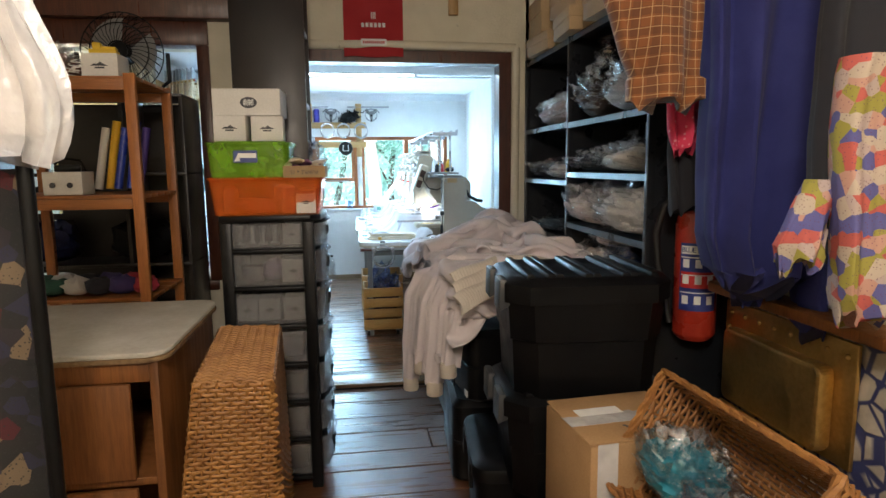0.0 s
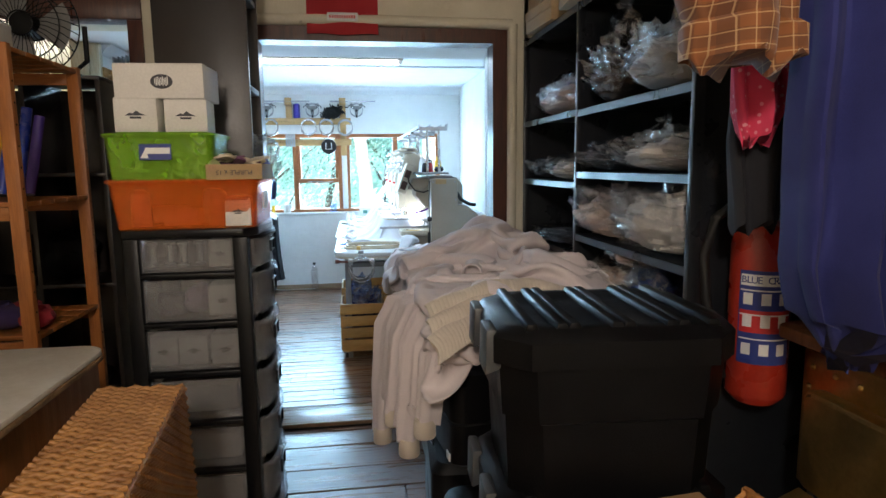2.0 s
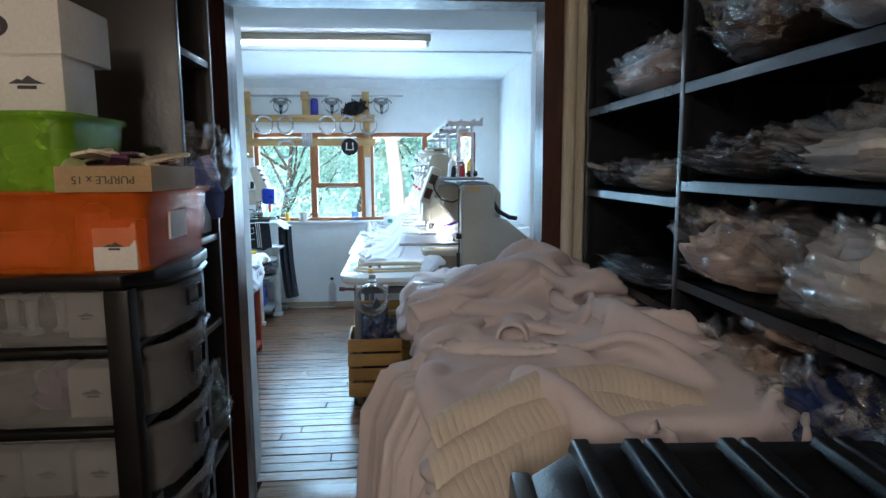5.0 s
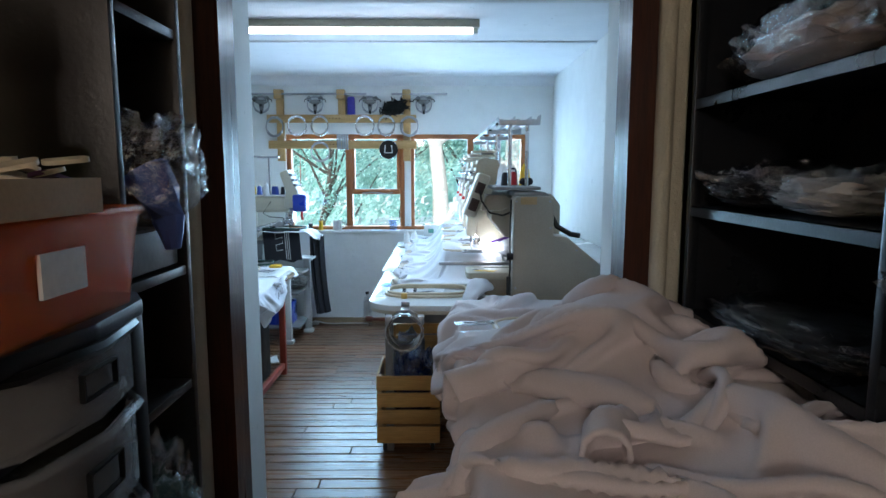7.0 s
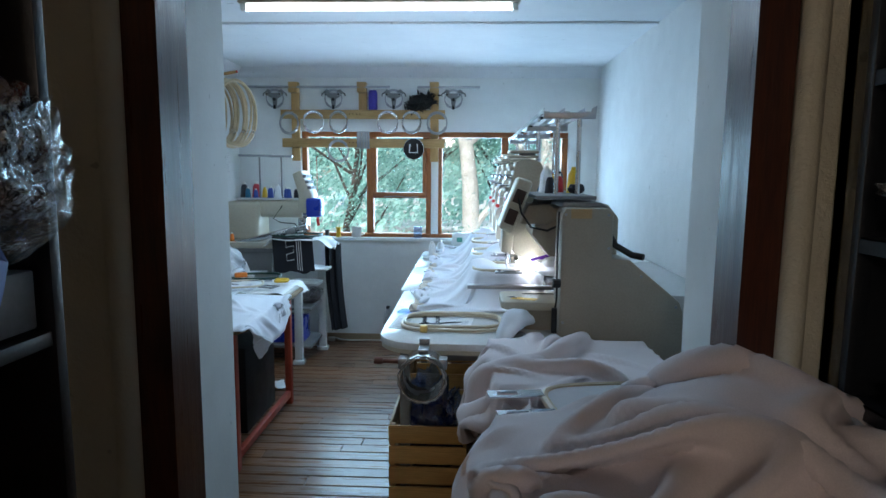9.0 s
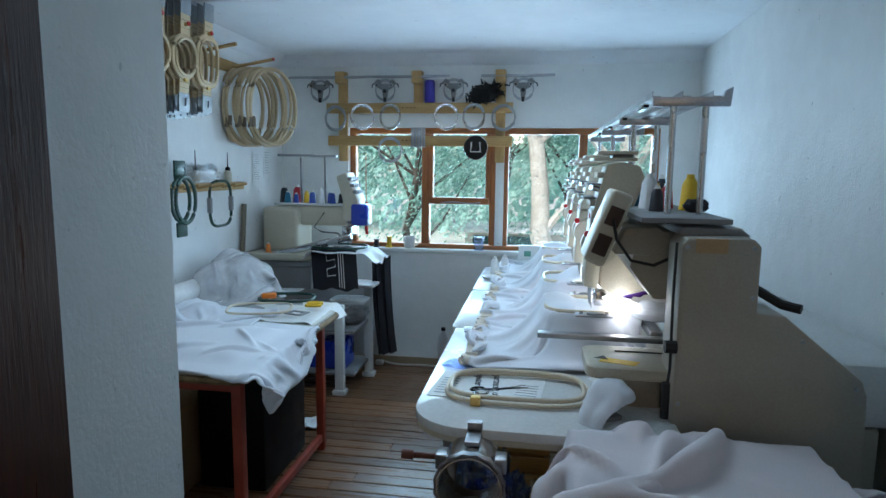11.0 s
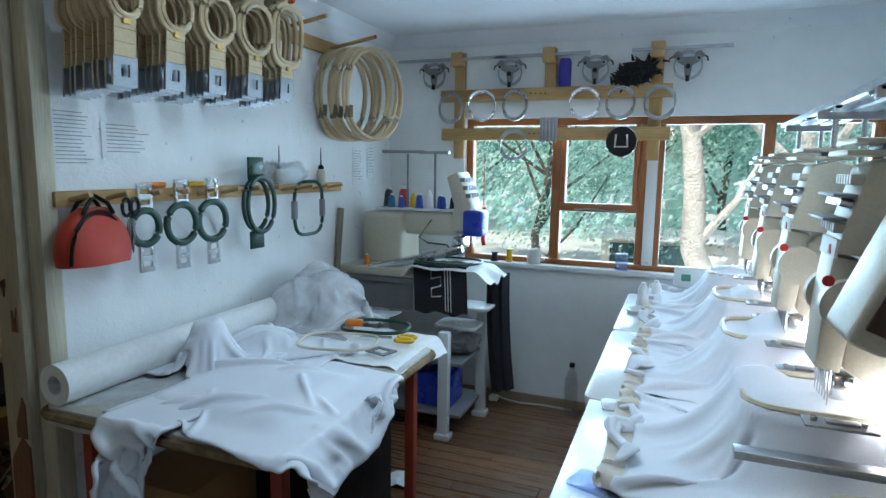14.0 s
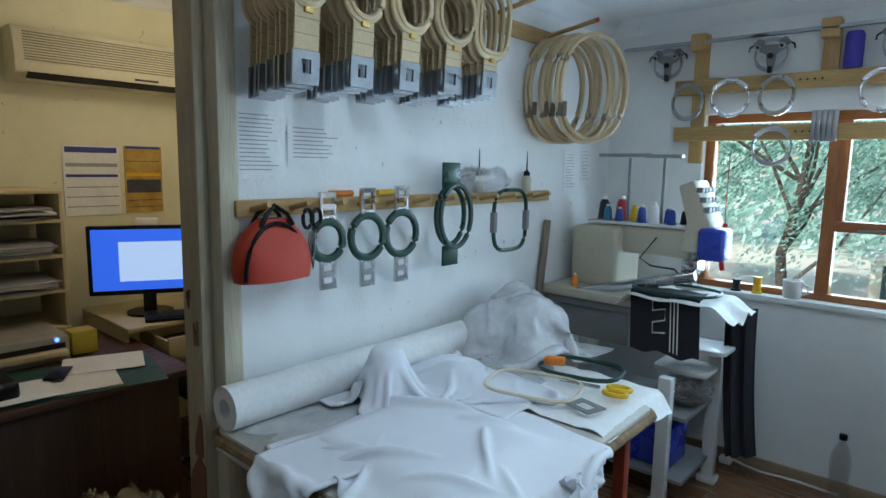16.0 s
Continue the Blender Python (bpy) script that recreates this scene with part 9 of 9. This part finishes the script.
# ---- single-head machine by the window ----
sm = thing("single_head_machine", "cream single-head embroidery machine on a white stand", "embroidery machine", (-0.95, 7.50, 0))
bm = B()
box(bm, (-0.36, -0.02, 0.94), (-0.10, 0.28, 1.25), 0.03, 3)
box(bm, (-0.20, 0.05, 1.12), (0.24, 0.22, 1.26), 0.03, 3)
part("body", bm, MACHINE_LIGHT, sm)
bm = B()
box(bm, (-0.42, -0.20, 0.90), (0.10, 0.30, 0.945), 0.012)
part("base", bm, MACHINE_LIGHT, sm)
bm = B()
prism(bm, [(0.20, 1.16), (0.30, 1.16), (0.31, 1.26), (0.33, 1.30), (0.24, 1.50), (0.17, 1.47), (0.22, 1.30)], "y", 0.02, 0.22, 0.012)
part("head", bm, MACHINE_LIGHT, sm)
for c in range(4):
    for r in range(3):
        bm = B()
        box(bm, (0.255 + 0.018 * r, 0.02 + 0.045 * c, 1.44 - 0.045 * r), (0.285 + 0.018 * r, 0.055 + 0.045 * c, 1.465 - 0.045 * r), 0.004)
        part("tension_knob", bm, GREY_STEEL, sm)
bm = B()
box(bm, (0.28, 0.0, 1.13), (0.40, 0.14, 1.28), 0.02, 3)
part("panel", bm, RIM_BLUE, sm, "blue panel under clear film")
bm = B()
for c in range(4):
    rod(bm, (0.25, 0.04 + 0.03 * c, 1.16), (0.25, 0.04 + 0.03 * c, 1.0), 0.005, n=8)
box(bm, (0.21, 0.02, 1.05), (0.28, 0.15, 1.12), 0.006)
part("needle_bar", bm, CHROME, sm)
bm = B()
sweep(bm, [(0.10, -0.02, 1.22), (0.04, -0.06, 1.12), (0.10, -0.07, 1.09), (0.20, -0.03, 1.08), (0.24, 0.0, 1.02)], 0.005, 6)
part("cable", bm, RUBBER, sm)
bm = B()
n0 = 0
box(bm, (-0.30, -0.02, 0), (0.30, 0.06, 0.045), 0.006)
q = part("carriage", bm, CHROME, sm, "ribbed steel carriage")
q.matrix_basis = pose(0.02, -0.10, 0.965, 0, -14, 12)
bm = B()
box(bm, (-0.30, 0.05, 1.262), (0.22, 0.24, 1.275), 0.003)
part("thread_tray", bm, LAMINATE, sm)
for x in (-0.13, 0.05):
    bm = B()
    rod(bm, (x, 0.15, 1.275), (x, 0.15, 1.60), 0.008, n=10)
    part("thread_post", bm, GREY_STEEL, sm)
for x0, x1, z in ((-0.30, -0.02, 1.605), (-0.05, 0.14, 1.60)):
    bm = B()
    box(bm, (x0, 0.13, z), (x1, 0.17, z + 0.018), 0.004)
    part("thread_arm", bm, STEEL, sm)
for k, (x, m, s) in enumerate(((-0.27, 0, 1.0), (-0.215, 6, 0.7), (-0.17, 2, 1.05), (-0.15, 8, 0.6), (-0.10, 1, 0.7), (-0.03, 8, 0.75), (-0.005, 8, 0.7), (0.03, 4, 0.9), (0.08, 5, 0.7), (0.12, 5, 0.7), (0.16, 0, 0.65))):
    cone((-0.95 + x, 7.50 + (0.10 if k % 2 else 0.17), 1.276), cone_mats[m], s, "small thread cone on the single-head machine", "cones on the single-head machine")
cone((-1.22, 7.38, 0.946), ORANGE_PLASTIC, 0.55, "small orange spool on the machine base", "spools on the machine base")
bm = B()
box(bm, (-0.42, -0.01, 1.02), (-0.361, -0.005, 1.16))
for z in (1.03, 1.13):
    box(bm, (-0.41, -0.0125, z), (-0.37, -0.0105, z + 0.012))
# stand
bm = B()
box(bm, (-0.40, -0.18, 0.86), (0.12, 0.28, 0.899), 0.008)
part("stand_top", bm, GREY_STEEL, sm)
for x, y in ((0.27, -0.22), (0.36, 0.18), (-0.36, 0.2)):
    bm = B()
    box(bm, (x - 0.03, y - 0.025, 0.03), (x + 0.03, y + 0.025, 0.62 if y < 0 else 0.70), 0.006)
    box(bm, (x - 0.045, y - 0.04, 0.0), (x + 0.045, y + 0.04, 0.035), 0.008)
    part("stand_leg", bm, LAMINATE, sm, "white steel leg")
for z in (0.70, 0.58):
    bm = B()
    prism(bm, rounded(0.26, 0.22, 0.05, 4, 0.32 - (0.7 - z) * 0.6, 0.08), "z", z, z + 0.022, 0.006)
    part("stand_arm", bm, LAMINATE, sm)
for z in (0.12, 0.42):
    bm = B()
    box(bm, (-0.36, -0.20, z), (0.36, 0.22, z + 0.02), 0.004)
    part("stand_shelf", bm, GREY_STEEL, sm)
bm = B()
box(bm, (-0.13, -0.10, 0), (0.13, 0.12, 0.20), 0.015)
one("blue_bin", bm, RIM_BLUE, "blue plastic bin on the stand shelf", "bin", (-0.80, 7.46, 0.141))
film_bag("clear_bag", "clear plastic bag on the stand", (-0.66, 7.50, 0.441), (0.20, 0.20, 0.12), 19.2, surf("grey_goods", (0.16, 0.15, 0.15)), FILM)
# black jersey in the hoop, hanging down
jz = thing("black_jersey", "black jersey with white line print held in the hoop", "jersey", (-0.74, 7.30, 0.955))
bm = B()
def jersey(u, v):
    a = 0.24 * (u - 0.5)
    dn = max(0, v - 0.38)
    return (a * 1.3 + 0.10 * v * 0.4, 0.16 - 0.42 * min(v, 0.38) - 0.05 * dn, 0.03 + 0.01 * ns(u * 5, v * 5) - 0.42 * dn + 0.0 * u + 0.010 * math.sin(u * 11 + v * 3) * step(v, 0.3, 0.6))
sheet(bm, jersey, 30, 40, 0.005)
jb = part("cloth", bm, NAVY, jz)
bm = B()
for off in (0.030, 0.046, 0.062):
    P = []
    for i in range(15):
        v = 0.40 + 0.55 * i / 14
        p = Vector(jersey(0.5 + off / 0.31, v))
        P.append(p + Vector((0, -0.004, 0)))
    sweep(bm, P, 0.004, 4)
P = [Vector(jersey(u, v)) + Vector((0, -0.004, 0)) for u, v in ((0.52, 0.42), (0.34, 0.42), (0.34, 0.54), (0.52, 0.54), (0.52, 0.66), (0.34, 0.66), (0.34, 0.78), (0.52, 0.80))]
sweep(bm, P, 0.005, 4)
part("line_print", bm, WHITE_CARD, jz, "white line print")
bm = B()
hoop(bm, 0.19, 0.13, 0.007, 2.6, 44, 6, 1, (0.03, 0.10, 0.045))
part("hoop", bm, HOOP_GREEN, jz, "dark green hoop")
bm = B()
sheet(bm, lambda u, v: (-0.19 + 0.52 * u, -0.06 + 0.34 * v, 0.020 + 0.012 * ns(u * 4, v * 4) - 0.06 * step(u, 0.8, 1) * (1 + ns(v * 4, 2)) - 0.05 * (1 - step(u, 0, 0.12))), 26, 20, 0.003)
part("backing", bm, PAPER, jz, "white backing edge")
bm = B()
sheet(bm, lambda u, v: (-0.55 + 0.11 * u + 0.05 * v * v, 7.62 + 0.10 * u + 0.02 * math.sin(u * 15), 0.90 - 0.72 * v), 14, 30, 0.005)
one("black_cloth", bm, NAVY, "black cloth hanging down beside the machine stand", "cloth")
bm = B()
box(bm, (-0.20, -0.02, 0), (0.20, 0.02, 0.20), 0.01)
one("side_cover", bm, GREY_STEEL, "dark grey side cover below the machine", "panel", (-1.1, 7.36, 0.70))

# ---- office seen past the post ----
ac = thing("air_conditioner", "old yellowed split air conditioner on the wall", "air conditioner", (OX0, 6.05, 1.90))
bm = B()
prism(bm, [(0.0, 0.0), (0.12, 0.0), (0.165, 0.03), (0.17, 0.10), (0.15, 0.22), (0.12, 0.245), (0.0, 0.245)], "y", -0.58, 0.58, 0.010)
for v in bm.verts:
    v.co = Vector((v.co.x, v.co.y, v.co.z))
part("case", bm, surf("yellowed_plastic", (0.70, 0.66, 0.50), (0.64, 0.59, 0.43), 4, 0.4, 90, 0.05), ac)
# louvre strips in a dark colour that paints the shade of the slots
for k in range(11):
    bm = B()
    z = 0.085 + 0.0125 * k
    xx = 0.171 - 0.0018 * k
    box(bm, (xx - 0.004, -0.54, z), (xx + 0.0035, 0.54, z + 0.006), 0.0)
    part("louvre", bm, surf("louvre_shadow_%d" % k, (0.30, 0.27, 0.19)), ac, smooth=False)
bm = B()
box(bm, (0.128, -0.53, 0.006), (0.166, 0.53, 0.034), 0.0)
part("outlet", bm, GAP, ac, "dark air outlet", False)
bm = B()
box(bm, (0.168, -0.06, 0.045), (0.1735, 0.06, 0.055), 0.001)
part("display", bm, INK, ac)
for y, z, w, h, kind in ((5.82, 1.43, 0.27, 0.36, 0), (6.08, 1.435, 0.20, 0.36, 1)):
    cal = thing("calendar", ("wall calendar with blue bands and a month sheet" if kind == 0 else "wall calendar with a golden sunset picture"), "calendar", (OX0 + 0.002, y, z))
    bm = B()
    box(bm, (0, -w / 2, -h / 2), (0.004, w / 2, h / 2))
    part("sheet", bm, PAPER if kind == 0 else surf("golden_print", (0.55, 0.36, 0.08), (0.40, 0.22, 0.04), 14, 0.5), cal, smooth=False)
    bands = ((0.40, 0.48, LABEL_BLUE), (0.05, 0.09, LABEL_BLUE), (-0.10, -0.085, INK_GREY), (-0.24, -0.225, INK_GREY), (-0.38, -0.365, INK_GREY), (0.2, 0.25, INK_GREY)) if kind == 0 else ((0.46, 0.5, LABEL_BLUE), (-0.20, 0.0, INK), (0.05, 0.10, YELLOW), (-0.32, -0.31, INK), (-0.42, -0.41, INK), (0.27, 0.28, INK))
    for z0, z1, m in bands:
        bm = B()
        box(bm, (0.0042, -w * 0.46, z0 * h), (0.0050, w * 0.46, z1 * h))
        part("print_band", bm, m, cal, smooth=False)
desk = thing("desk", "cream computer desk with an open drawer", "desk", (-2.86, 6.35, 0))
DESK = surf("cream_melamine", (0.60, 0.50, 0.30), (0.52, 0.43, 0.25), 4, 0.45, 90, 0.05)
for a, b, n in (((-0.33, -0.62, 0.74), (0.26, 0.70, 0.765), "top"), ((-0.33, -0.62, 0.0), (0.22, -0.60, 0.739), "side"), ((-0.33, 0.68, 0.0), (0.22, 0.70, 0.739), "side")):
    bm = B()
    box(bm, a, b, 0.004)
    part(n, bm, DESK, desk)
dr = B()
for a, b in (((0.08, -0.50, 0.62), (0.40, 0.20, 0.63)), ((0.39, -0.50, 0.63), (0.41, 0.20, 0.725)), ((0.08, -0.50, 0.63), (0.39, -0.488, 0.71)), ((0.08, 0.188, 0.63), (0.39, 0.20, 0.71))):
    box(dr, a, b, 0.002)
dw = part("drawer", dr, DESK, desk, "open drawer")
bm = B()
sweep(bm, [(0.412, -0.22, 0.67), (0.432, -0.19, 0.675), (0.432, -0.10, 0.675), (0.412, -0.07, 0.67)], 0.007, 6)
part("handle", bm, surf("dark_handle", (0.10, 0.05, 0.03)), dw)
for y, w, m, lab in ((6.30, 0.26, PAPER, "papers in the open drawer"), (6.02, 0.20, INK, "dark folder in the open drawer")):
    bm = B()
    box(bm, (-0.12, -w / 2, 0), (0.12, w / 2, 0.03), 0.004)
    one("papers", bm, m, lab, "paper", (-2.62, y, 0.632), 4)
mon = thing("monitor", "black computer monitor showing a bright blue desktop", "monitor", (-2.85, 5.94, 0.766), -28)
bm = B()
box(bm, (-0.02, -0.27, 0.10), (0.02, 0.27, 0.45), 0.008)
part("case", bm, BLACK_GLOSS, mon)
bm = B()
box(bm, (0.0205, -0.25, 0.125), (0.0215, 0.25, 0.432))
part("screen", bm, SCREEN_BLUE, mon, "lit blue screen", False)
bm = B()
box(bm, (0.0217, -0.13, 0.17), (0.0223, 0.22, 0.37))
part("screen_window", bm, SCREEN_WHITE, mon, "pale program window", False)
bm = B()
rod(bm, (0, 0, 0), (0, 0, 0.012), 0.11, n=24)
box(bm, (-0.015, -0.03, 0.012), (0.015, 0.03, 0.11), 0.004)
part("stand", bm, BLACK_GLOSS, mon)
bm = B()
box(bm, (-0.05, -0.05, 0), (0.0, 0.05, 0.035), 0.004)
one("note_pad", bm, PAPER, "small white note on top of the monitor", "note", (-2.83, 5.93, 1.217), -28)
kb = thing("keyboard", "black computer keyboard on the desk", "keyboard", (-2.64, 6.06, 0.766), -20)
bm = B()
box(bm, (-0.075, -0.22, 0), (0.075, 0.22, 0.018), 0.004)
part("case", bm, BLACK_PLASTIC, kb)
for r in range(5):
    for c in range(14):
        bm = B()
        box(bm, (-0.06 + 0.025 * r, -0.205 + 0.03 * c, 0.018), (-0.04 + 0.025 * r, -0.18 + 0.03 * c, 0.024))
        part("key", bm, BLACK_GLOSS, kb, smooth=False)
# pigeon-hole shelf with papers and printers
ph = thing("paper_shelf", "cream pigeon-hole shelf full of papers", "shelf", (-2.98, 5.30, 0.766))
for z in (0.0, 0.17, 0.33, 0.49, 0.62):
    bm = B()
    box(bm, (-0.20, -0.30, z), (0.18, 0.26, z + 0.014), 0.002)
    part("shelf", bm, DESK, ph)
for y in (-0.30, 0.245):
    bm = B()
    box(bm, (-0.20, y, 0.015), (0.17, y + 0.015, 0.62), 0.002)
    part("side", bm, DESK, ph)
rq = random.Random(21)
for z in (0.184, 0.344, 0.504):
    for k in range(4):
        bm = B()
        sheet(bm, lambda u, v: (-0.12 + 0.30 * u, -0.24 + 0.44 * v, 0.014 * k + 0.012 + 0.012 * ns(u * 2, v * 3, z * 9 + k)), 8, 10, 0.008)
        one("paper_stack", bm, PAPER if k % 3 else INK_GREY, "loose stack of papers in the pigeon-hole shelf", "papers", (-2.98 + 0.02 * k, 5.30 + 0.02 * rq.random(), 0.766 + z), rq.uniform(-5, 5), "papers in the shelf")
pt = thing("printer", "cream and dark desktop printer with a blue light", "printer", (-2.78, 5.36, 0.70), 0)
bm = B()
box(bm, (-0.18, -0.26, -0.02), (0.22, 0.12, 0.10), 0.012)
part("case", bm, surf("printer_grey", (0.36, 0.34, 0.28)), pt)
bm = B()
box(bm, (0.20, -0.22, 0.02), (0.26, 0.10, 0.045), 0.004)
box(bm, (0.20, -0.24, -0.10), (0.30, 0.12, -0.05), 0.008)
part("tray", bm, DESK, pt)
bm = B()
box(bm, (0.2205, -0.24, 0.048), (0.2225, 0.10, 0.07))
part("slot", bm, GAP, pt, smooth=False)
bm = B()
rod(bm, (0.22, 0.07, 0.085), (0.224, 0.07, 0.085), 0.008, n=10)
part("indicator", bm, glow("blue_led", (0.05, 0.15, 1.0), 6), pt, "blue indicator light")
bm = B()
box(bm, (-0.05, -0.05, 0), (0.05, 0.05, 0.10), 0.004)
one("yellow_box", bm, surf("dull_yellow_card", (0.55, 0.44, 0.05)), "small yellow box beside the printer", "box", (-2.62, 5.54, 0.70))
td = thing("side_table", "dark table with a green cutting mat and papers", "table", (-2.45, 5.35, 0))
bm = B()
box(bm, (-0.55, -0.60, 0.66), (0.36, 0.44, 0.69), 0.004)
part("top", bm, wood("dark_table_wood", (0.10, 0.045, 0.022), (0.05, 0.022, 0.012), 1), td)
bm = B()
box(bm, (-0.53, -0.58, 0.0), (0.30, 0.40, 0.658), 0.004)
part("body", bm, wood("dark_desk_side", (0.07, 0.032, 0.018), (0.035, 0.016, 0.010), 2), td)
bm = B()
box(bm, (-0.20, -0.42, 0), (0.20, 0.26, 0.006), 0.002)
one("cutting_mat", bm, surf("green_mat", (0.012, 0.07, 0.045)), "dark green cutting mat on the table", "mat", (-2.27, 5.44, 0.691), -12)
for k, (dx, dy, rz) in enumerate(((0.06, -0.06, -12), (-0.10, 0.10, -20), (0.05, -0.28, -5))):
    bm = B()
    box(bm, (-0.11, -0.15, 0), (0.11, 0.15, 0.003))
    one("paper_sheet", bm, PAPER, "white paper sheet lying on the cutting mat", "paper", (-2.27 + dx, 5.44 + dy, 0.699 + 0.004 * k), rz, smooth=False)
bm = B()
box(bm, (-0.035, -0.07, 0), (0.035, 0.07, 0.009), 0.004)
one("phone", bm, BLACK_GLOSS, "dark mobile phone lying on papers", "phone", (-2.32, 5.36, 0.713), 60)
bm = B()
box(bm, (-0.09, -0.10, 0), (0.09, 0.10, 0.07), 0.02, 3)
one("desk_phone", bm, BLACK_GLOSS, "black telephone at the table edge", "telephone", (-2.25, 5.10, 0.698))
chair = thing("office_chair", "black padded office chair on a chrome column", "chair", (-2.42, 6.10, 0))
bm = B()
prism(bm, rounded(0.46, 0.46, 0.12, 5), "z", 0.44, 0.52, 0.03)
part("seat", bm, BLACK_GLOSS, chair)
bm = B()
rod(bm, (0, 0, 0.08), (0, 0, 0.44), 0.028)
part("column", bm, CHROME, chair)
for k in range(5):
    a = math.tau * k / 5 + 0.3
    bm = B()
    sweep(bm, [(0.02 * math.cos(a), 0.02 * math.sin(a), 0.10), (0.27 * math.cos(a), 0.27 * math.sin(a), 0.06)], 0.020, 8)
    lg = part("leg", bm, CHROME, chair)
    bm = B()
    rod(bm, (0.27 * math.cos(a) - 0.012, 0.27 * math.sin(a), 0.024), (0.27 * math.cos(a) + 0.012, 0.27 * math.sin(a), 0.024), 0.024, n=12)
    part("castor", bm, RUBBER, lg)
for k, (x, y) in enumerate(((-1.92, 5.30), (-1.86, 5.46))):
    film_bag("clear_bag", "crumpled clear plastic bag of scraps on the office floor", (x, y, 0.001), (0.34, 0.30, 0.30), 40 + 3 * k, surf("scraps_%d" % k, (0.45, 0.40, 0.30), (0.05, 0.05, 0.05), 20), FILM, 0, 0.34)
# unseen globe added at the office fill lamp
globe2 = copy_thing(globe, pose(-2.3, 6.1, OZ))
globe2["label"] = "round globe lamp added on the office ceiling, out of view"

# ---- floor boards ----
fl = structure("floor_workroom", B(), BOARD, "worn brown floor boards with dark gaps")
rq = random.Random(2)
plank_cache = {}


def plank(parent, x0, x1, y0, y1, z, mat, lip):
    key = (round(x1 - x0, 3), round(y1 - y0, 3), mat.name)
    if key not in plank_cache:
        bm = B()
        L, W = x1 - x0, y1 - y0
        box(bm, (0, 0, -0.02), (L, W, 0), lip, 1)
        ob = part("plank", bm, mat, parent, smooth=False)
        plank_cache[key] = ob.data
    else:
        ob = new("plank", plank_cache[key])
        ob.parent = parent
    ob.matrix_basis = pose(x0, y0, z + rq.uniform(-0.0015, 0.0012), rq.uniform(-0.12, 0.12), rq.uniform(-0.05, 0.05), rq.uniform(-0.04, 0.04))
    return ob


y = 4.32
row = 0
while y < WY1 - 0.02:
    w = 0.088
    xs = [WX0 - 0.12, (-0.55, -0.25, 0.05, -0.8)[row % 4] + 0.1 * (row % 3), (0.75, 1.05, 1.25)[row % 3], WX1]
    for a, b in zip(xs, xs[1:]):
        plank(fl, a + 0.001, b - 0.001, y + 0.003, min(y + w - 0.003, WY1), 0.0, BOARD, 0.003)
    y += w
    row += 1
th = structure("floor_threshold", B(), THRESHOLD, "worn pale threshold board with a dark step edge")
bm = B()
box(bm, (DX0 - 0.01, 4.06, -0.03), (DX1 + 0.01, 4.318, 0.001), 0.006)
part("board", bm, THRESHOLD, th)
fs = structure("floor_store", B(), STORE_BOARD, "wide dark worn floor boards of the store room")
y, row = SY0, 0
while y < 4.05:
    w = (0.235, 0.21, 0.25, 0.19)[row % 4]
    w = min(w, 4.055 - y)
    xs = [SX0, (-0.9, -0.4, -1.2)[row % 3], (0.62, 1.3, 0.85, 1.5)[row % 4], SX1]
    for a, b in zip(xs, xs[1:]):
        plank(fs, a + 0.0015, b - 0.0015, y + 0.003, y + w - 0.003, FZ, STORE_BOARD, 0.004)
    y += w
    row += 1
